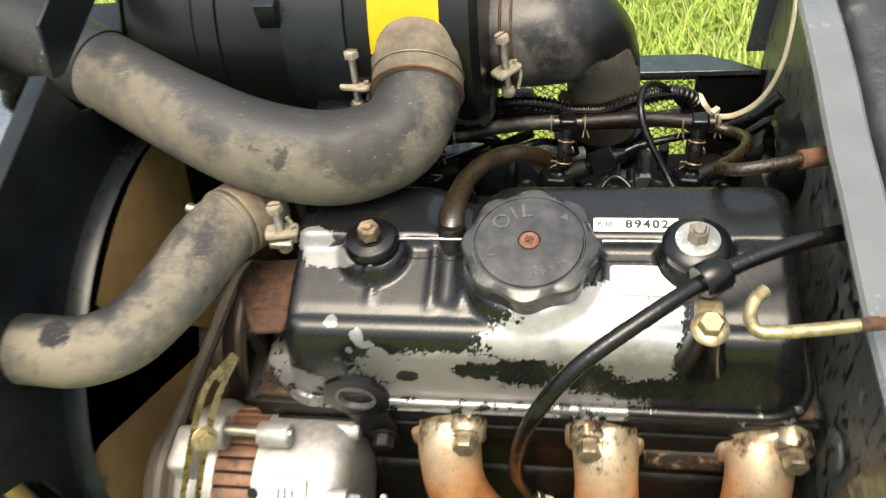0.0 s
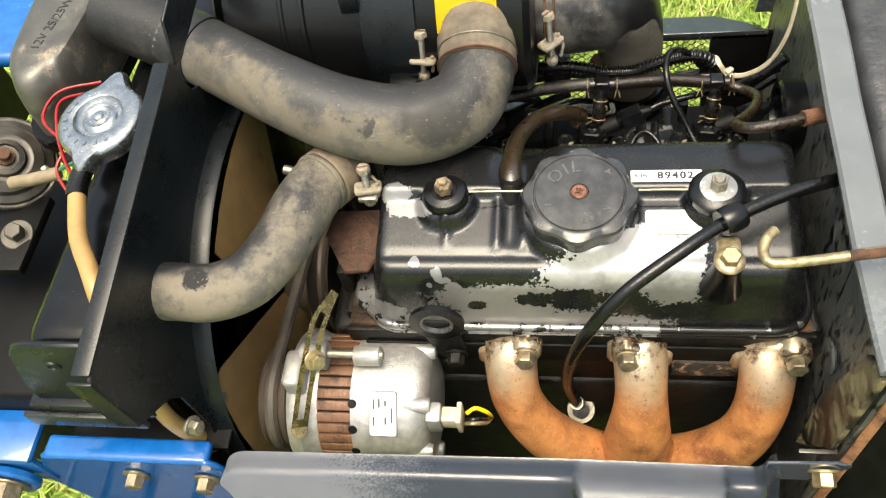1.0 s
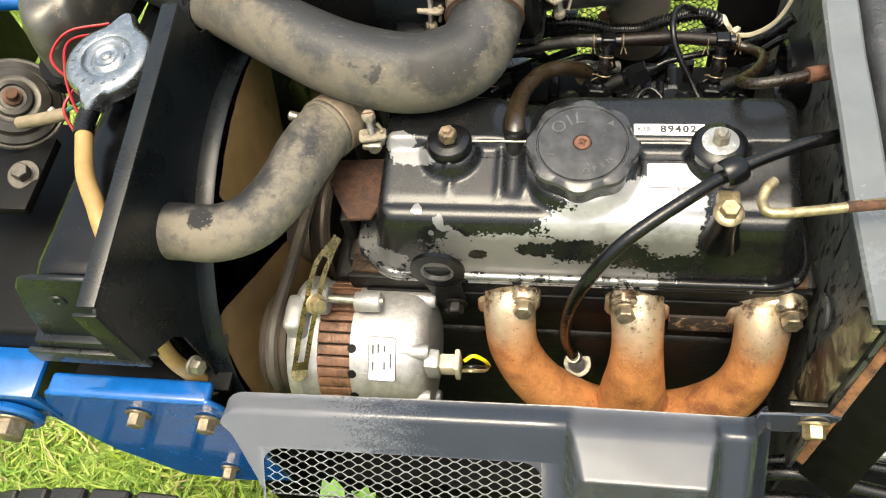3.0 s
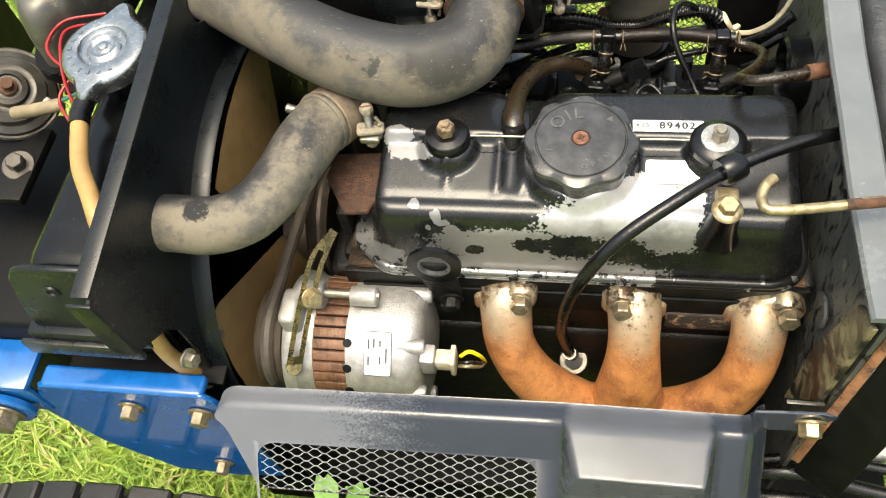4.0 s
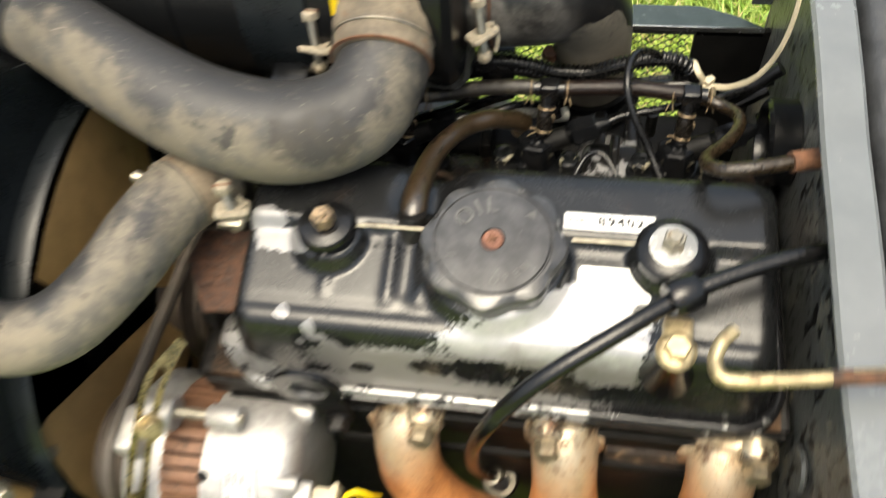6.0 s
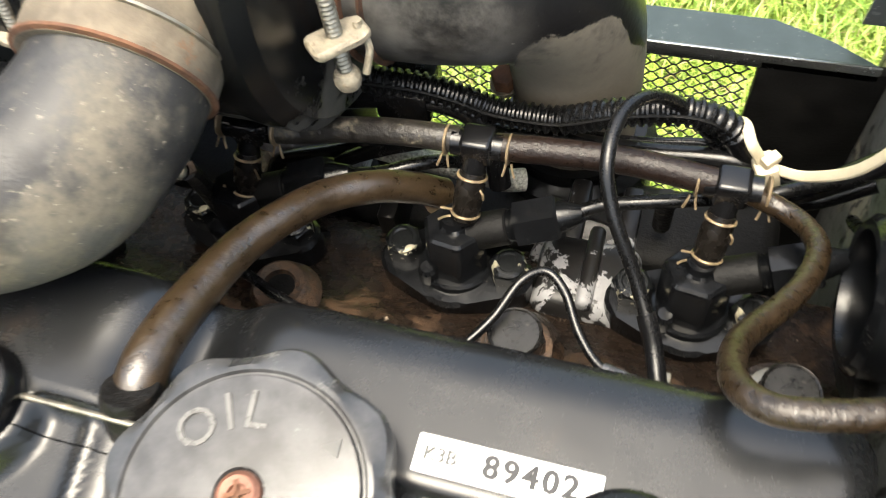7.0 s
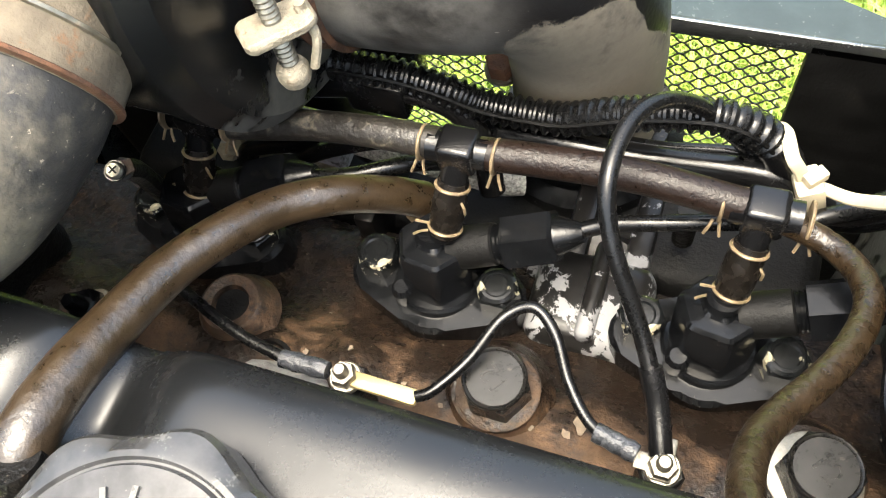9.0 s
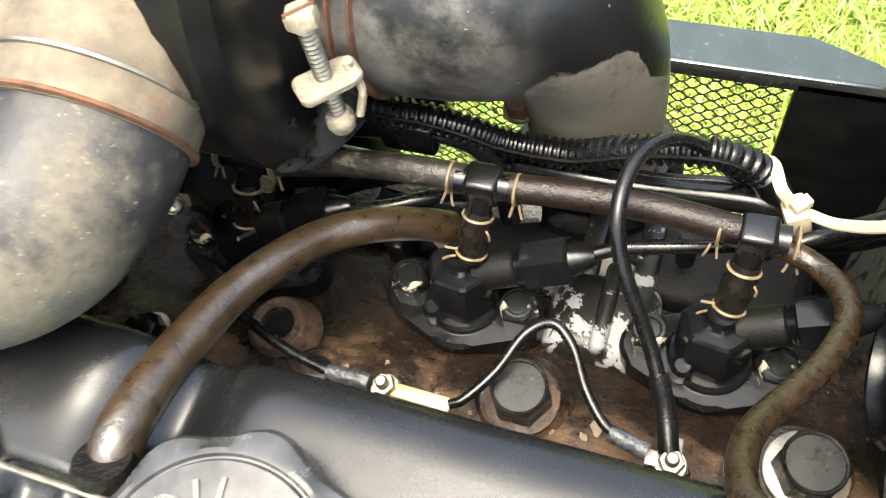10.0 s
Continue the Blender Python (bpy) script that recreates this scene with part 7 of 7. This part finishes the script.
part("top_flange", box((-0.361, -0.1441, 0.9690), (-0.240, -0.127, 0.9775), 0.0035, seg=5), BLUE, t)
part("front_arm", box((-0.50, -0.150, 0.975), (-0.366, -0.112, 0.982), 0.003), BLUE, t)
part("bolt_seat", lathe([(0.022, 0), (0.022, 0.004), (0.020, 0.006)], turn_to((-0.402, -0.148, 0.944), (0, -1, 0)), 28), BLUE, t)
part("arm_web", box((-0.46, -0.146, 0.93), (-0.372, -0.141, 0.976), 0.002), BLUE, t)
for x, z, f in ((-0.302, 0.950, 0.0115), (-0.250, 0.948, 0.0115), (-0.276, 0.828, 0.010)):
    bolt_parts(t, turn_to((x, -0.1442, z), (0, -1, -0.05)), f, 0.0085, PORTBOLT, PORTBOLT, f * 0.82)
bolt_parts(t, turn_to((-0.402, -0.154, 0.944), (0, -1, -0.05)), 0.020, 0.012, PORTBOLT, PORTBOLT, 0.015)
part("inner_shelf", box((-0.355, -0.127, 0.955), (-0.235, -0.06, 0.960), 0.001), DARK, t)

# front tyre under the bracket
t = thing("tractor_tyre", (-0.36, -0.24, 0.52), "black front tractor tyre with ribbed lugs", "tyre")
m = turn_to((-0.37, -0.305, 0.515), (0, 1, 0))
part("carcass", lathe([(0.17, 0.0), (0.22, -0.004), (0.265, 0.010), (0.280, 0.030), (0.284, 0.07), (0.282, 0.11), (0.272, 0.135), (0.255, 0.145), (0.22, 0.148), (0.17, 0.142)], m, 96), TYRE, t)
part("rim", lathe([(0.175, 0.02), (0.165, 0.04), (0.06, 0.06), (0.05, 0.10), (0.165, 0.11), (0.172, 0.125)], m, 48), BODYGREY, t)
me = None
for i in range(40):
    a = 2 * math.pi * i / 40
    for s in (0, 1):
        mm = m @ Matrix.Rotation(a + s * math.pi / 40, 4, "Z") @ Matrix.Translation((0.278, 0, 0.035 + s * 0.055)) @ Matrix.Rotation(radians(90), 4, "Y") @ Matrix.Rotation(radians(90), 4, "Z")
        if me is None:
            first = part("lug", box((-0.034, -0.0185, -0.004), (0.034, 0.0185, 0.006), 0.002, Matrix.Translation(t.location), seg=1), TYRE, t)
            me = first.data
            ob = first
        else:
            ob = new("lug", me)
            ob.parent = t
        ob.matrix_local = Matrix.Translation(-t.location) @ m @ Matrix.Rotation(a + s * math.pi / 40, 4, "Z") @ Matrix.Translation((0.281, 0, 0.037 + s * 0.070)) @ Matrix.Rotation(radians(90), 4, "Y") @ Matrix.Rotation(radians(0), 4, "Z")
# leaf seen behind the grille
t = thing("weed_leaf", (-0.16, -0.17, 0.80), "fresh green weed leaf behind the grille", "leaf")
for k, (x, z, a) in enumerate(((-0.175, 0.86, 20), (-0.155, 0.845, -30))):
    part("leaf_blade", slab([(0, -0.014), (0.008, -0.006), (0.010, 0.004), (0.004, 0.014), (0, 0.011), (-0.005, 0.015), (-0.010, 0.003), (-0.008, -0.007)], 0.0006, Matrix.Translation((x, -0.17, z)) @ Matrix.Rotation(radians(a), 4, "Z") @ Matrix.Rotation(0.3, 4, "X"), 0), LEAFGREEN, t)
part("stem", tube([(-0.16, -0.165, 0.862), (-0.158, -0.15, 0.80), (-0.15, -0.14, 0.70)], 0.0012, 6, 4), LEAFGREEN, t)
